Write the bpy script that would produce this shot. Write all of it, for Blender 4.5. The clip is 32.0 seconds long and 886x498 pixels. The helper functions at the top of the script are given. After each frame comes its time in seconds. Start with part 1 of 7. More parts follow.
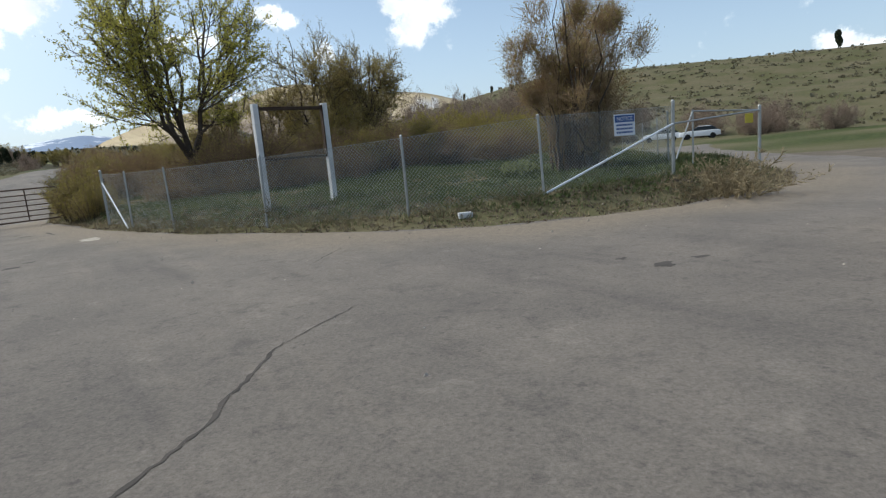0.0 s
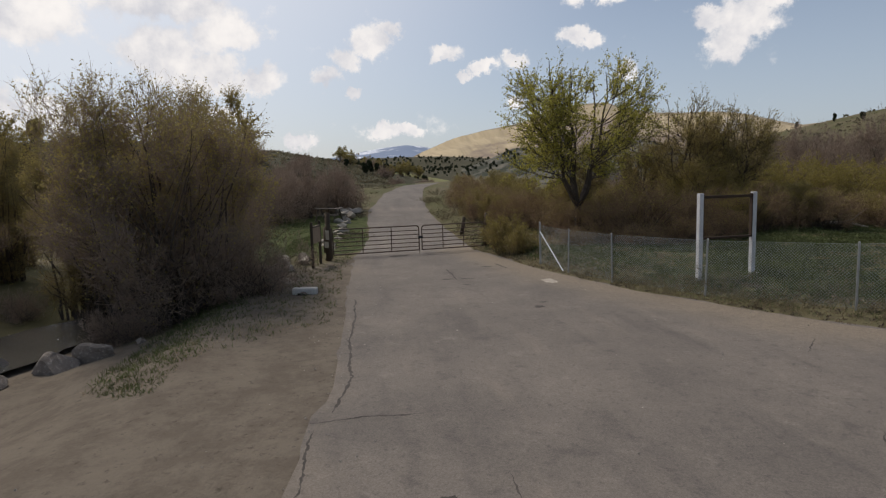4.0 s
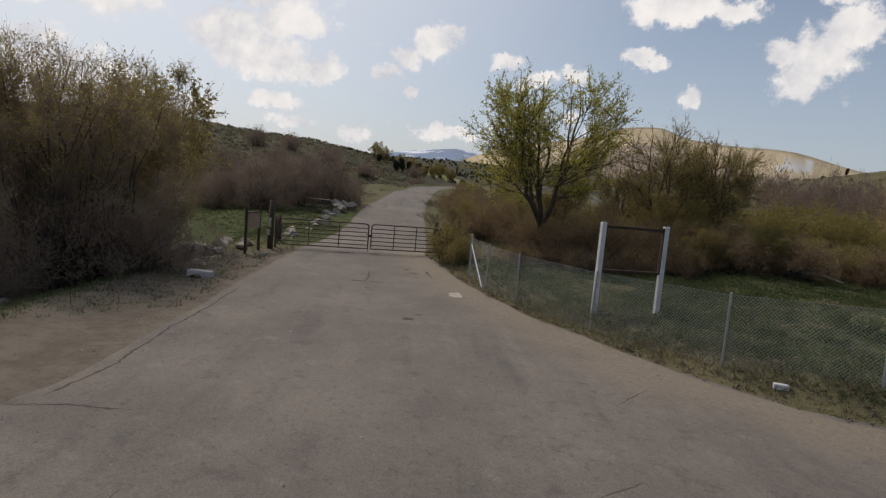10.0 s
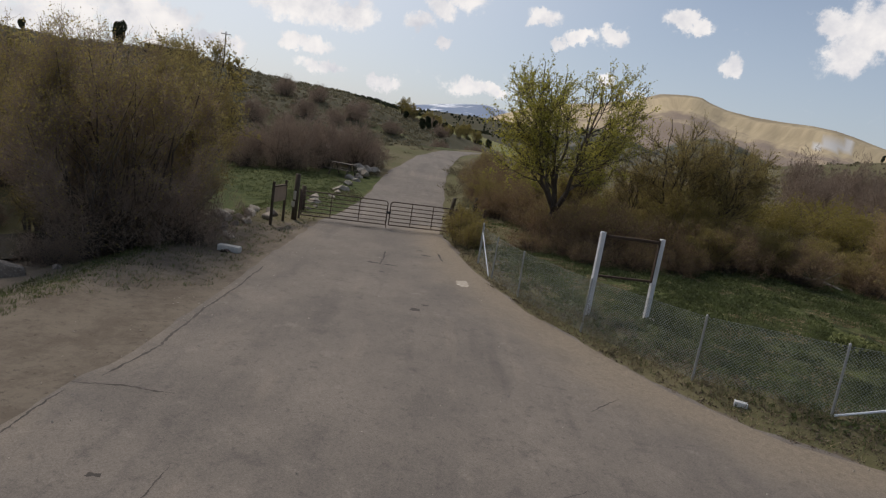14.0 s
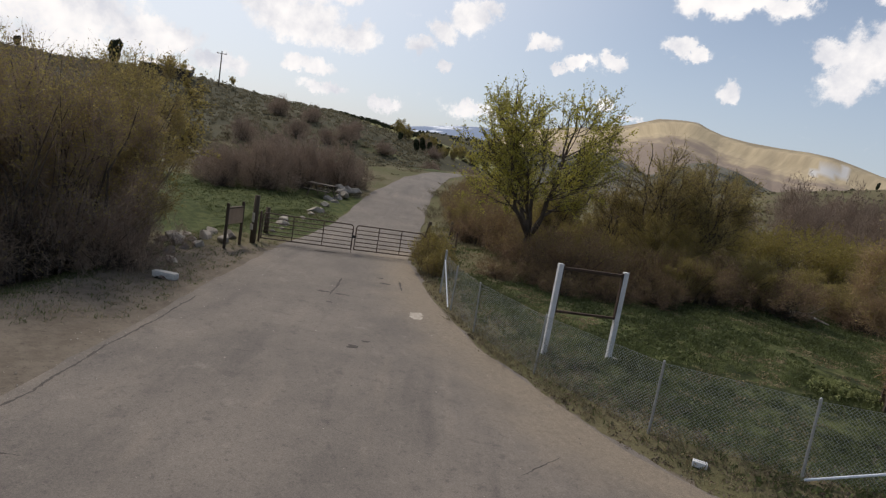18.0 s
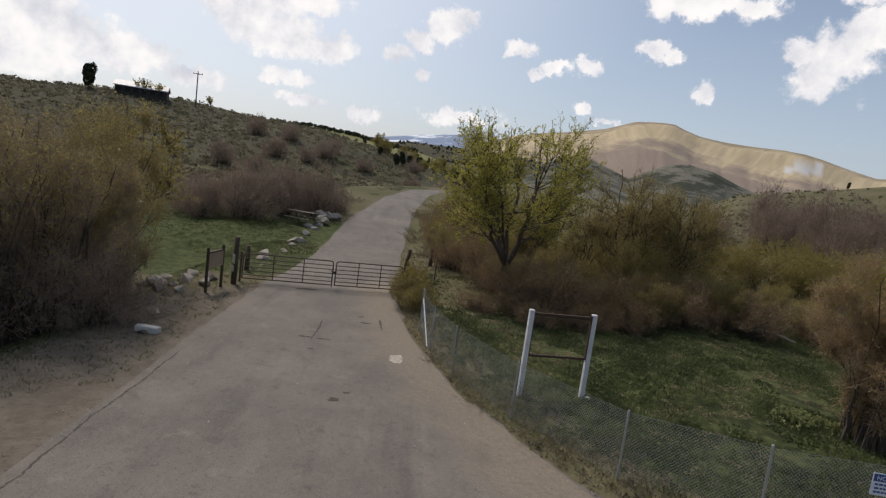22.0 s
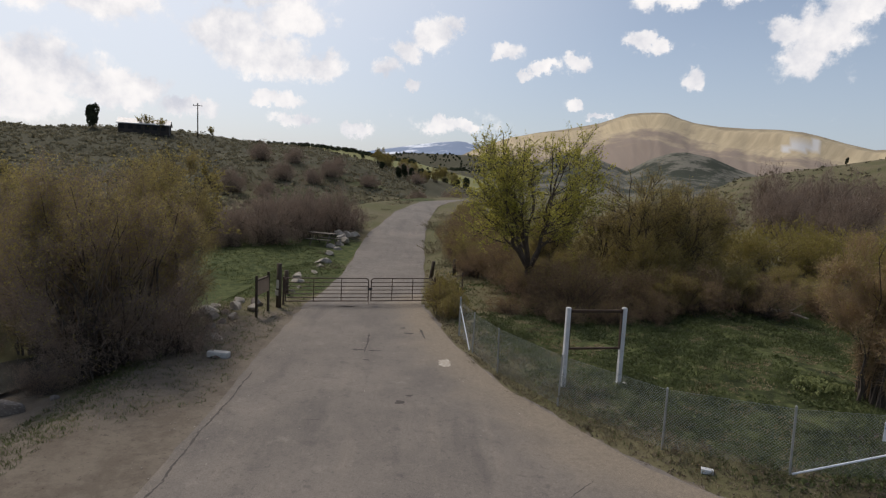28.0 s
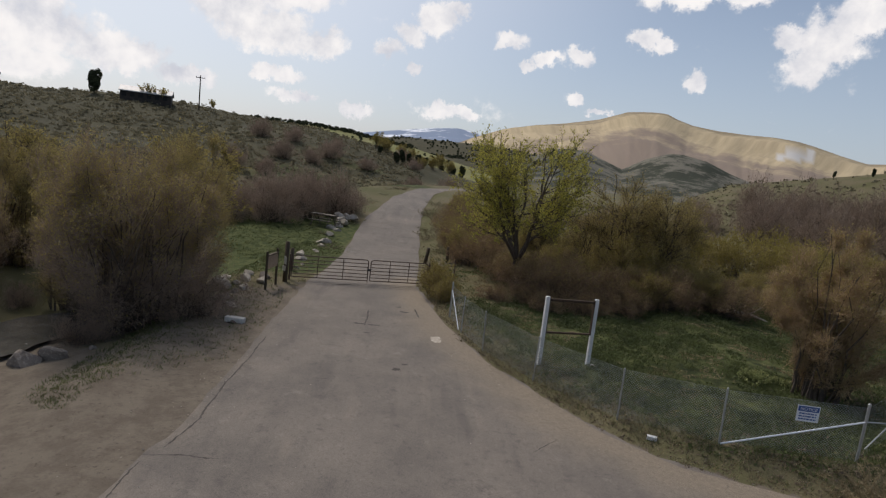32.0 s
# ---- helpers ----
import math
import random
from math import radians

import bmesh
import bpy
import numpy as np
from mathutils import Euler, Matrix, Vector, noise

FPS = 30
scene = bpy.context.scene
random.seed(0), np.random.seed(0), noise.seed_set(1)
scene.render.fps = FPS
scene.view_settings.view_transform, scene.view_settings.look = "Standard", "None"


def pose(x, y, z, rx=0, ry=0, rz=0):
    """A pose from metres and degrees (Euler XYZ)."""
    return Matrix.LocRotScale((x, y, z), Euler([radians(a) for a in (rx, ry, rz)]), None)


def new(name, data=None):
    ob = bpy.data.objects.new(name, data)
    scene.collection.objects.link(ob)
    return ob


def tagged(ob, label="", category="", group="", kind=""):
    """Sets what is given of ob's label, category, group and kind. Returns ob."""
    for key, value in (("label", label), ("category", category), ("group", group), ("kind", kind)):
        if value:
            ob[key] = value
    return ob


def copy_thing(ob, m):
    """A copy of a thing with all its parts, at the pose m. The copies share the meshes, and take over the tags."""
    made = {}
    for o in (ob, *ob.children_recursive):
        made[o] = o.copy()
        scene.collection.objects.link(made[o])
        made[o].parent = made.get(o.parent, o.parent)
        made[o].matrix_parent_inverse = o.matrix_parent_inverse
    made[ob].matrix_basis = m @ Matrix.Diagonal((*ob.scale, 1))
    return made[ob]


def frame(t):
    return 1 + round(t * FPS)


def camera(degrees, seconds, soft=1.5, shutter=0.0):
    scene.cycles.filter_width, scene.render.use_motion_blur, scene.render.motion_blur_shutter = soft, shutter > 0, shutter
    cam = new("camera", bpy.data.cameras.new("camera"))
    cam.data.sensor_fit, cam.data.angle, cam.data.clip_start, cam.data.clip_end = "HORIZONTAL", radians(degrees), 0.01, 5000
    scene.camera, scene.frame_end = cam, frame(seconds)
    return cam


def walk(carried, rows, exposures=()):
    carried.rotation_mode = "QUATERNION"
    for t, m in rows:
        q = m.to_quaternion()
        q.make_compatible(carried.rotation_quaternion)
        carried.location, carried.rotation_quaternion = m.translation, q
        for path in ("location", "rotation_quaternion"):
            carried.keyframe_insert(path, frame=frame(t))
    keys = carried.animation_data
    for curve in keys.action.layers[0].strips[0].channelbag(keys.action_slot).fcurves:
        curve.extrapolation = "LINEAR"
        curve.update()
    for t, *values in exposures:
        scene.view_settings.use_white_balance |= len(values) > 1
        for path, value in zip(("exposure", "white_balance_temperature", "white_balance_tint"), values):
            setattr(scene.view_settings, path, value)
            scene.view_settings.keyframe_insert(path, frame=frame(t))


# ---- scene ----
cam = camera(74.0, 32.0, soft=1.25)
# seconds, eye, heading to the left of +y, tilt up, lean
ROWS = [
    (0, -0.191, 1.245, 1.397, 11.20, -9.55, -5.10),
    (0.5, -0.799, 1.609, 1.797, 6.80, -5.35, -4.00),
    (1, -1.303, 1.916, 2.396, 7.05, -5.72, -3.70),
    (1.5, -1.929, 1.491, 2.200, -7.40, -3.63, -8.03),
    (2, -1.773, 1.298, 2.856, 4.29, -6.60, -6.57),
    (2.5, -2.469, 0.103, 2.682, 14.86, -4.28, -5.70),
    (3, -2.907, -1.059, 2.659, 21.21, -3.13, -2.76),
    (3.5, -2.822, -2.744, 3.349, 32.14, -6.12, -3.03),
    (5.5, 0.122, -4.272, 2.807, 42.84, -4.83, 0.38),
    (6, 0.723, -4.616, 3.624, 42.47, -5.74, 3.09),
    (6.5, 1.463, -4.498, 4.476, 42.00, -13.75, 6.88),
    (7, 1.822, -4.513, 4.565, 42.41, -18.32, 3.99),
    (7.5, 1.595, -3.465, 4.395, 40.67, -13.94, 2.90),
    (8, 1.173, -2.257, 3.717, 42.17, -3.49, 5.81),
    (8.5, 0.887, -1.321, 3.589, 42.40, -3.40, 10.46),
    (9, 0.697, -0.715, 3.720, 41.42, -5.94, 10.26),
    (9.5, 0.584, -0.484, 3.515, 41.87, -7.68, 6.64),
    (10, 0.407, -0.403, 3.335, 41.60, -6.04, 5.13),
    (10.5, 0.310, -0.335, 3.351, 41.17, -6.23, 6.66),
    (11, 0.269, -0.330, 3.464, 41.67, -6.41, 6.27),
    (11.5, 0.310, -0.430, 3.756, 41.85, -6.86, 7.76),
    (12, 0.324, -0.508, 3.919, 41.67, -6.10, 6.82),
    (12.5, 0.437, -0.582, 3.960, 42.86, -5.51, 5.08),
    (13, 0.600, -0.756, 4.192, 43.16, -7.35, 7.34),
    (13.5, 0.978, -0.918, 4.367, 43.59, -8.69, 8.31),
    (14, 1.286, -1.115, 4.652, 43.07, -10.52, 8.84),
    (14.5, 1.567, -1.300, 4.766, 42.87, -10.51, 8.58),
    (16.5, 1.328, 0.095, 4.903, 43.87, -5.46, 8.53),
    (17, 1.247, 0.450, 4.907, 43.58, -6.75, 9.27),
    (17.5, 1.269, 0.703, 4.898, 43.02, -7.94, 10.92),
    (18, 1.328, 0.826, 4.899, 43.25, -8.49, 9.54),
    (18.5, 1.430, 0.866, 4.826, 41.21, -10.20, 9.39),
    (19, 1.249, 0.998, 5.055, 41.95, -6.93, 7.39),
    (19.5, 1.269, 1.013, 5.207, 42.53, -6.94, 9.02),
    (20, 1.372, 0.919, 5.415, 42.55, -8.77, 9.47),
    (20.5, 1.446, 0.804, 5.600, 42.16, -8.44, 6.75),
    (21, 1.464, 0.739, 5.806, 41.57, -7.30, 6.24),
    (21.5, 1.564, 0.650, 5.987, 42.11, -6.65, 6.47),
    (22, 1.681, 0.594, 6.140, 41.85, -7.49, 7.71),
    (22.5, 1.858, 0.518, 6.284, 41.81, -6.65, 8.89),
    (23, 1.955, 0.463, 6.351, 42.41, -6.95, 7.97),
    (23.5, 2.055, 0.367, 6.404, 42.02, -7.73, 7.82),
    (24, 2.152, 0.258, 6.511, 41.99, -7.02, 6.82),
    (24.5, 2.194, 0.111, 6.607, 42.04, -5.65, 6.92),
    (25, 2.365, 0.060, 6.607, 41.71, -6.39, 8.53),
    (25.5, 2.458, 0.016, 6.573, 41.72, -7.39, 8.61),
    (27.5, 2.316, -0.753, 6.425, 40.84, -7.75, 13.45),
    (28, 2.070, -1.520, 6.436, 42.30, -6.80, 2.87),
    (28.5, 1.925, -2.004, 6.570, 42.63, -5.22, 2.26),
    (29, 2.125, -2.525, 6.569, 42.10, -7.49, 4.35),
    (29.5, 2.315, -2.816, 6.667, 41.86, -6.42, 5.06),
    (30, 2.512, -3.085, 6.584, 41.76, -5.62, 5.83),
    (30.5, 2.808, -3.294, 6.642, 42.03, -8.59, 5.45),
    (31, 3.054, -3.455, 6.715, 41.86, -7.95, 4.61),
    (31.5, 3.276, -3.516, 6.837, 42.11, -7.78, 4.56),
    (32, 3.514, -3.489, 6.811, 41.32, -8.04, 6.57),
]
EXPO = -0.02
# seconds, stops, kelvin, tint
EXPOSURES = ((0, 0.27, 6280, 5), (0.6, 0.14, 6650, 7), (2, 0.12, 6820, 11), (3, -0.06, 6880, 13), (3.5, -0.15, 6900, 13), (5.5, -0.4, 6950, 13), (6.1, -0.4, 6980, 13), (7, -0.02, 6980, 12), (8, 0.06, 6950, 13), (8.6, -0.14, 6950, 13), (9, -0.3, 6950, 13), (13, -0.25, 6920, 13), (14.5, -0.21, 6880, 13), (17, -0.17, 6850, 13), (19, -0.03, 6830, 13), (21, -0.12, 6800, 13), (25.5, -0.13, 6780, 13), (28, -0.15, 6780, 13), (29, -0.27, 6780, 13), (30, -0.23, 6780, 13), (32, -0.21, 6780, 13))
walk(cam, [(t, pose(x, y, z, 90 + tilt, 0, head) @ pose(0, 0, 0, 0, 0, lean)) for t, x, y, z, head, tilt, lean in ROWS],
     [(t, EXPO + e, k, g) for t, e, k, g in EXPOSURES])

# ---------------------------------------------------------------- light
SUN_AZ, SUN_EL = radians(80), radians(50)      # to the left of +y
sun_way = Vector((-math.sin(SUN_AZ) * math.cos(SUN_EL), math.cos(SUN_AZ) * math.cos(SUN_EL), math.sin(SUN_EL)))
sun_data = bpy.data.lights.new("sun", "SUN")
sun_data.energy, sun_data.angle, sun_data.color = 2.5, radians(12), (1.0, 0.94, 0.86)
sun = new("sun", sun_data)
sun.matrix_world = Matrix.Translation((0, 0, 60)) @ sun_way.to_track_quat("Z", "Y").to_matrix().to_4x4()

world = bpy.data.worlds.new("sky")
scene.world = world
world.use_nodes = True


def node(tree, kind, **sets):
    n = tree.nodes.new(kind)
    for k, v in sets.items():
        if k == "operation":
            n.operation = v
        elif k == "blend_type":
            n.blend_type = v
        elif k == "data_type":
            n.data_type = v
    return n


class Maths:
    """Short forms for node arithmetic in one tree."""

    def __init__(self, tree):
        self.tree = tree

    def put(self, socket, value):
        if isinstance(value, bpy.types.NodeSocket):
            self.tree.links.new(value, socket)
        else:
            socket.default_value = value

    def op(self, operation, a, b=0.0, c=0.0, clamp=False):
        n = self.tree.nodes.new("ShaderNodeMath")
        n.operation, n.use_clamp = operation, clamp
        for s, v in zip(n.inputs, (a, b, c)):
            self.put(s, v)
        return n.outputs[0]

    def vec(self, operation, a, b=(0, 0, 0), scale=1.0):
        n = self.tree.nodes.new("ShaderNodeVectorMath")
        n.operation = operation
        self.put(n.inputs[0], a)
        self.put(n.inputs[1], b)
        if operation == "SCALE":
            self.put(n.inputs[3], scale)
        return n.outputs[1] if operation in ("DOT_PRODUCT", "LENGTH", "DISTANCE") else n.outputs[0]

    def smooth(self, x, low, high):
        n = self.tree.nodes.new("ShaderNodeMapRange")
        n.interpolation_type = "SMOOTHSTEP"
        for s, v in zip(n.inputs, (x, low, high, 0.0, 1.0)):
            self.put(s, v)
        return n.outputs[0]

    def mix(self, fac, a, b):
        n = self.tree.nodes.new("ShaderNodeMix")
        n.data_type = "RGBA"
        self.put(n.inputs[0], fac)
        self.put(n.inputs[6], a)
        self.put(n.inputs[7], b)
        return n.outputs[2]

    def noise(self, vector, scale, detail=4.0, rough=0.55, colour=False, dims="3D"):
        n = self.tree.nodes.new("ShaderNodeTexNoise")
        n.noise_dimensions = dims
        if vector is not None:
            self.put(n.inputs["Vector"], vector)
        n.inputs["Scale"].default_value, n.inputs["Detail"].default_value, n.inputs["Roughness"].default_value = scale, detail, rough
        return n.outputs["Color" if colour else "Fac"]


def sky_way(az, el):
    az, el = radians(az), radians(el)
    return Vector((-math.sin(az) * math.cos(el), math.cos(az) * math.cos(el), math.sin(el)))


def build_sky():
    tree = world.node_tree
    tree.nodes.clear()
    m = Maths(tree)
    sky = tree.nodes.new("ShaderNodeTexSky")
    sky.sky_type, sky.sun_disc = "NISHITA", False
    sky.sun_elevation, sky.sun_rotation = SUN_EL, -SUN_AZ
    sky.air_density, sky.dust_density, sky.ozone_density = 1.0, 1.6, 1.2
    way = tree.nodes.new("ShaderNodeTexCoord").outputs["Generated"]
    # the clouds lie on a flat sheet overhead
    sep = tree.nodes.new("ShaderNodeSeparateXYZ")
    m.put(sep.inputs[0], way)
    up = m.op("MAXIMUM", sep.outputs[2], 0.02)
    wobble = m.vec("SCALE", m.vec("SUBTRACT", m.noise(way, 12.0, 10.0, 0.72, True), (0.5, 0.5, 0.5)), scale=0.085)
    bent = m.vec("NORMALIZE", m.vec("ADD", way, wobble))
    total = 0.0
    # heading, height, half width, half height in degrees
    for az, el, wide, high in CLOUDS:
        d = sky_way(az, el)
        side = Vector((d.y, -d.x, 0)).normalized()
        over = side.cross(d)
        u = m.op("DIVIDE", m.vec("DOT_PRODUCT", bent, tuple(side)), math.sin(radians(wide)))
        v = m.op("DIVIDE", m.vec("DOT_PRODUCT", bent, tuple(over)), math.sin(radians(high)))
        r = m.op("SQRT", m.op("ADD", m.op("MULTIPLY", u, u), m.op("MULTIPLY", v, v)))
        near = m.op("GREATER_THAN", m.vec("DOT_PRODUCT", bent, tuple(d)), 0.5)
        blob = m.op("MULTIPLY", m.smooth(r, 1.6, 0.15), near)
        total = m.op("MAXIMUM", total, blob)
    # behind and overhead: broken cumulus
    flat = m.vec("DIVIDE", way, up)
    field = m.smooth(m.noise(m.vec("MULTIPLY", flat, (1, 1, 0)), 1.3, 5.0, 0.55), 0.56, 0.68)
    away = m.smooth(m.vec("DOT_PRODUCT", way, tuple(sky_way(20, 5))), 0.55, 0.2)
    total = m.op("MAXIMUM", total, m.op("MULTIPLY", m.op("MULTIPLY", field, away), m.smooth(sep.outputs[2], 0.08, 0.2)))
    texture = m.noise(way, 15.0, 6.0, 0.6)
    shade = m.smooth(texture, 0.25, 0.7)
    cloud = m.mix(shade, (6.7, 7.2, 8.2, 1), (10.9, 11.0, 11.1, 1))
    haze = m.smooth(sep.outputs[2], 0.50, -0.02)
    base = m.mix(m.op("MULTIPLY", haze, 0.50), m.vec("SCALE", sky.outputs[0], scale=1.06), (6.0, 7.35, 9.3, 1))
    glow = m.smooth(m.vec("DOT_PRODUCT", way, tuple(sun_way)), 0.50, 1.0)
    base = m.mix(m.op("MULTIPLY", glow, 0.88), base, (9.6, 10.4, 11.4, 1))
    fray = m.noise(way, 34.0, 7.0, 0.62)
    dense = m.smooth(m.op("ADD", total, m.op("ADD", m.op("MULTIPLY", m.op("SUBTRACT", texture, 0.5), 1.5), m.op("MULTIPLY", m.op("SUBTRACT", fray, 0.5), 1.0))), 0.22, 0.74)
    colour = m.mix(dense, base, cloud)
    back = tree.nodes.new("ShaderNodeBackground")
    m.put(back.inputs[0], colour)
    back.inputs[1].default_value = 0.10
    out = tree.nodes.new("ShaderNodeOutputWorld")
    tree.links.new(back.outputs[0], out.inputs[0])


CLOUDS = [
    (76.9, 7.4, 4.6, 2.2), (81.0, 7.0, 4.0, 2.2), (71.0, 6.0, 4.5, 1.4), (66.0, 5.2, 3.0, 0.9), (78.5, 4.4, 4.0, 1.4), (62.4, 11.8, 4.4, 2.2), (59.4, 10.2, 5.2, 1.8), (54.6, 9.6, 2.2, 1.4), (57.0, 13.5, 3.4, 1.8), (62, 15.5, 7, 2.0), (74, 14, 7, 2.6),
    (58.3, 6.5, 2.4, 0.8), (59.6, 6.1, 1.4, 0.6), (56.4, 4.8, 2.2, 0.6), (48.6, 10.2, 1.5, 0.9), (46.6, 11.6, 1.7, 1.1), (44.3, 12.9, 2.1, 1.5), (42.4, 13.9, 1.4, 1.0), (46.1, 8.9, 0.8, 0.5), (36.9, 12.1, 1.7, 0.9), (37.8, 11.7, 0.9, 0.6),
    (35.3, 10.1, 0.8, 0.5), (33.7, 10.5, 1.3, 0.6), (30.5, 11.0, 1.2, 0.8), (25.4, 12.9, 1.5, 0.9), (23.9, 12.3, 1.0, 0.7), (20.5, 9.7, 1.0, 1.1), (12.2, 11.0, 2.4, 1.9), (11.2, 13.0, 3.0, 2.3), (9.2, 14.8, 2.4, 1.8), (14.2, 13.2, 1.6, 1.3),
    (22.0, 17.0, 4.4, 1.3), (17.5, 16.6, 2.2, 1.1), (10, 18, 2.4, 1.3), (42.6, 5.0, 2.3, 0.7), (40.8, 5.3, 1.2, 0.6), (51.0, 4.3, 1.5, 0.6), (28.4, 6.6, 1.2, 0.35), (30.3, 7.5, 0.8, 0.35),
    (-22.3, 14.0, 2.4, 1.2), (-24.3, 9.8, 1.7, 1.0), (-24.6, 4.6, 3.6, 0.9), (-23.2, 5.7, 2.0, 1.2), (-36.1, 5.4, 1.6, 1.1), (-32.5, 5.0, 3.2, 1.0),
]
build_sky()

# ---------------------------------------------------------------- materials
def material(name, ramp, scale=4.0, rough=0.85, bump=0.3, fine=40.0, metal=0.0, spread=0.25, per=False, distance=0.02, through_leaf=0.0):
    """A surface with colour at two scales, grain and relief. ramp: two or three base colours."""
    mat = bpy.data.materials.new(name)
    mat.use_nodes = True
    tree = mat.node_tree
    m = Maths(tree)
    bsdf = tree.nodes["Principled BSDF"]
    where = tree.nodes.new("ShaderNodeTexCoord").outputs["Object"]
    if per:
        info = tree.nodes.new("ShaderNodeObjectInfo")
        where = m.vec("ADD", where, m.vec("SCALE", (7.0, 13.0, 5.0), scale=info.outputs["Random"]))
    large = m.smooth(m.noise(where, scale, 5.0), 0.5 - spread, 0.5 + spread)
    small = m.noise(where, fine, 4.0, 0.65)
    cols = [(*c, 1.0) for c in ramp]
    colour = m.mix(large, cols[0], cols[1])
    if len(cols) > 2:
        colour = m.mix(m.smooth(small, 0.5, 0.72), colour, cols[2])
    grain = m.op("ADD", m.op("MULTIPLY", small, 0.5), 0.75)
    n = tree.nodes.new("ShaderNodeMix")
    n.data_type, n.blend_type = "RGBA", "MULTIPLY"
    n.inputs[0].default_value = 1.0
    m.put(n.inputs[6], colour)
    m.put(n.inputs[7], grain)
    m.put(bsdf.inputs["Base Color"], n.outputs[2])
    m.put(bsdf.inputs["Roughness"], m.op("ADD", m.op("MULTIPLY", small, 0.15), rough - 0.07, clamp=True))
    bsdf.inputs["Metallic"].default_value = metal
    bsdf.inputs["Specular IOR Level"].default_value = 0.3
    if bump:
        b = tree.nodes.new("ShaderNodeBump")
        b.inputs["Strength"].default_value, b.inputs["Distance"].default_value = bump, distance
        m.put(b.inputs["Height"], small)
        m.put(bsdf.inputs["Normal"], b.outputs[0])
    if through_leaf:
        soft = tree.nodes.new("ShaderNodeBsdfTranslucent")
        m.put(soft.inputs[0], n.outputs[2])
        mixer = tree.nodes.new("ShaderNodeMixShader")
        mixer.inputs[0].default_value = through_leaf
        tree.links.new(bsdf.outputs[0], mixer.inputs[1])
        tree.links.new(soft.outputs[0], mixer.inputs[2])
        tree.links.new(mixer.outputs[0], tree.nodes["Material Output"].inputs[0])
    return mat


def foliage(name, low, high, rough=0.8, through_leaf=0.35):
    """Twigs or leaves whose colour differs from piece to piece."""
    mat = bpy.data.materials.new(name)
    mat.use_nodes = True
    tree = mat.node_tree
    m = Maths(tree)
    bsdf = tree.nodes["Principled BSDF"]
    island = tree.nodes.new("ShaderNodeNewGeometry").outputs["Random Per Island"]
    where = tree.nodes.new("ShaderNodeTexCoord").outputs["Object"]
    patch = m.smooth(m.noise(where, 0.9, 3.0), 0.3, 0.7)
    colour = m.mix(m.op("ADD", m.op("MULTIPLY", island, 0.45), m.op("MULTIPLY", patch, 0.55)), (*low, 1), (*high, 1))
    m.put(bsdf.inputs["Base Color"], colour)
    bsdf.inputs["Roughness"].default_value = rough
    bsdf.inputs["Specular IOR Level"].default_value = 0.2
    if through_leaf:
        soft = tree.nodes.new("ShaderNodeBsdfTranslucent")
        m.put(soft.inputs[0], colour)
        mixer = tree.nodes.new("ShaderNodeMixShader")
        mixer.inputs[0].default_value = through_leaf
        tree.links.new(bsdf.outputs[0], mixer.inputs[1])
        tree.links.new(soft.outputs[0], mixer.inputs[2])
        tree.links.new(mixer.outputs[0], tree.nodes["Material Output"].inputs[0])
    return mat


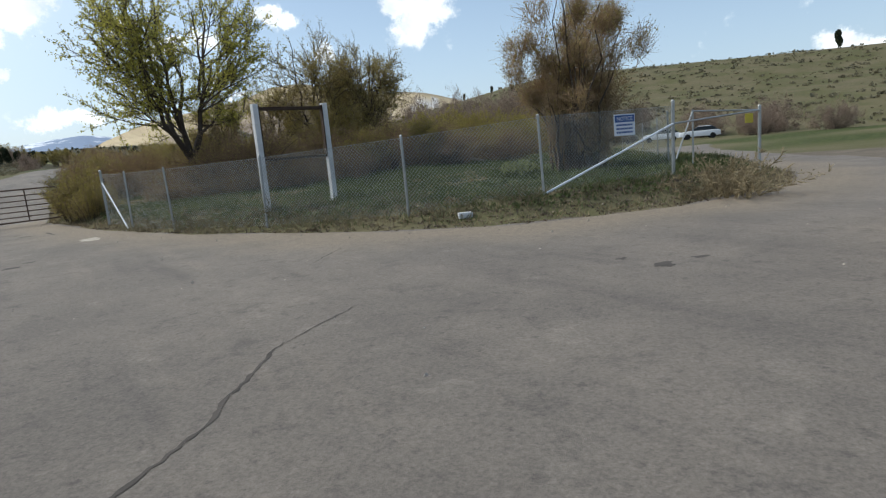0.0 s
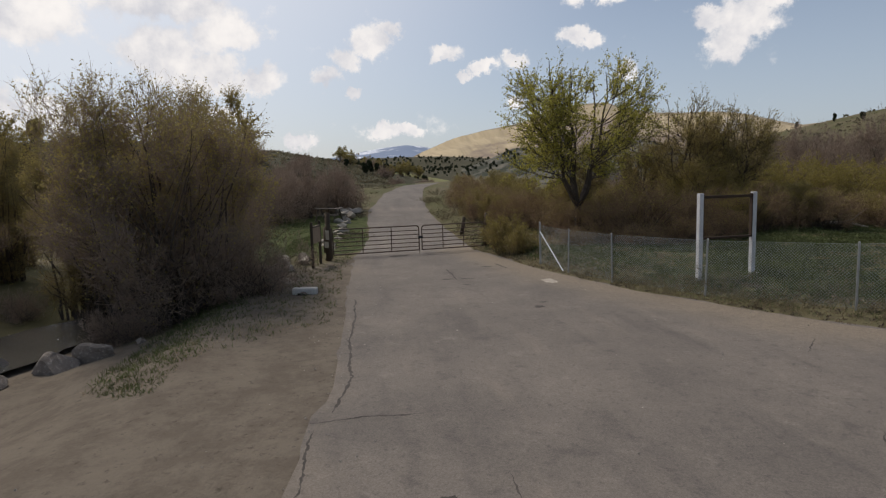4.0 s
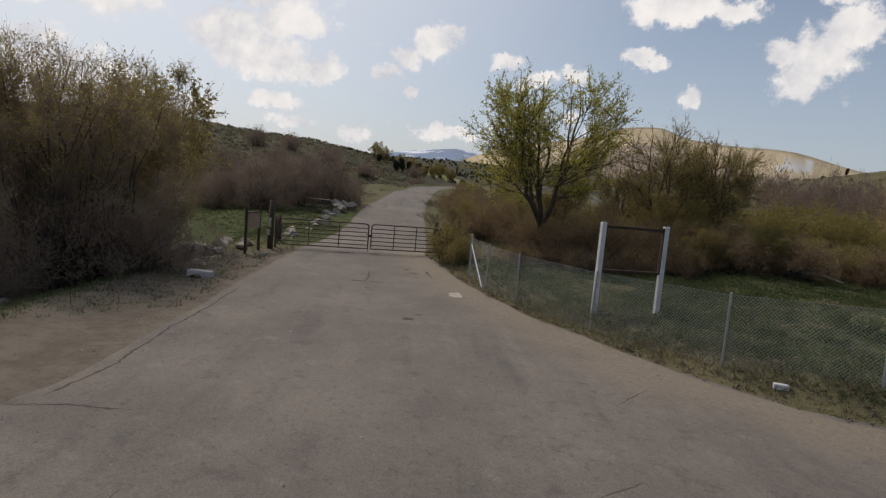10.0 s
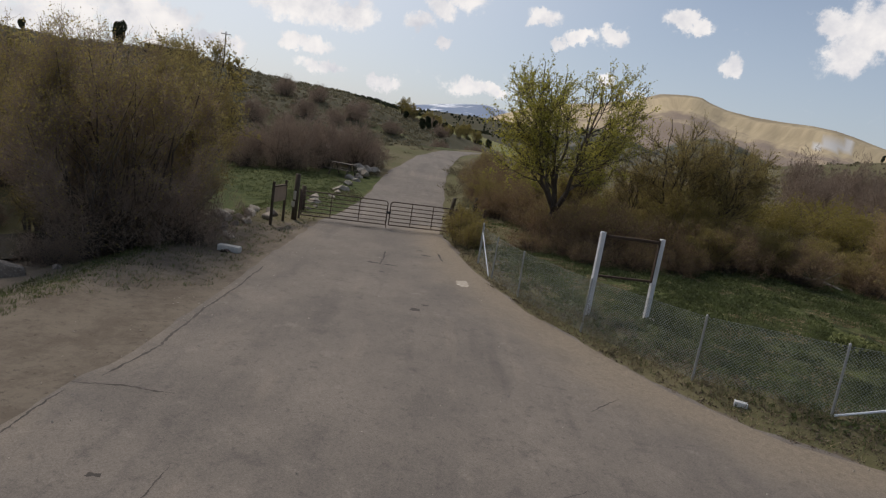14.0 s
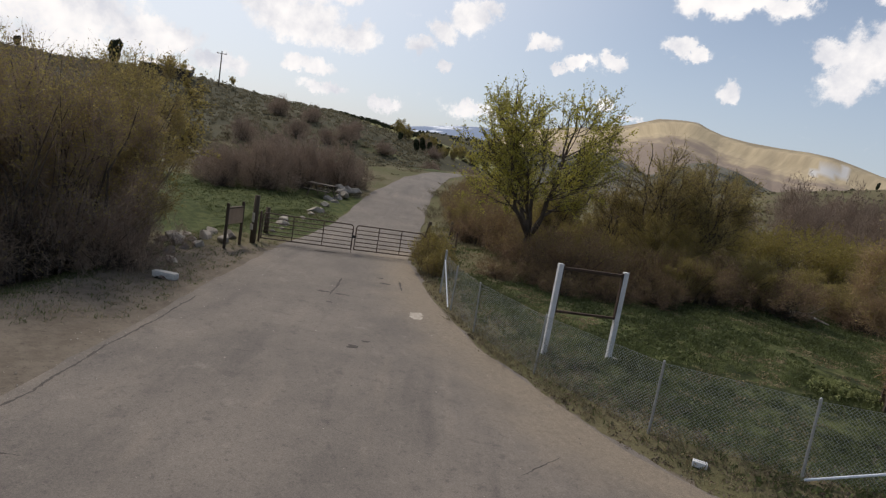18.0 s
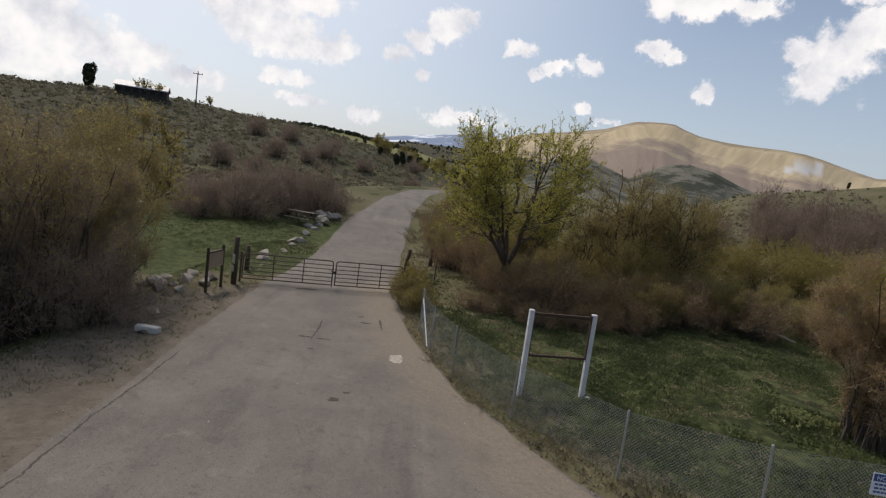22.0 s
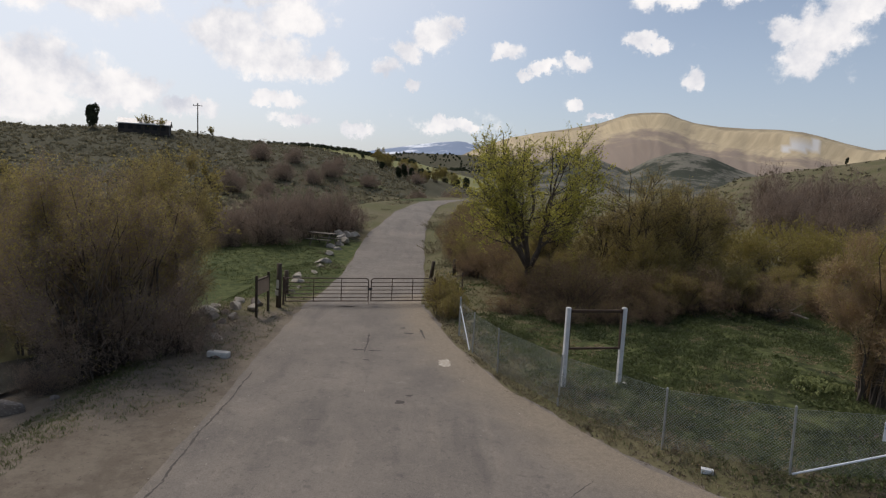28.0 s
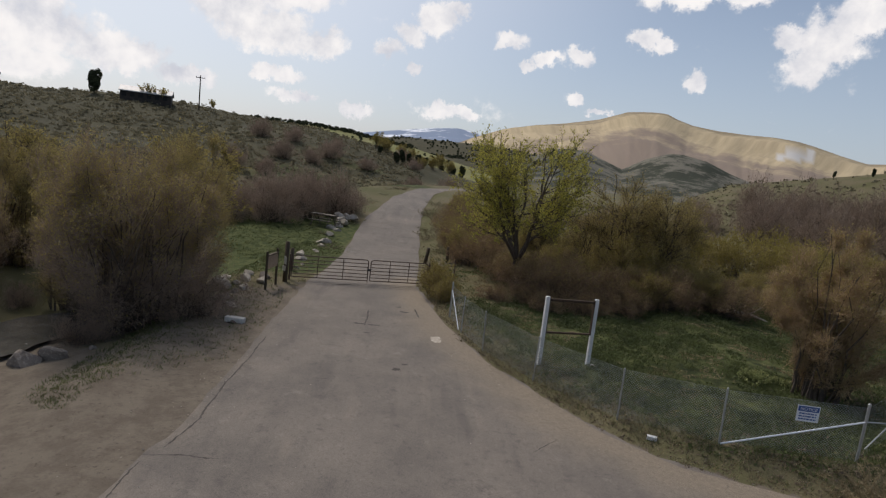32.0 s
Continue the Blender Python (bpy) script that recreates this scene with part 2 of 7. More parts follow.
def land_material():
    """Soil, grass, sage, tan spoil, snow and meadow, mixed by the cover that the ground carries."""
    mat = bpy.data.materials.new("land")
    mat.use_nodes = True
    tree = mat.node_tree
    m = Maths(tree)
    bsdf = tree.nodes["Principled BSDF"]
    where = tree.nodes.new("ShaderNodeTexCoord").outputs["Object"]
    near = m.noise(where, 1.7, 6.0, 0.65)
    wide = m.noise(where, 0.16, 6.0, 0.6)
    vast = m.noise(where, 0.012, 8.0, 0.62)

    def two(a, b, by, low=0.35, high=0.65):
        return m.mix(m.smooth(by, low, high), (*a, 1), (*b, 1))

    def cover(name):
        n = tree.nodes.new("ShaderNodeAttribute")
        n.attribute_name = name
        return n.outputs["Fac"]

    broken = m.op("MULTIPLY", m.op("SUBTRACT", near, 0.5), 0.9)

    def edge(name):
        return m.smooth(m.op("ADD", cover(name), broken), 0.35, 0.65)

    colour = two((0.142, 0.122, 0.073), (0.102, 0.099, 0.047), wide)                     # dry grass and soil
    colour = m.mix(edge("green"), colour, m.mix(m.smooth(m.noise(where, 3.1, 6.0, 0.75), 0.56, 0.66), two((0.026, 0.033, 0.014), (0.088, 0.100, 0.038), m.op("ADD", m.op("MULTIPLY", near, 0.7), m.op("MULTIPLY", wide, 0.3)), 0.40, 0.60), (0.16, 0.14, 0.075, 1)))
    sage = two((0.084, 0.077, 0.046), (0.066, 0.063, 0.040), m.op("ADD", m.op("MULTIPLY", wide, 0.75), m.op("MULTIPLY", near, 0.25)), 0.42, 0.56)
    colour = m.mix(edge("sage"), colour, sage)
    colour = m.mix(edge("dirt"), colour, m.mix(m.smooth(m.noise(where, 6.0, 7.0, 0.8), 0.55, 0.68), two((0.172, 0.145, 0.114), (0.128, 0.106, 0.083), m.noise(where, 0.8, 8.0, 0.78), 0.40, 0.60), (0.075, 0.064, 0.050, 1)))
    colour = m.mix(edge("lawn"), colour, two((0.040, 0.054, 0.018), (0.085, 0.097, 0.036), near, 0.4, 0.6))
    colour = m.mix(edge("meadow"), colour, two((0.17, 0.18, 0.07), (0.23, 0.215, 0.10), wide))
    join = tree.nodes.new("ShaderNodeCombineXYZ")
    m.put(join.inputs[0], m.op("MULTIPLY", cover("flow"), 120.0))
    m.put(join.inputs[1], m.op("MULTIPLY", cover("rise"), 2.2))
    gully = m.noise(join.outputs[0], 1.0, 7.0, 0.68)
    spoil = m.mix(m.smooth(gully, 0.30, 0.70), (0.57, 0.465, 0.30, 1), (0.43, 0.345, 0.225, 1))
    # mauve-brown patches, mostly low on the slope: shade put into the spoil colour
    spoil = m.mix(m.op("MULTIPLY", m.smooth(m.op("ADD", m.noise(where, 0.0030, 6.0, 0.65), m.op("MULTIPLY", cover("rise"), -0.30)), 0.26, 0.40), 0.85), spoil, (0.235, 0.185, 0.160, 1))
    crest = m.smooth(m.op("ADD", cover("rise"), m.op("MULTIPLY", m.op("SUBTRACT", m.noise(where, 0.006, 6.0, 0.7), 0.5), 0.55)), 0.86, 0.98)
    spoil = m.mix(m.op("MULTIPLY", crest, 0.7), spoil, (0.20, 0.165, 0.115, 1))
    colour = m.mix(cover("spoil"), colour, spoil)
    colour = m.mix(cover("pale"), colour, (0.60, 0.58, 0.55, 1))
    colour = m.mix(cover("grey"), colour, two((0.045, 0.05, 0.036), (0.165, 0.155, 0.125), m.noise(where, 0.035, 8.0, 0.75), 0.44, 0.58))
    rock = m.mix(m.smooth(m.noise(where, 0.0045, 9.0, 0.7), 0.50, 0.60), (0.23, 0.29, 0.40, 1), (0.78, 0.82, 0.88, 1))
    colour = m.mix(cover("snow"), colour, rock)
    m.put(bsdf.inputs["Base Color"], colour)
    bsdf.inputs["Roughness"].default_value = 0.95
    bsdf.inputs["Specular IOR Level"].default_value = 0.1
    b = tree.nodes.new("ShaderNodeBump")
    b.inputs["Strength"].default_value, b.inputs["Distance"].default_value = 0.6, 0.12
    m.put(b.inputs["Height"], m.op("ADD", near, m.op("MULTIPLY", m.noise(where, 9.0, 4.0, 0.7), 0.4)))
    m.put(bsdf.inputs["Normal"], b.outputs[0])
    return mat


def asphalt_material():
    """Old sun-bleached asphalt: chip grain, tyre polish along the way, dust, dark patches, hairline cracks."""
    mat = bpy.data.materials.new("old_asphalt")
    mat.use_nodes = True
    tree = mat.node_tree
    m = Maths(tree)
    bsdf = tree.nodes["Principled BSDF"]
    where = tree.nodes.new("ShaderNodeTexCoord").outputs["Object"]
    turn = tree.nodes.new("ShaderNodeMapping")
    turn.vector_type = "TEXTURE"
    turn.inputs["Rotation"].default_value = (0, 0, radians(45))
    turn.inputs["Scale"].default_value = (1.0, 8.0, 1.0)
    m.put(turn.inputs[0], where)
    streak = m.noise(turn.outputs[0], 1.1, 6.0, 0.62)
    patch = m.noise(where, 0.35, 6.0, 0.65)
    chips = m.noise(where, 42.0, 6.0, 0.85)
    mid = m.noise(where, 7.0, 7.0, 0.75)
    colour = m.mix(m.smooth(patch, 0.35, 0.68), (0.151, 0.132, 0.115, 1), (0.200, 0.173, 0.147, 1))
    colour = m.mix(m.op("MULTIPLY", m.smooth(streak, 0.50, 0.70), 0.52), colour, (0.105, 0.092, 0.085, 1))
    colour = m.mix(m.op("MULTIPLY", m.smooth(streak, 0.45, 0.25), 0.5), colour, (0.27, 0.225, 0.18, 1))
    colour = m.mix(m.op("MULTIPLY", m.smooth(mid, 0.53, 0.70), 0.6), colour, (0.078, 0.069, 0.063, 1))
    blotch = m.noise(where, 1.6, 7.0, 0.72)
    colour = m.mix(m.op("MULTIPLY", m.smooth(blotch, 0.54, 0.68), 0.62), colour, (0.108, 0.095, 0.086, 1))
    colour = m.mix(m.op("MULTIPLY", m.smooth(blotch, 0.44, 0.30), 0.6), colour, (0.245, 0.215, 0.182, 1))
    dust = tree.nodes.new("ShaderNodeAttribute")
    dust.attribute_name = "dust"
    sandy = m.mix(m.smooth(mid, 0.35, 0.65), (0.245, 0.202, 0.153, 1), (0.195, 0.160, 0.122, 1))
    colour = m.mix(m.smooth(m.op("ADD", dust.outputs["Fac"], m.op("MULTIPLY", m.op("SUBTRACT", patch, 0.5), 0.9)), 0.15, 0.85), colour, sandy)
    n = tree.nodes.new("ShaderNodeMix")
    n.data_type, n.blend_type = "RGBA", "MULTIPLY"
    n.inputs[0].default_value = 1.0
    m.put(n.inputs[6], colour)
    m.put(n.inputs[7], m.op("ADD", m.op("MULTIPLY", m.op("SUBTRACT", chips, 0.5), 2.2), 1.0))
    m.put(bsdf.inputs["Base Color"], n.outputs[2])
    bsdf.inputs["Roughness"].default_value = 0.88
    bsdf.inputs["Specular IOR Level"].default_value = 0.25
    b = tree.nodes.new("ShaderNodeBump")
    b.inputs["Strength"].default_value, b.inputs["Distance"].default_value = 0.7, 0.012
    m.put(b.inputs["Height"], m.op("ADD", chips, m.op("MULTIPLY", mid, 0.6)))
    m.put(bsdf.inputs["Normal"], b.outputs[0])
    return mat


LAND, ASPHALT = land_material(), asphalt_material()
CRACK = material("crack_tar", [(0.055, 0.048, 0.042), (0.090, 0.078, 0.068)], 3.0, 0.9, 0.3, 30)
WHITE_PAINT = material("chalky_white_paint", [(0.74, 0.74, 0.75), (0.60, 0.60, 0.60), (0.50, 0.48, 0.45)], 2.5, 0.6, 0.25, 25, spread=0.2)
BROWN_WOOD = material("dark_brown_wood", [(0.045, 0.028, 0.019), (0.075, 0.048, 0.032)], 3.0, 0.8, 0.5, 30)
POST_WOOD = material("weathered_post_wood", [(0.055, 0.042, 0.030), (0.10, 0.075, 0.050)], 3.0, 0.85, 0.5, 30)
GREY_WOOD = material("weathered_grey_wood", [(0.17, 0.145, 0.12), (0.10, 0.085, 0.07)], 3.0, 0.85, 0.5, 30)
GALV = material("galvanised_steel", [(0.42, 0.43, 0.43), (0.33, 0.34, 0.34)], 4.0, 0.45, 0.1, 30, metal=0.6)
WIRE = material("weathered_chain_wire", [(0.42, 0.44, 0.43), (0.33, 0.35, 0.34)], 2.0, 0.55, 0.0, 30, metal=0.2)
RUST = material("rusty_brown_pipe", [(0.085, 0.058, 0.047), (0.14, 0.095, 0.075), (0.05, 0.035, 0.03)], 3.0, 0.7, 0.25, 30)
CONCRETE = material("pale_concrete", [(0.60, 0.58, 0.54), (0.44, 0.42, 0.39)], 2.0, 0.9, 0.4, 18)
BOULDER = material("grey_boulder", [(0.25, 0.212, 0.178), (0.15, 0.126, 0.106), (0.33, 0.29, 0.25)], 1.6, 0.92, 0.8, 9, per=True)
PALE_STONE = material("pale_tan_stone", [(0.42, 0.37, 0.31), (0.30, 0.26, 0.21), (0.52, 0.48, 0.42)], 1.6, 0.92, 0.8, 9, per=True)
BARK = material("grey_brown_bark", [(0.060, 0.047, 0.038), (0.10, 0.080, 0.064)], 4.0, 0.9, 0.8, 25)
TRUCK_WHITE = material("white_car_paint", [(0.80, 0.81, 0.84), (0.79, 0.80, 0.83)], 0.3, 0.22, 0.0, 0.2)
RUBBER = material("black_rubber", [(0.018, 0.018, 0.019), (0.03, 0.03, 0.03)], 4, 0.85, 0.3, 40)
DARK_TRIM = material("dark_plastic", [(0.022, 0.022, 0.023), (0.035, 0.035, 0.035)], 4, 0.6, 0.1, 40)
CHROME = material("chrome", [(0.62, 0.62, 0.64), (0.55, 0.55, 0.57)], 4, 0.18, 0.0, 40, metal=1.0)
GLASS = material("tinted_glass", [(0.02, 0.024, 0.026), (0.025, 0.03, 0.032)], 1, 0.07, 0.0, 10)
LAMP_AMBER = material("amber_lens", [(0.55, 0.22, 0.05), (0.6, 0.25, 0.06)], 4, 0.25, 0.0, 30)
LAMP_CLEAR = material("clear_lens", [(0.6, 0.62, 0.64), (0.5, 0.52, 0.54)], 4, 0.15, 0.0, 30)
SIGN_BLUE = material("sign_blue", [(0.035, 0.085, 0.25), (0.045, 0.10, 0.28)], 3, 0.5, 0.0, 30)
SIGN_WHITE = material("sign_white", [(0.72, 0.75, 0.80), (0.66, 0.69, 0.74)], 3, 0.5, 0.0, 30)
SIGN_YELLOW = material("sign_yellow", [(0.62, 0.50, 0.04), (0.55, 0.44, 0.05)], 3, 0.5, 0.0, 30)
PAPER = material("faded_notice_paper", [(0.62, 0.60, 0.52), (0.5, 0.47, 0.40)], 5, 0.8, 0.0, 30)
ROOF = material("pale_metal_roof", [(0.55, 0.55, 0.55), (0.42, 0.42, 0.42)], 1, 0.5, 0.1, 8)
DARK_WALL = material("dark_shed_wall", [(0.040, 0.034, 0.030), (0.06, 0.05, 0.044)], 1, 0.8, 0.2, 8)
WATER = material("stream_water", [(0.05, 0.05, 0.046), (0.085, 0.08, 0.07)], 2, 0.12, 0.5, 9)

TWIG_PURPLE = foliage("purple_brown_twigs", (0.200, 0.148, 0.120), (0.370, 0.285, 0.215), 0.85, 0.28)
TWIG_OLIVE = foliage("olive_brown_twigs", (0.210, 0.162, 0.085), (0.365, 0.288, 0.140), 0.85, 0.3)
TWIG_RUST = foliage("rust_brown_twigs", (0.270, 0.185, 0.107), (0.445, 0.320, 0.190), 0.85, 0.32)
LEAF_LITTER = foliage("leaf_litter_brown", (0.095, 0.075, 0.055), (0.26, 0.205, 0.155), 0.9, 0.1)
TWIG_GREY = foliage("grey_brown_twigs", (0.075, 0.06, 0.048), (0.18, 0.145, 0.115), 0.85, 0.15)
LEAF_YELLOW = foliage("yellow_green_buds", (0.235, 0.195, 0.055), (0.40, 0.335, 0.095), 0.7, 0.45)
LEAF_OLIVE = foliage("olive_buds", (0.26, 0.215, 0.075), (0.44, 0.355, 0.125), 0.75, 0.4)
LEAF_PALE = foliage("pale_green_leaves", (0.20, 0.225, 0.09), (0.42, 0.44, 0.20), 0.6, 0.4)
LEAF_TAN = foliage("tan_olive_buds", (0.285, 0.235, 0.080), (0.48, 0.395, 0.140), 0.75, 0.4)
LEAF_GREEN = foliage("fresh_green_leaves", (0.24, 0.24, 0.050), (0.58, 0.52, 0.11), 0.6, 0.5)
TWIG_RED = foliage("red_brown_twigs", (0.180, 0.118, 0.077), (0.315, 0.218, 0.142), 0.85, 0.25)
BOARD_WOOD = material("brown_board_wood", [(0.30, 0.22, 0.15), (0.40, 0.30, 0.21)], 3.0, 0.85, 0.4, 30)
LEAF_DARK = foliage("juniper_needles", (0.026, 0.034, 0.018), (0.07, 0.08, 0.042), 0.85, 0.15)
GRASS_GREEN = foliage("spring_grass", (0.049, 0.062, 0.025), (0.158, 0.184, 0.073), 0.7, 0.35)
GRASS_DRY = foliage("dry_grass", (0.165, 0.13, 0.075), (0.44, 0.36, 0.225), 0.85, 0.3)
GRASS_LUSH = foliage("lush_meadow_grass", (0.045, 0.060, 0.021), (0.14, 0.155, 0.060), 0.7, 0.35)
SAGE = foliage("sage_clumps", (0.130, 0.118, 0.078), (0.220, 0.198, 0.128), 0.9, 0.42)


# ---------------------------------------------------------------- helpers for things
def mesh_of(name, verts, faces, mat, smooth=False):
    me = bpy.data.meshes.new(name)
    me.from_pydata([tuple(v) for v in verts], [], faces)
    me.materials.append(mat)
    if smooth:
        me.polygons.foreach_set("use_smooth", [True] * len(me.polygons))
    me.update()
    return me


def part(name, bm, mat, parent=None, label="", smooth=False):
    """Links a bmesh as one mesh object under a thing or a part."""
    me = bpy.data.meshes.new(name)
    bm.to_mesh(me)
    bm.free()
    me.materials.append(mat)
    if smooth:
        me.polygons.foreach_set("use_smooth", [True] * len(me.polygons))
    ob = new(name, me)
    ob.parent = parent
    if label:
        ob["label"] = label
    return ob


def thing(name, x, y, z, turn, label, category, group="", kind=""):
    ob = new(name)
    ob.matrix_world = pose(x, y, z, 0, 0, turn)
    return tagged(ob, label, category, group, kind)


def box(bm, x0, y0, z0, x1, y1, z1, bevel=0.0):
    got = bmesh.ops.create_cube(bm, size=1.0)["verts"]
    for v in got:
        v.co = Vector((x0 + (v.co.x + 0.5) * (x1 - x0), y0 + (v.co.y + 0.5) * (y1 - y0), z0 + (v.co.z + 0.5) * (z1 - z0)))
    if bevel:
        edges = {e for v in got for e in v.link_edges}
        bmesh.ops.bevel(bm, geom=list(edges), offset=bevel, segments=2, affect="EDGES", profile=0.6)
    return bm


def rod(bm, a, b, r, r2=None, sides=8, caps=True):
    a, b = Vector(a), Vector(b)
    got = bmesh.ops.create_cone(bm, cap_ends=caps, segments=sides, radius1=r, radius2=r if r2 is None else r2, depth=(b - a).length)["verts"]
    m = Matrix.Translation((a + b) / 2) @ (b - a).to_track_quat("Z", "Y").to_matrix().to_4x4()
    for v in got:
        v.co = m @ v.co
    return bm


def bars(x0, x1, z0, z1, y, rows, rng, fill=0.8):
    """Plain bars in place of writing that cannot be read, on the plane y."""
    bm = bmesh.new()
    step = (z1 - z0) / rows
    for i in range(rows):
        x = x0
        while x < x1 - 0.02:
            w = min(rng.uniform(0.04, 0.11), x1 - x)
            box(bm, x, y - 0.002, z0 + i * step + step * 0.25, x + w * fill, y, z0 + i * step + step * 0.75)
            x += w
    return bm


def smoothstep(a, b, x):
    t = np.clip((np.asarray(x, float) - a) / (b - a), 0, 1)
    return t * t * (3 - 2 * t)


def line_distance(px, py, line):
    """Distance to a polyline."""
    best = np.full(np.shape(px), 1e9)
    for (ax, ay), (bx, by) in zip(line[:-1], line[1:]):
        dx, dy = bx - ax, by - ay
        t = np.clip(((px - ax) * dx + (py - ay) * dy) / (dx * dx + dy * dy), 0, 1)
        best = np.minimum(best, np.hypot(px - ax - t * dx, py - ay - t * dy))
    return best


def inside(px, py, poly):
    got = np.zeros(np.shape(px), bool)
    for (ax, ay), (bx, by) in zip(poly, poly[1:] + poly[:1]):
        if ay != by:
            got ^= ((ay > py) != (by > py)) & (px < (bx - ax) * (py - ay) / (by - ay) + ax)
    return got


def waves(x, y, scale, seed=0):
    """Cheap smooth noise in -1..1."""
    r = np.random.RandomState(seed)
    out = np.zeros(np.shape(x))
    for k in range(7):
        a, p, f = r.uniform(0, 6.283), r.uniform(0, 6.283), scale * r.uniform(0.6, 1.9)
        out += np.sin((x * math.cos(a) + y * math.sin(a)) * f + p)
    return out / 3.5


# ---------------------------------------------------------------- the lie of the land
# edge of the asphalt against the fenced field, from beyond the gate round to the side road
FIELD_EDGE = [(-53, 70), (-55, 62), (-52, 56.5), (-44.5, 47.1), (-36.9, 38.6), (-28.6, 30.2), (-18.4, 19.6), (-12.6, 15.6), (-8.3, 13.2), (-5.2, 12.2), (-3, 11.5), (-0.8, 11.4), (2.1, 12.6), (4.6, 14.8),
              (6.0, 18), (6.2, 24), (5.0, 34), (5.5, 48)]
LOT_EDGE = [(-58, 68), (-57.2, 58.4), (-50.8, 47.6), (-40.2, 34.2), (-27, 21), (-21.2, 14.3), (-16.3, 9.3), (-13.4, 6.5), (-9.5, 2.6), (-6.9, -0.6), (-4.4, -3.4), (0, -9), (6, -18)]
ROAD_LINE = [(-19.8, 17.0), (-28, 25.5), (-38.5, 36.3), (-48, 47.5), (-54.5, 57.5), (-55.5, 68)]
FIELD = FIELD_EDGE + [(5, 160), (-160, 160)]
CENTRE = (0.0, 6.0)
# heading (degrees to the left), elevation seen from the road; distance of the crest and of the foot
RIDGES = [
    ("left", 170, 58, [(-180, 1.2), (-140, 1.5), (140, 2.5), (110, 2.8), (79, 2.3), (75, 2.7), (71, 2.85), (67, 2.7), (62, 2.2), (56, 1.9), (50, 0.8), (44, -0.6), (38, -2)]),
    ("meadow", 420, 200, [(72, 1.0), (66, 2.2), (60.6, 2.6), (56, 2.7), (52, 2.45), (49.5, 2.1), (46, 1.7), (42, 0.8), (36, -0.4)]),
    ("mid", 900, 450, [(60, 1.0), (52, 1.8), (46, 2.45), (42, 2.5), (38, 2.5), (34, 2.2), (30, 1.6)]),
    ("snow", 3700, 2200, [(60, 0.5), (53, 1.6), (49.8, 2.35), (46, 3.06), (43.4, 3.5), (41.3, 3.7), (39.5, 3.5), (37, 2.7), (33, 1.5), (28, 0)]),
    ("spoil", 1600, 800, [(44, 1.0), (40, 3.0), (37, 4.2), (34, 4.9), (31.4, 5.3), (28.3, 5.95), (26.6, 6.55), (25.8, 6.85), (24.6, 6.95), (23.5, 7.0), (22.4, 6.95), (21.5, 6.55), (20.1, 6.1), (18, 5.8), (15.6, 5.65), (13.5, 5.6), (11.8, 5.4), (10.6, 5.1), (8.5, 4.45),
                          (6.8, 4.0), (4, 4.2), (0, 4.6), (-5, 5.3), (-9, 5.6), (-11, 5.3), (-15, 3.6), (-24, 2)]),
    ("grey", 640, 430, [(38, 0.6), (34, 2.0), (31.6, 3.0), (29.2, 3.1), (28, 2.6), (25.6, 1.7), (23.6, 2.85), (21.8, 3.5), (20.6, 3.6), (18.4, 3.15), (16.2, 2.2), (13, 1.2), (9, 0.3)]),
    ("right", 175, 66, [(22, -1.5), (18.6, 0.6), (16, 1.9), (12, 2.7), (8, 3.5), (4, 4.3), (0, 4.9), (-8, 4.7), (-14, 4.5), (-20, 4.3), (-27, 4.0), (-40, 4.6), (-60, 4.0), (-90, 2.6), (-130, 1.6), (-180, 1.2)]),
]


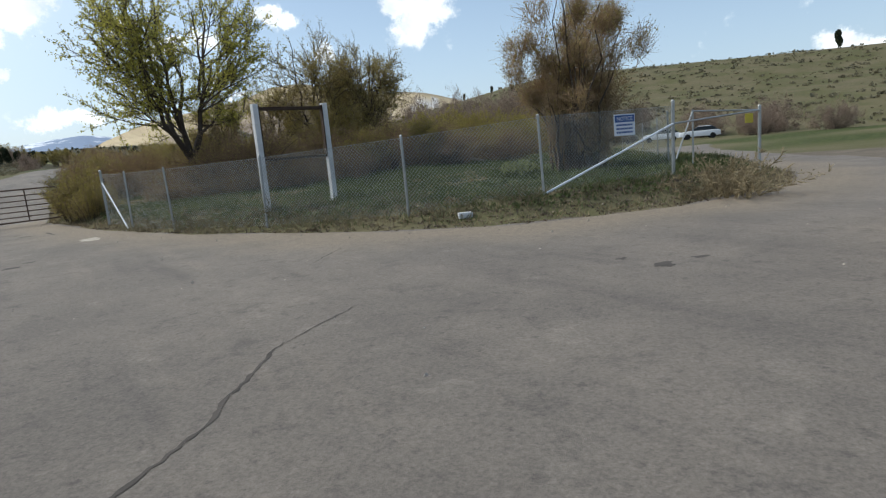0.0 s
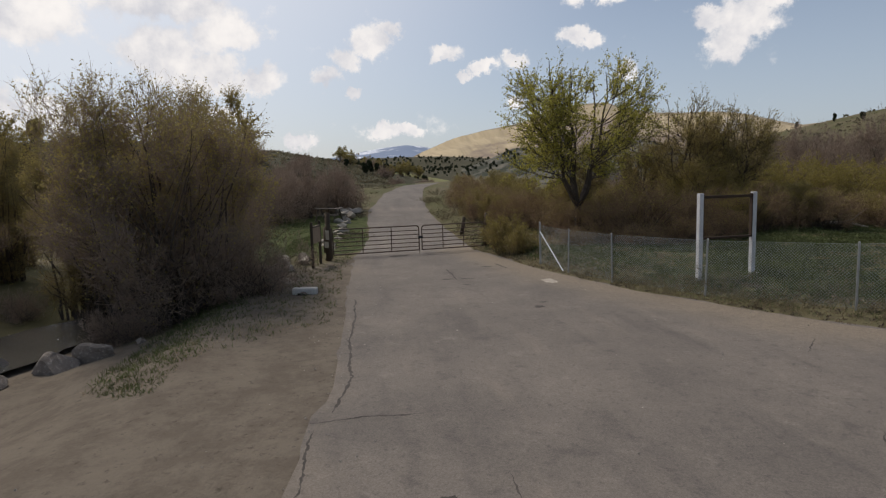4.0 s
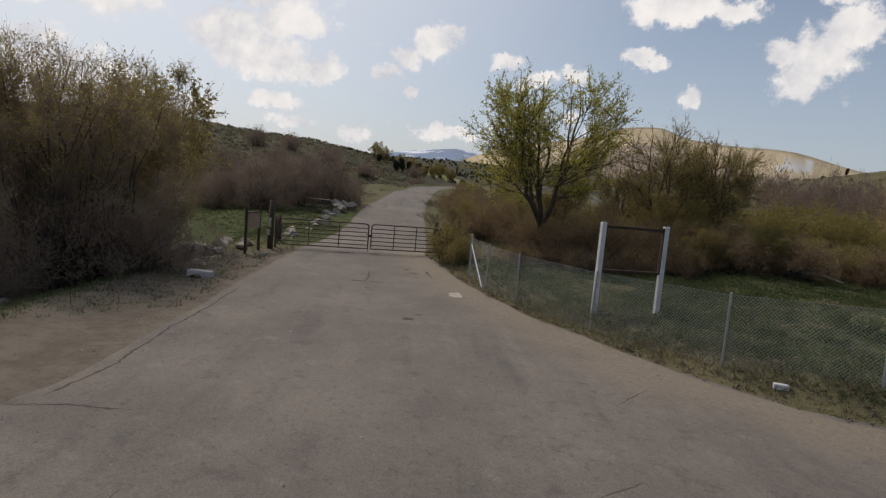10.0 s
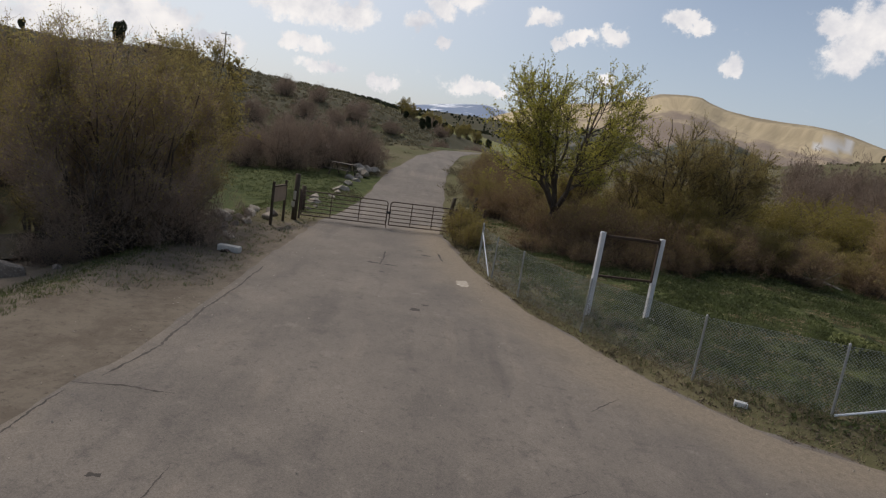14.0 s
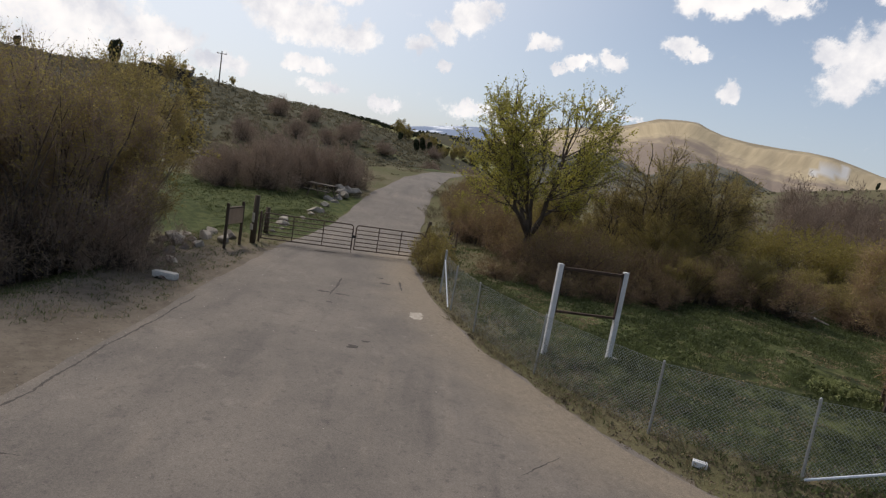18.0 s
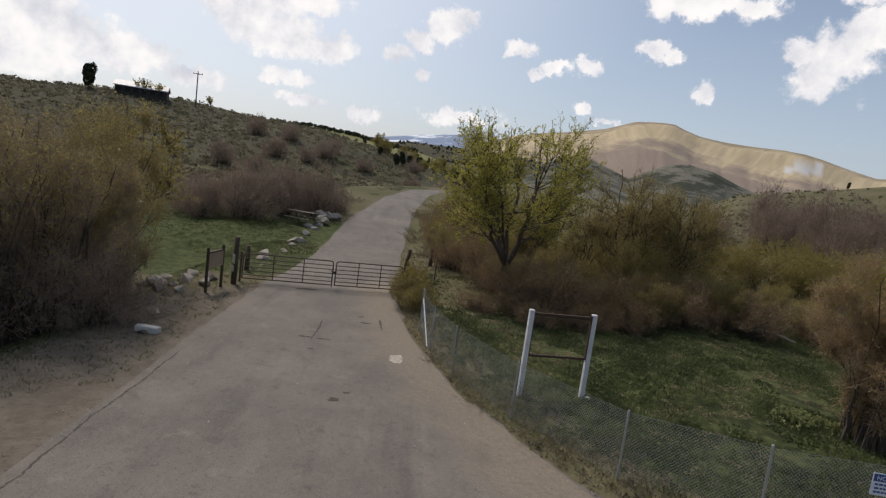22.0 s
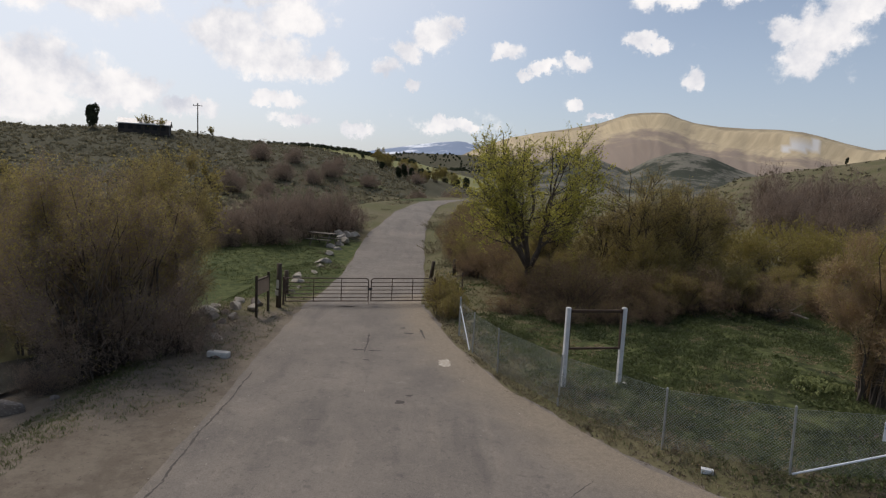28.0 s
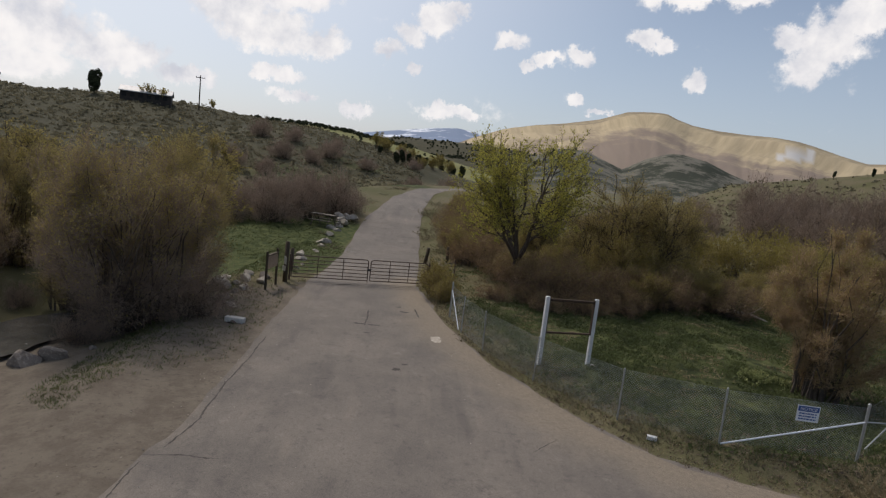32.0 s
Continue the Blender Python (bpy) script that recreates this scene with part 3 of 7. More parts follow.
def land_parts(x, y):
    """Height, and which ridge makes it."""
    x, y = np.asarray(x, float), np.asarray(y, float)
    r = np.hypot(x - CENTRE[0], y - CENTRE[1])
    az = np.degrees(np.arctan2(-(x - CENTRE[0]), y - CENTRE[1]))
    field = inside(x, y, FIELD)
    d = line_distance(x, y, FIELD_EDGE)
    rise = np.where(field, 0.42 * smoothstep(0.0, 1.6, d) + 0.35 * smoothstep(6, 16, d), 0.0)
    left = inside(x, y, LOT_EDGE + [(-80, -60), (-160, 60)])
    dl = line_distance(x, y, LOT_EDGE)
    rise = rise - np.where(left, 0.85 * smoothstep(2.6, 6.5, dl) * smoothstep(-2, -9, x) * smoothstep(14, 9, dl) * smoothstep(-40, -22, x), 0.0)
    rough = 0.05 * waves(x, y, 1.3, 1) + 0.10 * waves(x, y, 0.4, 2)
    off = np.where(field, smoothstep(0.3, 2.5, d), np.where(left, smoothstep(0.2, 5, dl), 0.0))
    near = rise + rough * off - 0.006
    road_rise = 3.6 * smoothstep(28, 95, r) * smoothstep(18, 6, line_distance(x, y, ROAD_LINE))
    near = near + road_rise
    best, who = near.copy(), np.full(x.shape, -1)
    for k, (name, crest, foot, table) in enumerate(RIDGES):
        t = sorted(table)
        el = np.interp(az, [a for a, _ in t], [e for _, e in t], left=t[0][1] - 3, right=t[-1][1] - 3)
        top = (7.6 if name == "left" else 5.0) + crest * np.tan(np.radians(el))
        s = np.clip((r - foot) / (crest - foot), 0, 1)
        h = (top + 2.0) * (s ** 1.15) - 2.0
        h = np.where(r > crest, top - (r - crest) * 0.25, h)
        h = h + smoothstep(0.02, 0.5, s) * (waves(x, y, 14.0 / crest, 10 + k) * crest * 0.006 + waves(x, y, 45.0 / crest, 20 + k) * crest * 0.002) * smoothstep(crest * 1.02, crest * 0.8, r)
        if name == "spoil":
            rib = np.abs(((az * 0.9 + 0.5 * np.sin(az * 1.3) + 0.8 * waves(x, y, 0.004, 77)) % 1.0) - 0.5) * 2
            h = h - smoothstep(0.05, 0.35, s) * smoothstep(1.0, 0.8, s) * rib * 3 + waves(x, y, 0.012, 78) * 5 * smoothstep(0.1, 0.4, s) * smoothstep(1.0, 0.9, s) + smoothstep(0.80, 0.84, s) * smoothstep(0.95, 0.84, s) * 9
        h = np.where(s <= 0, -5.0, h)
        take = h > best
        best, who = np.where(take, h, best), np.where(take, k, who)
    return best, who, az, r, field, d, left, dl


def ground_at(x, y):
    return float(land_parts(np.array([x]), np.array([y]))[0][0])


def build_land():
    radii = np.concatenate([np.linspace(0.5, 70, 175), 70 * np.exp(np.linspace(0.012, math.log(4500 / 70), 150))])
    ang = np.radians(np.concatenate([np.linspace(-65, 115, 600, endpoint=False), np.linspace(115, 295, 130, endpoint=False)]))
    count = len(ang)
    rr, aa = np.meshgrid(radii, ang, indexing="ij")
    x, y = (CENTRE[0] - rr * np.sin(aa)).ravel(), (CENTRE[1] + rr * np.cos(aa)).ravel()
    h, who, az, r, field, d, left, dl = land_parts(x, y)
    verts = np.concatenate([[[CENTRE[0], CENTRE[1], -0.006]], np.stack([x, y, h], 1)])
    faces = [(0, 1 + j, 1 + (j + 1) % count) for j in range(count)]
    for i in range(len(radii) - 1):
        a = 1 + i * count
        faces += [(a + j, a + count + j, a + count + (j + 1) % count, a + (j + 1) % count) for j in range(count)]
    me = mesh_of("ground", verts, faces, LAND, True)
    ob = tagged(new("ground", me), "valley floor of spring grass and soil rising to sagebrush hills", "ground", kind="structure")
    names = [n for n, *_ in RIDGES]
    mask = {}
    hills = (who == names.index("left")) | (who == names.index("right"))
    green = np.where(field, smoothstep(0.8, 2.2, d) * smoothstep(42, 30, r) * smoothstep(-14.5, -9.0, x), 0.0)
    lawn = np.maximum(smoothstep(7, 4, line_distance(x, y, [(-46, 20), (-36, 20), (-29, 17)])), smoothstep(6, 3, line_distance(x, y, [(-33, 20), (-38, 27)]))) * left
    strip = 0.75 * (0.75 + 0.5 * waves(x, y, 0.25, 61)) * smoothstep(30, 18, np.abs(r - 47)) * smoothstep(5, -8, az) * smoothstep(-120, -60, az) * (~left)
    slope = 0.75 * smoothstep(44, 47, az) * smoothstep(70, 60, az) * smoothstep(40, 55, r) * smoothstep(150, 110, r) * smoothstep(-0.5, 0.5, waves(x, y, 0.09, 91) + 0.5 * waves(x, y, 0.3, 92))
    mask["green"] = np.clip(np.maximum.reduce([green, slope, lawn, 0.8 * strip, 0.22 * np.where(left, smoothstep(3.0, 4.6, dl + 0.5 * waves(x, y, 0.7, 8)) * smoothstep(60, 30, r), 0)]), 0, 1)
    mask["lawn"] = np.clip(lawn + 0.8 * strip, 0, 1)
    mask["sage"] = (1 - slope) * np.where(hills, smoothstep(0.5, 4, h) * np.where(az > 30, 1.0, 0.35), 0.0) + np.where(np.isin(who, [names.index("mid")]), 0.9, 0)
    mask["dirt"] = np.where(left, np.maximum(smoothstep(5.0, 3.2, dl + 0.6 * waves(x, y, 0.6, 5)), 0.9 * smoothstep(12, 9, dl + 0.6 * waves(x, y, 0.6, 5)) * smoothstep(5, 2, y)) * smoothstep(-26, -17, x), 0) + np.where(~field & ~left, smoothstep(27, 22, r + 2 * waves(x, y, 0.3, 6)), 0)
    mask["meadow"] = np.where(who == names.index("meadow"), 0.9, 0.0)
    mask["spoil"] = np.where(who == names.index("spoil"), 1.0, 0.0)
    mask["grey"] = np.where(who == names.index("grey"), 1.0, 0.0)
    el = np.degrees(np.arctan2(h - 6.0, r))
    mask["pale"] = np.where((who == names.index("spoil")) & (az > 10.4) & (az < 13.4 + 0.3 * waves(x, y, 0.03, 3)) & (el > 3.75) & (el < 4.25 + (13.6 - az) * 0.16 + 0.10 * waves(x, y, 0.05, 4)), 1.0, 0.0)
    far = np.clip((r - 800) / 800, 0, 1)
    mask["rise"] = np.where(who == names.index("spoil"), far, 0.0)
    mask["flow"] = np.clip((az + 24 + (1 - far) * 5 * np.sign(az - 24)) / 72, 0, 1)
    mask["snow"] = np.where(who == names.index("snow"), 1.0, 0.0)
    for name, value in mask.items():
        got = me.attributes.new(name, "FLOAT", "POINT")
        got.data.foreach_set("value", np.concatenate([[1.0 if name == "dirt" else 0.0], np.clip(value, 0, 1)]).astype(np.float32))


build_land()


def sheet(name, outline, z, mat, label, category, step=0.6, ragged=0.0, seed=0, lift=0.0):
    """A ground sheet cut to an outline, following the land where lift is given."""
    pts = []
    for (ax, ay), (bx, by) in zip(outline, outline[1:] + outline[:1]):
        n = max(1, int(math.hypot(bx - ax, by - ay) / step))
        pts += [(ax + (bx - ax) * i / n, ay + (by - ay) * i / n) for i in range(n)]
    px, py = np.array([p[0] for p in pts]), np.array([p[1] for p in pts])
    if ragged:
        px, py = px + ragged * (waves(px, py, 1.6, seed) + 0.6 * waves(px, py, 5.0, seed + 1)), py + ragged * (waves(px, py, 1.6, seed + 2) + 0.6 * waves(px, py, 5.0, seed + 3))
    bm = bmesh.new()
    vs = [bm.verts.new((a, b, z)) for a, b in zip(px, py)]
    bmesh.ops.triangle_fill(bm, use_beauty=True, edges=[bm.edges.new((vs[i], vs[(i + 1) % len(vs)])) for i in range(len(vs))])
    me = bpy.data.meshes.new(name)
    bmesh.ops.recalc_face_normals(bm, faces=bm.faces)
    for f in bm.faces:
        if f.normal.z < 0:
            f.normal_flip()
    bm.to_mesh(me)
    bm.free()
    me.materials.append(mat)
    return tagged(new(name, me), label, category, kind="structure")


def build_roads():
    """The old road, as a ribbon that climbs with the land beyond the gate, and its wide apron before it."""
    right, lft = FIELD_EDGE[:7], LOT_EDGE[:6]
    verts, faces = [], []

    def walk_line(line, n):
        a = np.array(line, float)
        s = np.concatenate([[0], np.cumsum(np.hypot(*np.diff(a, axis=0).T))])
        t = np.linspace(0, s[-1], n)
        return np.stack([np.interp(t, s, a[:, 0]), np.interp(t, s, a[:, 1])], 1)

    n, across = 110, 9
    ra, la = walk_line(right, n), walk_line(lft, n)
    for i in range(n):
        for j in range(across):
            p = la[i] + (ra[i] - la[i]) * j / (across - 1)
            wig = 0.05 * float(waves(np.array([p[0]]), np.array([p[1]]), 0.9, 7)[0]) if j in (0, across - 1) else 0
            verts.append((p[0] + wig, p[1] + wig, 0))
    v = np.array(verts)
    v[:, 2] = np.maximum(land_parts(v[:, 0], v[:, 1])[0].reshape(n, across)[:, 2:-2].mean(1).repeat(across), 0) * (1 - smoothstep(98, 110, np.arange(n).repeat(across))) + 0.012 + 0.05 * (1 - smoothstep(90, 106, np.arange(n).repeat(across)))
    faces = [(i * across + j, (i + 1) * across + j, (i + 1) * across + j + 1, i * across + j + 1) for i in range(n - 1) for j in range(across - 1)]
    faces = [f[::-1] for f in faces]
    me = mesh_of("road", v, faces, ASPHALT, True)
    tagged(new("road", me), "worn narrow asphalt road climbing past the pipe gate", "road", kind="structure")
    apron = LOT_EDGE[5:] + [(30, -30), (60, 0), (40, 26), (9.2, 20), (9.1, 27.7), (9.5, 40), (12, 52), (5.5, 48)] + FIELD_EDGE[6:-1][::-1]
    # wind-blown dust lying along the edges
    for line, wide, side, most in ((FIELD_EDGE[5:-2], 3.4, 1, 0.95), (LOT_EDGE[3:], 1.5, -1, 0.35)):
        c = walk_line(line, 150)
        d = np.gradient(c, axis=0)
        out = np.stack([-d[:, 1], d[:, 0]], 1) / np.linalg.norm(d, axis=1, keepdims=True) * -side
        steps = [0.02, 0.12, 0.25, 0.4, 0.55, 0.7, 0.85, 1.0]
        rows = [np.c_[c + out * wide * s, np.full(150, 0.0135)] for s in steps]
        faces = [(k * 150 + i, k * 150 + i + 1, (k + 1) * 150 + i + 1, (k + 1) * 150 + i) for k in range(len(steps) - 1) for i in range(149)]
        me = mesh_of("road_dust", np.concatenate(rows), [f[::-1] for f in faces] if side > 0 else faces, ASPHALT)
        got = me.attributes.new("dust", "FLOAT", "POINT")
        got.data.foreach_set("value", np.concatenate([np.full(150, most * (1 - s) ** 1.2) for s in steps]).astype(np.float32))
        tagged(new("road_dust", me), "sandy dust drifted over the asphalt edge", "road", kind="structure")
    sheet("road_apron", apron, 0.012, ASPHALT, "wide cracked sun-bleached asphalt turning area with dusty edges", "road", ragged=0.20, seed=3)


build_roads()


# ---------------------------------------------------------------- growing things
def strands(p, way, length, width, bend, rng):
    """Tapered two-jointed blades: starts, directions, lengths, widths and sideways bends."""
    n = len(p)
    side = np.cross(way, rng.normal(size=(n, 3)))
    side /= np.linalg.norm(side, axis=1, keepdims=True) + 1e-9
    mid = p + way * (length * 0.55)[:, None] + bend * 0.3
    tip = p + way * length[:, None] + bend
    w = (side * width[:, None]) / 2
    verts = np.stack([p - w, p + w, mid + w * 0.7, mid - w * 0.7, tip], 1).reshape(-1, 3)
    base = np.arange(n) * 5
    quads = np.stack([base, base + 1, base + 2, base + 3], 1).tolist()
    tris = np.stack([base + 3, base + 2, base + 4], 1).tolist()
    return verts, quads + tris


def flakes(p, size, rng, long=1.6):
    """Small leaves: four-cornered, folded a little, at any turn."""
    n = len(p)
    a = rng.normal(size=(n, 3))
    a /= np.linalg.norm(a, axis=1, keepdims=True)
    b = np.cross(a, rng.normal(size=(n, 3)))
    b /= np.linalg.norm(b, axis=1, keepdims=True)
    a, b = a * (size * long / 2)[:, None], b * (size / 2)[:, None]
    verts = np.stack([p - a, p + b, p + a, p - b], 1).reshape(-1, 3)
    base = np.arange(n) * 4
    return verts, np.stack([base, base + 1, base + 2, base + 3], 1).tolist()


def tubes(paths, radii, sides=5):
    """Tapered limbs along paths."""
    verts, faces = [], []
    for path, rad in zip(paths, radii):
        start, n = len(verts), len(path)
        for i, p in enumerate(path):
            d = path[min(i + 1, n - 1)] - path[max(i - 1, 0)]
            d = d / (np.linalg.norm(d) + 1e-9)
            u = np.cross(d, (0.31, 0.83, 0.47))
            u /= np.linalg.norm(u) + 1e-9
            v = np.cross(d, u)
            for k in range(sides):
                c, s = math.cos(6.2832 * k / sides), math.sin(6.2832 * k / sides)
                verts.append(p + (u * c + v * s) * rad[i])
        for i in range(n - 1):
            for k in range(sides):
                a, b = start + i * sides + k, start + i * sides + (k + 1) % sides
                faces.append((a, b, b + sides, a + sides))
    return np.array(verts), faces


def grown(name, pieces, label, category, group=""):
    """A plant at the origin from named pieces (name, verts, faces, material)."""
    ob = thing(name, 0, 0, 0, 0, label, category, group)
    for pname, (verts, faces), mat in pieces:
        child = new(pname, mesh_of(pname, verts, faces, mat))
        child.parent = ob
        if pname != "trunk":
            child["kind"] = "stuff"
    return ob


def shrub_pieces(seed, high, wide, stems, twigs, sprays, leaves, wood, twig, leaf, leaf_size=0.05, base=0.35, lean=0.75, twig_width=0.012, low_leaf=0.35):
    """A many-stemmed thicket, with fine sprays that make its haze."""
    rng = np.random.RandomState(seed)
    paths, radii = [], []
    for i in range(stems):
        a, q = rng.uniform(0, 6.283), math.sqrt(rng.uniform())
        foot = np.array([math.cos(a), math.sin(a), 0]) * q * wide * base
        reach = np.array([math.cos(a + rng.normal() * 0.4), math.sin(a + rng.normal() * 0.4), 0]) * wide * lean * q * rng.uniform(0.7, 1.2)
        top = high * rng.uniform(0.55, 1.0) * (1 - 0.55 * q ** 3)
        t = np.linspace(0, 1, 6)[:, None]
        path = foot + reach * t ** 1.5 + np.array([0, 0, 1.0]) * top * t ** 0.92 + rng.normal(size=(6, 3)) * 0.03 * high * t
        paths.append(path)
        radii.append(np.linspace(0.028, 0.006, 6) * rng.uniform(0.7, 1.4) * (high / 5))
    pts = np.array(paths)

    def on_stems(n, low):
        k, t = rng.randint(0, stems, n), low + (1 - low) * rng.uniform(size=n) ** 0.9
        f = t * 4.999
        i = f.astype(int)
        a, b = pts[k, i], pts[k, np.minimum(i + 1, 5)]
        d = b - a
        return a + d * (f - i)[:, None], d / (np.linalg.norm(d, axis=1, keepdims=True) + 1e-9), t

    def aim(d, n, loose):
        w = d + rng.normal(size=(n, 3)) * loose + np.array([0, 0, 0.25])
        return w / np.linalg.norm(w, axis=1, keepdims=True)

    p, d, t = on_stems(twigs, 0.04)
    w = aim(d, twigs, 0.75)
    ln = high * rng.uniform(0.08, 0.24, twigs) * (1.15 - 0.5 * t)
    tv = strands(p, w, ln, np.full(twigs, twig_width * 1.3), rng.normal(size=(twigs, 3)) * 0.05 * high, rng)
    k = rng.randint(0, twigs, sprays)
    s = rng.uniform(0.2, 1.0, sprays)
    p2 = p[k] + w[k] * (ln[k] * s)[:, None]
    w2 = aim(w[k], sprays, 0.8)
    l2 = high * rng.uniform(0.03, 0.11, sprays)
    sv = strands(p2, w2, l2, np.full(sprays, twig_width), rng.normal(size=(sprays, 3)) * 0.02 * high, rng)
    both = np.concatenate([tv[0], sv[0]]), tv[1] + [tuple(i + len(tv[0]) for i in f) for f in sv[1]]
    pieces = [("stem_mass", tubes(paths, radii, 4), wood), ("branchwork", both, twig)]
    if leaves:
        h = p2[:, 2] / high
        keep = np.nonzero(rng.uniform(size=sprays) < low_leaf + (1 - low_leaf) * smoothstep(0.25, 0.75, h))[0]
        k = keep[rng.randint(0, len(keep), leaves)]
        where = p2[k] + w2[k] * (l2[k] * rng.uniform(0.1, 1.05, leaves))[:, None] + rng.normal(size=(leaves, 3)) * 0.02
        pieces.append(("crown", flakes(where, rng.uniform(0.5, 1.2, leaves) * leaf_size, rng), leaf))
    return pieces


def mound_pieces(seed, high, wide, lobes, stems, twigs, sprays, leaves, wood, twig, leaf, leaf_size=0.04, twig_width=0.011, upright=0.5, low_leaf=0.15, foot=0.72, bare=0.0):
    """A rounded thicket: overlapping lobes of upswept plumes on many stems."""
    rng = np.random.RandomState(seed)
    k = np.arange(lobes)
    turn, out = 2.4 * k + rng.uniform(0, 6.28), np.sqrt(k / max(lobes, 2)) * wide * 0.36
    size = wide * rng.uniform(0.19, 0.27, lobes)
    top = high * (1 - 0.40 * (2 * out / wide) ** 2) * rng.uniform(0.86, 1.0, lobes)
    top[0] = high
    low = top * bare
    mid = np.stack([np.cos(turn) * out, np.sin(turn) * out, (top + low) / 2], 1)
    axes = np.stack([size, size, (top - low) / 2], 1)
    share = size ** 2 * top
    share = share / share.sum()
    # every lobe breaks up into plumes of its own
    plumes = lobes * 9
    of = rng.choice(lobes, plumes, p=share)
    lay = rng.normal(size=(plumes, 3))
    lay /= np.linalg.norm(lay, axis=1, keepdims=True)
    core = mid[of] + lay * axes[of] * rng.uniform(0.45, 1.0, plumes)[:, None]
    puff = size[of] * rng.uniform(0.20, 0.48, plumes)

    def spots(n, inner):
        c = rng.randint(0, plumes, n)
        u = rng.normal(size=(n, 3))
        u /= np.linalg.norm(u, axis=1, keepdims=True)
        q = core[c] + u * (1.0, 1.0, 1.5) * (puff[c] * (inner + (1 - inner) * rng.uniform(size=n) ** 0.8))[:, None]
        q[:, 2] = np.where(q[:, 2] < 0.03 * high, high * rng.uniform(0.0, 0.3, n), q[:, 2])
        q[:, :2] *= (foot + (1 - foot) * smoothstep(0.0, 0.45, q[:, 2] / high))[:, None]
        return q, 0.5 * u + 0.6 * lay[c]

    tips = spots(stems, 0.3)[0]
    a, q = rng.uniform(0, 6.283, stems), np.sqrt(rng.uniform(size=stems))
    feet = np.stack([np.cos(a) * q, np.sin(a) * q, np.zeros(stems)], 1) * wide * 0.16 + tips * (0.25, 0.25, 0.0)
    paths, radii = [], []
    for f, e in zip(feet, tips):
        t = np.linspace(0, 1, 6)[:, None]
        paths.append(f + (e - f) * (1, 1, 0) * t ** 1.6 + (e - f) * (0, 0, 1) * t ** 0.9 + rng.normal(size=(6, 3)) * 0.02 * high * t)
        radii.append(np.linspace(0.030, 0.006, 6) * rng.uniform(0.6, 1.4) * (high / 5))
    p, u = spots(twigs, 0.45)

    def aim(d, n, loose):
        w = d + rng.normal(size=(n, 3)) * loose
        return w / np.linalg.norm(w, axis=1, keepdims=True)

    w = aim(u * 0.6 + np.array([0, 0, upright]), twigs, 0.42)
    ln = high * rng.uniform(0.04, 0.11, twigs) * np.where(rng.uniform(size=twigs) < 0.07, 1.9, 1.0)
    p = p - w * (ln * 0.6)[:, None]
    p[:, 2] = np.maximum(p[:, 2], 0.0)
    tv = strands(p, w, ln, np.full(twigs, twig_width * 1.3), rng.normal(size=(twigs, 3)) * 0.02 * high, rng)
    j = rng.randint(0, twigs, sprays)
    p2 = p[j] + w[j] * (ln[j] * rng.uniform(0.15, 1.0, sprays))[:, None]
    w2 = aim(w[j] + np.array([0, 0, 0.15]), sprays, 0.62)
    l2 = high * rng.uniform(0.02, 0.07, sprays)
    sv = strands(p2, w2, l2, np.full(sprays, twig_width), rng.normal(size=(sprays, 3)) * 0.012 * high, rng)
    both = np.concatenate([tv[0], sv[0]]), tv[1] + [tuple(i + len(tv[0]) for i in f) for f in sv[1]]
    pieces = [("stem_mass", tubes(paths, radii, 4), wood), ("branchwork", both, twig)]
    if leaves:
        keep = np.nonzero(rng.uniform(size=sprays) < low_leaf + (1 - low_leaf) * smoothstep(0.2, 0.7, p2[:, 2] / high))[0]
        j = keep[rng.randint(0, len(keep), leaves)]
        where = p2[j] + w2[j] * (l2[j] * rng.uniform(0.1, 1.1, leaves))[:, None] + rng.normal(size=(leaves, 3)) * 0.02
        pieces.append(("crown", flakes(where, rng.uniform(0.5, 1.2, leaves) * leaf_size, rng), leaf))
    return pieces


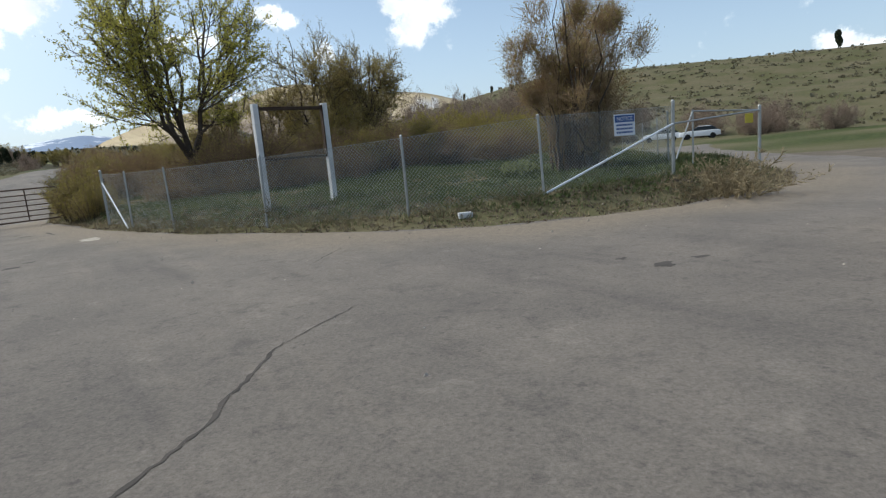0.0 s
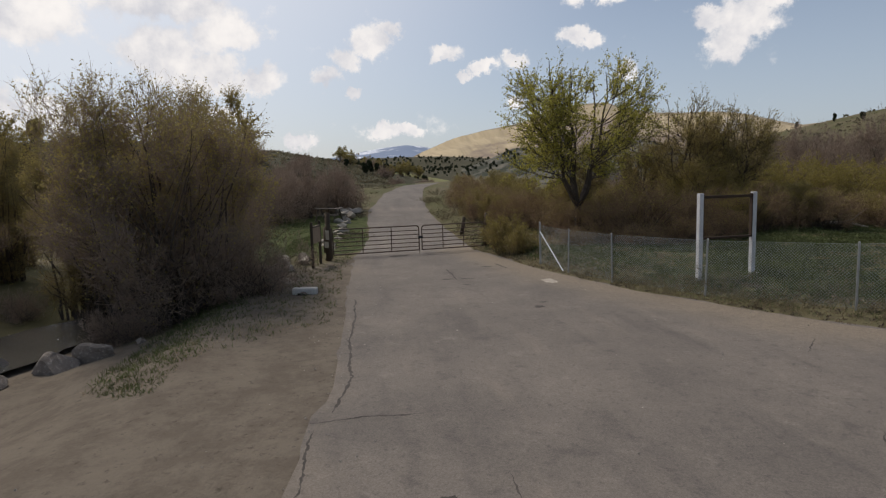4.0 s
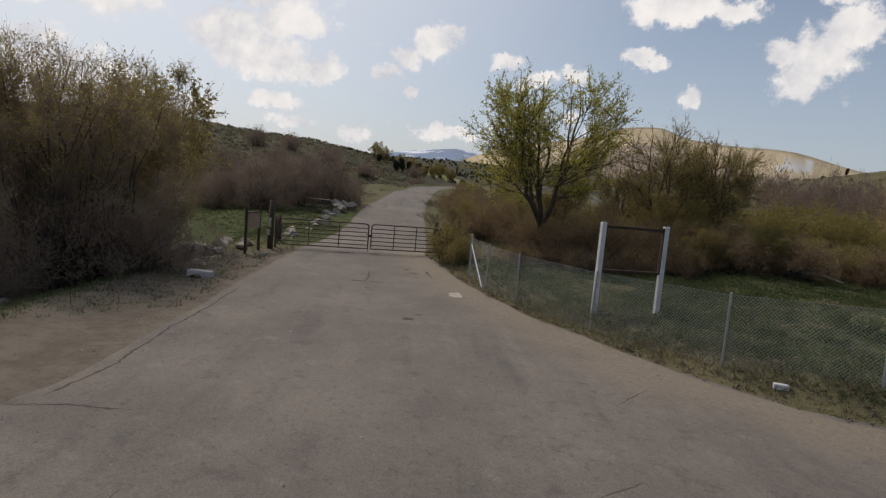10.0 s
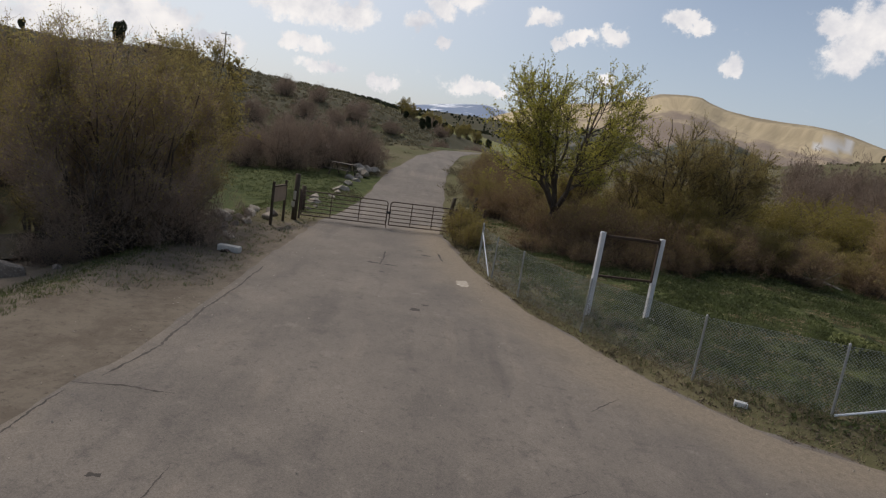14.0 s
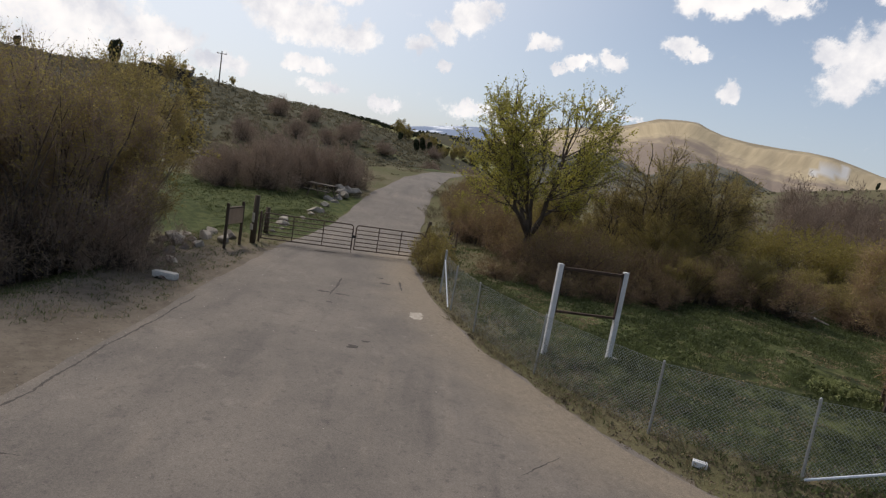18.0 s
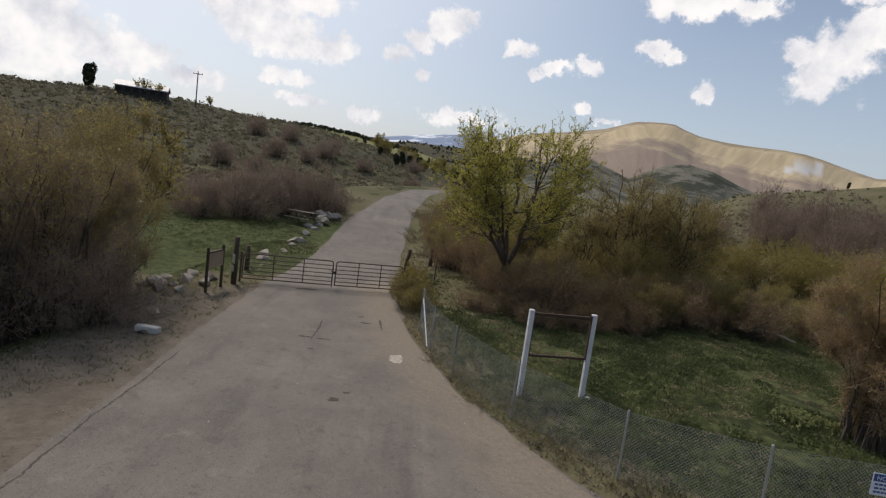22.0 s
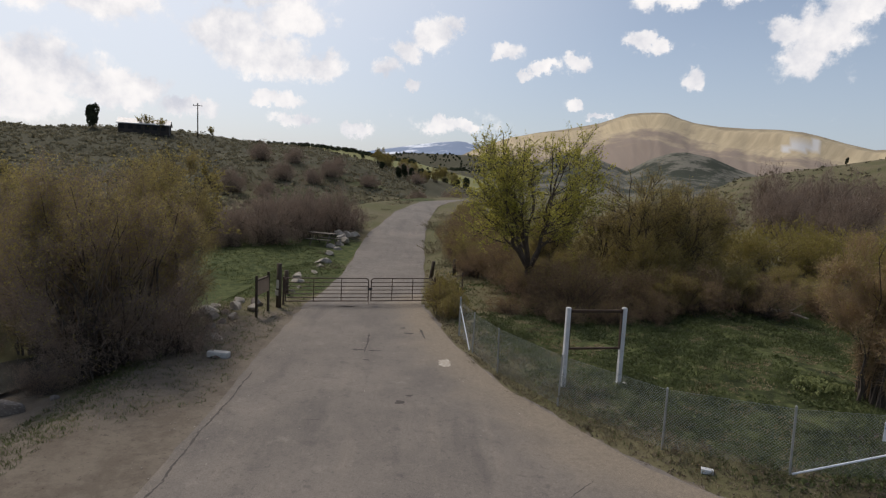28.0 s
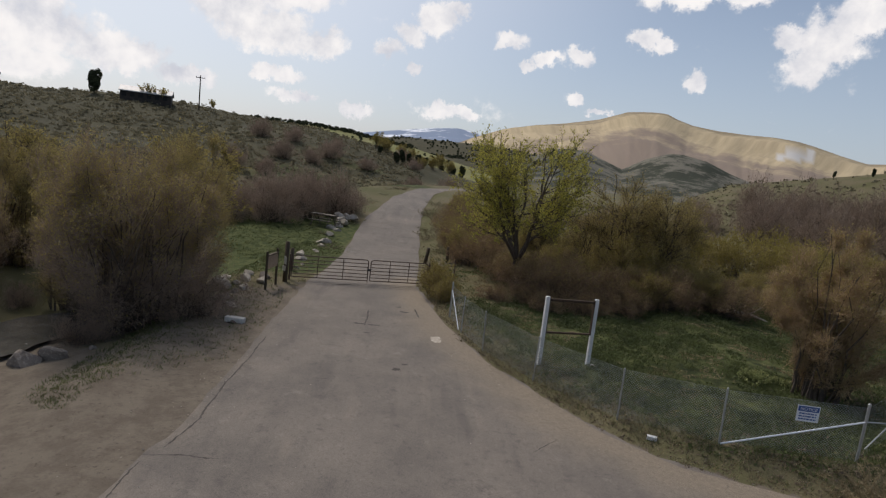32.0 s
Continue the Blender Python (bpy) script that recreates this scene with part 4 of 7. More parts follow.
def tree_pieces(seed, high, trunks, spread, levels, leaves, wood, leaf, leaf_size, trunk_r, droop=0.0, fork=0.30):
    """A branching tree; each limb ends in finer ones, leaves on the outermost."""
    rng = np.random.RandomState(seed)
    paths, radii, ends = [], [], []

    def limb(p, d, length, r, level):
        n = 5
        pts, q, w = [np.array(p)], np.array(p, float), np.array(d, float)
        for _ in range(n):
            w = w + rng.normal(size=3) * 0.13 + np.array([0, 0, 0.07 - droop * level * 0.03])
            w /= np.linalg.norm(w)
            q = q + w * length / n
            pts.append(q.copy())
        rad = np.linspace(r, r * 0.45, n + 1)
        if level < levels:
            paths.append(np.array(pts))
            radii.append(rad)
            for _ in range(rng.randint(4, 7) if level else rng.randint(5, 8)):
                t = rng.uniform(0.35 if level else 0.45, 1.0)
                i = min(int(t * n), n - 1)
                at = pts[i] + (pts[i + 1] - pts[i]) * (t * n - i)
                side = rng.normal(size=3)
                side[2] = abs(side[2]) * 0.4
                side /= np.linalg.norm(side)
                way = w * (1 - spread) + side * spread + np.array([0, 0, 0.12])
                limb(at, way / np.linalg.norm(way), length * rng.uniform(0.5, 0.75), rad[i] * rng.uniform(0.4, 0.6), level + 1)
        else:
            ends.append((np.array(pts), r))

    for k in range(trunks):
        a = 6.283 * k / trunks + rng.uniform(-0.4, 0.4)
        tilt = 0.0 if trunks == 1 else rng.uniform(0.15, 0.5)
        limb((math.cos(a) * 0.12 * (trunks > 1), math.sin(a) * 0.12 * (trunks > 1), -0.1), (math.cos(a) * tilt, math.sin(a) * tilt, 1.0), high * fork * rng.uniform(0.9, 1.2), trunk_r * (1.0 if k == 0 else 0.75), 0)
    top = max(e[0][:, 2].max() for e in ends)
    fix = high / top
    paths, ends = [p * fix for p in paths], [(e * fix, r) for e, r in ends]
    n = len(ends)
    e = np.array([x for x, _ in ends])
    tw_p, tw_d = e[:, 0], e[:, -1] - e[:, 0]
    ln = np.linalg.norm(tw_d, axis=1)
    tv = strands(tw_p, tw_d / ln[:, None], ln, np.full(n, 0.02), rng.normal(size=(n, 3)) * 0.05, rng)
    m = n * 5
    k = rng.randint(0, n, m)
    s = rng.uniform(size=m)
    p2 = tw_p[k] + tw_d[k] * s[:, None]
    w2 = tw_d[k] / ln[k][:, None] + rng.normal(size=(m, 3)) * 0.5
    w2 /= np.linalg.norm(w2, axis=1, keepdims=True)
    l2 = rng.uniform(0.15, 0.5, m)
    sv = strands(p2, w2, l2, np.full(m, 0.011), rng.normal(size=(m, 3)) * 0.04, rng)
    both = np.concatenate([tv[0], sv[0]]), tv[1] + [tuple(i + len(tv[0]) for i in f) for f in sv[1]]
    pieces = [("trunk", tubes(paths, radii, 6), wood), ("branchwork", both, TWIG_GREY)]
    if leaves:
        k = rng.randint(0, m, leaves)
        where = p2[k] + w2[k] * (l2[k] * rng.uniform(0.2, 1.1, leaves))[:, None] + rng.normal(size=(leaves, 3)) * 0.03
        pieces.append(("crown", flakes(where, rng.uniform(0.6, 1.2, leaves) * leaf_size, rng, 2.0), leaf))
    return pieces


def crown_tree_pieces(seed, high, wide, limbs, leaves, wood, leaf, leaf_size, trunk_r, twig=None):
    """A spreading tree: a few stems from one foot, limbs reaching to a domed, uneven crown."""
    rng = np.random.RandomState(seed)
    paths, radii, boughs, leaders = [], [], [], []
    fork = np.array([rng.normal() * 0.1, rng.normal() * 0.1, high * 0.17])
    t = np.linspace(0, 1, 5)[:, None]
    paths.append(np.array([0.0, 0, -0.2]) * (1 - t) + fork * t + rng.normal(size=(5, 3)) * 0.03 * t)
    radii.append(np.linspace(trunk_r * 1.25, trunk_r, 5))
    for i in range(6):
        a = 1.05 * i + rng.uniform(-0.35, 0.35)
        out = wide * rng.uniform(0.12, 0.33)
        end = np.array([math.cos(a) * out, math.sin(a) * out, high * rng.uniform(0.76, 1.0)])
        mid = fork + np.array([math.cos(a) * out * 0.85, math.sin(a) * out * 0.85, high * 0.22])
        t = np.linspace(0, 1, 14)[:, None]
        path = fork * (1 - t) ** 2 + mid * 2 * t * (1 - t) + end * t ** 2
        path += np.cumsum(rng.normal(size=(14, 3)) * (0.09, 0.09, 0.03), axis=0) * np.minimum(t * 3, 1)
        leaders.append(path)
        paths.append(path)
        radii.append(trunk_r * rng.uniform(0.5, 0.75) * (1 - t[:, 0]) ** 0.8 + 0.012)
        boughs.append(path[[9, 10, 11, 12, 13]])
    for i in range(limbs):
        lead = leaders[i % 6]
        k0 = rng.randint(3, 12)
        f = lead[k0]
        a = math.atan2(f[1], f[0]) + rng.normal() * 0.9
        room = wide / 2 * math.sqrt(max(0.05, 1 - ((f[2] / high - 0.58) / 0.46) ** 2))
        ln = max(0.5, min(wide * 0.36, room - math.hypot(f[0], f[1]) + 0.3)) * rng.uniform(0.7, 1.1)
        end = f + np.array([math.cos(a) * ln, math.sin(a) * ln, ln * rng.uniform(0.25, 0.95)])
        mid = f * 0.5 + end * 0.5 + np.array([0, 0, -0.06 * ln]) + rng.normal(size=3) * 0.1 * ln
        t = np.linspace(0, 1, 9)[:, None]
        path = f * (1 - t) ** 2 + mid * 2 * t * (1 - t) + end * t ** 2 + np.cumsum(rng.normal(size=(9, 3)) * 0.03, axis=0) * t
        paths.append(path)
        radii.append(np.linspace(trunk_r * (0.34 - 0.018 * k0), 0.009, 9))
        for _ in range(11):
            s = rng.uniform(0.3, 0.98)
            k = int(s * 8)
            at, tan = path[k] + (path[k + 1] - path[k]) * (s * 8 - k), path[k + 1] - path[k]
            tan = tan / np.linalg.norm(tan)
            way = tan * 0.6 + rng.normal(size=3) * 0.5 + np.array([0, 0, 0.22])
            way /= np.linalg.norm(way)
            ln = high * rng.uniform(0.07, 0.18)
            t5 = np.linspace(0, 1, 5)[:, None]
            bough = at + way * ln * t5 + np.array([0, 0, 0.12 * ln]) * t5 ** 2 + rng.normal(size=(5, 3)) * 0.03 * t5
            paths.append(bough)
            radii.append(np.linspace(0.014, 0.004, 5))
            boughs.append(bough)
    b = np.array(boughs)
    m = len(b) * 22
    k, s = rng.randint(0, len(b), m), rng.uniform(0.1, 1.0, m)
    f = s * 3.999
    i = f.astype(int)
    d = b[k, i + 1] - b[k, i]
    p = b[k, i] + d * (f - i)[:, None]
    w = d / np.linalg.norm(d, axis=1, keepdims=True) + rng.normal(size=(m, 3)) * 0.55 + np.array([0, 0, 0.15])
    w /= np.linalg.norm(w, axis=1, keepdims=True)
    ln = rng.uniform(0.12, 0.55, m)
    v = strands(p, w, ln, np.full(m, 0.011), rng.normal(size=(m, 3)) * 0.04, rng)
    k = rng.randint(0, m, leaves)
    where = p[k] + w[k] * (ln[k] * rng.uniform(0.3, 1.1, leaves))[:, None] + rng.normal(size=(leaves, 3)) * 0.025
    return [("trunk", tubes(paths, radii, 6), wood), ("branchwork", v, twig or TWIG_GREY), ("crown", flakes(where, rng.uniform(0.6, 1.25, leaves) * leaf_size, rng, 1.8), leaf)]


def juniper_pieces(seed, high, wide, count, size):
    rng = np.random.RandomState(seed)
    u = rng.normal(size=(count, 3))
    u /= np.linalg.norm(u, axis=1, keepdims=True)
    lobes = rng.uniform(-1, 1, (9, 3)) * (wide * 0.17, wide * 0.17, high * 0.28) + (0, 0, high * 0.55)
    c = lobes[rng.randint(0, 9, count)]
    p = c + u * (rng.uniform(0.35, 1.0, count) ** 0.5)[:, None] * (wide * 0.27, wide * 0.27, high * 0.22)
    p[:, 2] = np.maximum(p[:, 2], 0.1 * high)
    trunk = tubes([np.array([(0, 0, -0.2), (0.05, 0, high * 0.3), (0, 0.05, high * 0.6)])], [np.array([wide * 0.06, wide * 0.05, wide * 0.02])], 6)
    return [("trunk", trunk, BARK), ("crown", flakes(p, rng.uniform(0.6, 1.3, count) * size, rng), LEAF_DARK)]


def plant(proto, x, y, turn=0.0, scale=1.0, tall=1.0, z=None, sink=0.05):
    """A copy of a plant, standing on the land."""
    z = ground_at(x, y) if z is None else z
    return copy_thing(proto, pose(x, y, z - sink, 0, 0, turn) @ Matrix.Diagonal((scale, scale, scale * tall, 1)))


def settle(proto, x, y, turn=0.0, scale=1.0, tall=1.0, sink=0.05):
    """Stands the first of a kind on the land."""
    proto.matrix_world = pose(x, y, ground_at(x, y) - sink, 0, 0, turn) @ Matrix.Diagonal((scale, scale, scale * tall, 1))
    return proto


def build_left_thicket():
    """The big willow thicket between the dirt lot and the stream."""
    lab = "large rounded willow thicket, purple-brown below and olive above"
    a = grown("willow_thicket", mound_pieces(11, 8.2, 6.9, 14, 150, 9000, 46000, 44000, BARK, TWIG_PURPLE, LEAF_TAN, 0.044, low_leaf=0.06), lab, "shrub", "willow thickets by the stream")
    b = grown("willow_thicket", mound_pieces(12, 8.2, 5.0, 8, 80, 4200, 17000, 17000, BARK, TWIG_OLIVE, LEAF_TAN, 0.045, low_leaf=0.15),
              "tall olive-brown willow thicket with budding tips behind the stream", "shrub", "willow thickets by the stream")
    low = grown("willow_thicket", mound_pieces(13, 2.6, 5.4, 10, 110, 4200, 14000, 0, BARK, TWIG_PURPLE, LEAF_OLIVE, upright=0.6, foot=0.9),
                "low bare dark willow brush along the stream bank", "shrub", "willow thickets by the stream")
    settle(a, -20.0, 5.2, 20)
    settle(b, -22.3, 8.3, 0, 1.02)
    plant(b, -23.6, 4.6, 130, 0.86)
    settle(low, -18.1, 7.0, 0, 0.72, 1.15)
    plant(low, -18.9, 3.4, 100, 0.62, 0.9)
    plant(low, -24.2, 2.6, 40, 0.5, 1.0)
    plant(low, -23.6, -1.6, 220, 0.42, 0.9)
    plant(a, -26.2, 0.6, 140, 0.66, 1.0)
    for x, y, s, t in [(-25.0, -2.6, 0.9, 1.3), (-27.5, -5.5, 1.2, 1.4), (-31, -9, 1.2, 1.5), (-26, 6.4, 1.1, 1.3), (-34, 1.0, 1.3, 1.6), (-38, -6, 1.4, 1.6), (-29.5, 9.5, 1.1, 1.2), (-40, 3, 1.4, 1.5), (-36, 10, 1.2, 1.3)]:
        plant(low, x, y, x * 29 % 360, s, t)
    plant(b, -29.0, 3.5, 90, 0.75)
    plant(a, -30.5, -2.2, 250, 0.66)
    plant(b, -34.0, 5.5, 200, 0.8)
    plant(a, -36.0, -4.0, 60, 0.7)
    tall = grown("willow_tree", crown_tree_pieces(21, 9.5, 3.4, 20, 6500, BARK, LEAF_OLIVE, 0.085, 0.09), "slim leafing willow rising behind the thicket", "tree", "slim willows")
    settle(tall, -25.4, 10.3, 40, 0.9)
    plant(tall, -31.0, 4.0, 160, 0.85)
    return a, b, low


def build_right_thicket():
    lab = "dense willow thicket with yellow-green buds behind the fence"
    a = grown("willow_thicket", mound_pieces(31, 5.9, 5.6, 9, 90, 4600, 19000, 20000, BARK, TWIG_OLIVE, LEAF_YELLOW, 0.042, low_leaf=0.12), lab, "shrub", "yellow-green willow thickets")
    red = grown("willow_thicket", mound_pieces(32, 3.5, 5.4, 11, 110, 4200, 14000, 4000, BARK, TWIG_RED, LEAF_OLIVE, 0.04, foot=0.9),
                "low red-brown bare brush at the foot of the trees", "shrub", "red-brown brush")
    settle(a, -10.2, 28.0, 0, 0.85, 0.8)
    settle(red, -11.6, 23.2, 0, 0.95, 0.9)
    for x, y, s, t in [(-15.0, 28.0, 0.85, 0.8), (-6.6, 29.6, 0.8, 0.8), (-9.5, 33, 0.85, 0.8), (-18.5, 30.5, 0.85, 1.0), (-3.6, 34, 0.7, 0.75), (-14, 33, 0.85, 0.8), (-22, 36, 0.85, 1.0), (-27, 39.5, 0.8, 1.0), (-24.6, 35.0, 0.75, 1.0), (-34, 48, 0.85, 1.0), (-38.5, 53, 0.85, 1.0),
                       (-12.6, 27.4, 0.8, 0.8), (-16.8, 26.4, 0.65, 0.75), (-20.5, 33, 0.8, 1.0), (-6, 37, 0.75, 0.75), (-31, 43.5, 0.8, 1.0), (-19, 37, 0.9, 0.8), (-8.2, 26.4, 0.7, 0.8)]:
        plant(a, x, y, x * 37 % 360, s, t)
    for x, y, s, t in [(-9.8, 25.4, 0.9, 0.9), (-7.6, 27.4, 0.95, 0.85), (-14.2, 24.2, 0.9, 0.9), (-5.2, 29.8, 0.9, 0.8), (-16.6, 25.2, 0.8, 0.75), (-2.6, 33.0, 0.85, 0.75), (-19.6, 27.3, 0.85, 0.95), (-22.9, 30.6, 0.85, 0.9), (-27.6, 36.6, 0.85, 0.9), (-30.2, 39.0, 0.75, 0.9),
                       (-33.4, 42.2, 0.8, 0.9), (-37, 46, 0.8, 0.9), (-41.5, 51, 0.8, 0.9), (-12.8, 22.2, 0.6, 0.6), (-11.0, 20.9, 0.5, 0.7), (-9.6, 22.6, 0.6, 0.7), (-13.8, 20.6, 0.45, 0.7), (-8.4, 24.4, 0.6, 0.8)]:
        plant(red, x, y, x * 53 % 360, s, t)
    band = grown("willow_band", mound_pieces(33, 3.2, 7.0, 12, 90, 3000, 9000, 20000, BARK, TWIG_OLIVE, LEAF_YELLOW, 0.06, 0.018, low_leaf=0.4, foot=0.9),
                 "low yellow-green willow clump along the stream", "shrub", "yellow willow band")
    settle(band, -9.5, 45, 0)
    for x, y, s in [(-14, 45, 1.1), (-5.5, 47, 1.0), (-1.5, 50, 1.0), (2.0, 53, 0.8), (-8, 51, 1.1), (-3, 55, 1.0), (-18, 44, 1.0)]:
        plant(band, x, y, x * 71 % 360, s)
    small = grown("willow_sapling", shrub_pieces(34, 1.9, 1.0, 50, 1200, 3200, 4200, BARK, TWIG_OLIVE, LEAF_YELLOW, 0.04, base=0.6, lean=0.5, low_leaf=0.5),
                  "young yellow-green willow beside the end of the gate", "shrub", "willow saplings")
    settle(small, -16.3, 18.9, 0)
    plant(small, -15.1, 18.2, 80, 0.75)
    plant(small, -17.8, 20.4, 130, 0.8)
    tree = grown("cottonwood_tree", crown_tree_pieces(41, 9.9, 7.8, 54, 42000, BARK, LEAF_GREEN, 0.055, 0.17), "spreading cottonwood coming into pale green leaf", "tree")
    settle(tree, -15.2, 24.2, 0, 0.96)
    sparse = grown("tall_willow", crown_tree_pieces(42, 7.4, 4.2, 44, 12000, BARK, LEAF_OLIVE, 0.045, 0.08, TWIG_OLIVE), "tall airy olive-brown willow rising from the thicket", "tree", "tall airy willows")
    settle(sparse, -11.4, 29.2, 0, 0.95)
    for x, y, s in [(-9.2, 30.2, 0.90), (-14.0, 30.0, 0.74), (-10.6, 33.0, 0.88), (-17.6, 30.2, 0.70)]:
        plant(sparse, x, y, x * 83 % 360, s)
    for x, y, s in [(-23.2, 28.6, 0.62), (-25.0, 30.4, 0.66), (-27.2, 32.6, 0.7), (-29.6, 35.4, 0.72), (-32.6, 39.0, 0.72), (-36.2, 43.4, 0.75), (-21.4, 27.0, 0.5)]:
        plant(red if s in (0.66, 0.72, 0.5) else a, x, y, x * 61 % 360, s * (1.3 if s in (0.66, 0.72, 0.5) else 1.0), 1.0)
    tam = grown("tamarisk_tree", mound_pieces(51, 7.0, 4.0, 8, 70, 5200, 24000, 12000, BARK, TWIG_RUST, LEAF_TAN, 0.04, upright=0.7, low_leaf=0.2, foot=0.5, bare=0.06), "feathery rust-brown tamarisk in the fenced field", "tree")
    settle(tam, 0.6, 20.2, 0, 1.1, 0.88)
    return a, red, band


def build_dark_thickets():
    lab = "bare purple-grey brush thicket on the meadow"
    a = grown("brush_thicket", mound_pieces(61, 5.0, 8.6, 12, 110, 4200, 15000, 0, BARK, TWIG_PURPLE, LEAF_OLIVE, twig_width=0.022, foot=0.88), lab, "shrub", "bare purple-grey thickets")
    settle(a, -41.0, 24.6, 0, 0.8, 1.2)
    for x, y, s, t in [(-41.6, 28.0, 0.82, 1.25), (-41.5, 31.4, 0.8, 1.25), (-42.5, 21.8, 0.7, 0.95), (-42.8, 34.4, 0.66, 0.95), (-45.5, 26.5, 0.85, 1.05), (-45.5, 31, 0.85, 1.05), (-46, 22.5, 0.8, 0.9),
                       (-85.5, 44.5, 0.9, 1.0), (-83, 49, 0.7, 0.9), (-98, 61.5, 0.95, 0.95), (-94, 65.5, 0.8, 0.9), (-98.5, 73, 1.0, 0.8), (-104, 79, 0.9, 0.8), (-118, 68.5, 1.0, 1.0), (-110, 72, 0.9, 0.9), (-66, 66.5, 0.55, 0.9), (-92, 78, 0.8, 0.8), (-70, 12, 0.9, 0.9), (-64, 3, 0.9, 1.0),
                       (-10, 84, 1.4, 1.1), (-2, 86, 1.3, 1.05), (-18, 88, 1.5, 1.1), (6, 88, 1.3, 1.0), (-26, 84, 1.2, 0.8), (-34, 80, 1.1, 0.8), (-20, 66, 0.8, 0.8), (-30, 62, 0.8, 0.8),
                       (-14, 98, 1.6, 1.2), (-22, 100, 1.6, 1.2), (-5, 100, 1.6, 1.15), (-30, 98, 1.4, 0.9), (-10, 106, 1.5, 0.9), (-18, 108, 1.5, 0.9),
                       (19, 84, 1.2, 0.8), (26, 80, 1.2, 0.8), (12, 92, 1.2, 0.8), (22, 72, 0.9, 0.8), (28, 68, 0.8, 0.8), (-115, 110, 0.9, 0.8), (-100, 100, 0.8, 0.8), (-84, 96, 0.8, 0.7), (-75, 84, 0.7, 0.7)]:
        plant(a, x, y, (x * 41 + y * 17) % 360, s, t)
    return a


def build_far_trees():
    jun = grown("juniper_tree", juniper_pieces(71, 5.5, 4.2, 2600, 0.34), "dark rounded juniper on the open hillside", "tree", "hillside junipers")
    ridge = 165

    def at(az, r):
        return CENTRE[0] - r * math.sin(radians(az)), CENTRE[1] + r * math.cos(radians(az))

    settle(jun, -159.2, 47.3, 0, 0.85, 1.4)
    spots = [(-23.5, 172, 0.62, 1.2), (5.5, 168, 0.3, 1.2), (3.6, 160, 0.4, 0.8), (2.8, 110, 0.4, 0.8), (82, 168, 0.5, 0.8), (8.2, 172, 0.28, 1.1), (-40, 176, 0.6, 0.7), (-38, 176, 0.5, 0.6),
             (52.5, 190, 0.6, 1), (50.6, 185, 0.55, 1), (49.2, 180, 0.65, 1), (51.5, 182, 0.5, 1), (47.6, 200, 1.1, 1.0), (46.5, 230, 1.0, 1.0), (44.8, 240, 1.1, 1.0), (43.2, 260, 1.2, 0.9), (42.0, 280, 1.2, 0.9), (41, 300, 1.2, 1.0)]
    for az, r, s, t in spots:
        x, y = at(az, r)
        plant(jun, x, y, az * 31 % 360, s, t)
    for az, r, s, t in [(48.6, 142, 0.55, 0.9), (48.0, 146, 0.6, 0.95), (47.2, 150, 0.55, 0.9), (46.2, 156, 0.6, 0.9), (45.4, 160, 0.5, 0.9), (50.2, 150, 0.45, 0.8)]:
        x, y = at(az, r)
        plant(jun, x, y, az * 47 % 360, s, t)
    ash = grown("valley_tree", mound_pieces(72, 5.4, 5.4, 7, 30, 1200, 3600, 5200, BARK, TWIG_OLIVE, LEAF_YELLOW, 0.12, 0.03, low_leaf=0.4, foot=0.6, bare=0.12), "round yellow-green tree in the valley beyond the gate", "tree", "valley trees")
    settle(ash, *at(49.6, 158), 0, 0.9)
    for az, r, s in [(50.4, 165, 1.1), (46.8, 165, 0.8), (45.8, 150, 0.75), (44.6, 158, 0.9), (43.8, 170, 1.0), (42.8, 165, 0.9), (47.8, 172, 0.9)]:
        x, y = at(az, r)
        plant(ash, x, y, az * 31 % 360, s)
    # the wooded crest and the pinyon scatter, past counting
    rng = np.random.RandomState(5)
    az = np.concatenate([rng.uniform(46, 64, 420), rng.uniform(30, 52, 560), rng.uniform(42, 60, 150)])
    r = np.concatenate([rng.uniform(395, 418, 420), rng.uniform(560, 890, 560), rng.uniform(240, 380, 150)])
    px, py = CENTRE[0] - r * np.sin(np.radians(az)), CENTRE[1] + r * np.cos(np.radians(az))
    pz = land_parts(px, py)[0]
    per = 60
    c = np.repeat(np.stack([px, py, pz], 1), per, 0)
    size = np.repeat(rng.uniform(0.6, 1.3, len(px)) * np.where(r > 500, 1.4, 1.0), per)
    off = rng.normal(size=(len(c), 3))
    off /= np.linalg.norm(off, axis=1, keepdims=True)
    p = c + off * (size * rng.uniform(0.4, 1, len(c)))[:, None] + np.array([0, 0, 1.0]) * size[:, None]
    v, f = flakes(p, size * 0.55, rng)
    tagged(new("pinyon_woods", mesh_of("pinyon_woods", v, f, LEAF_DARK)), "scattered dark pinyon and juniper woods on the far crests", "trees", kind="stuff")


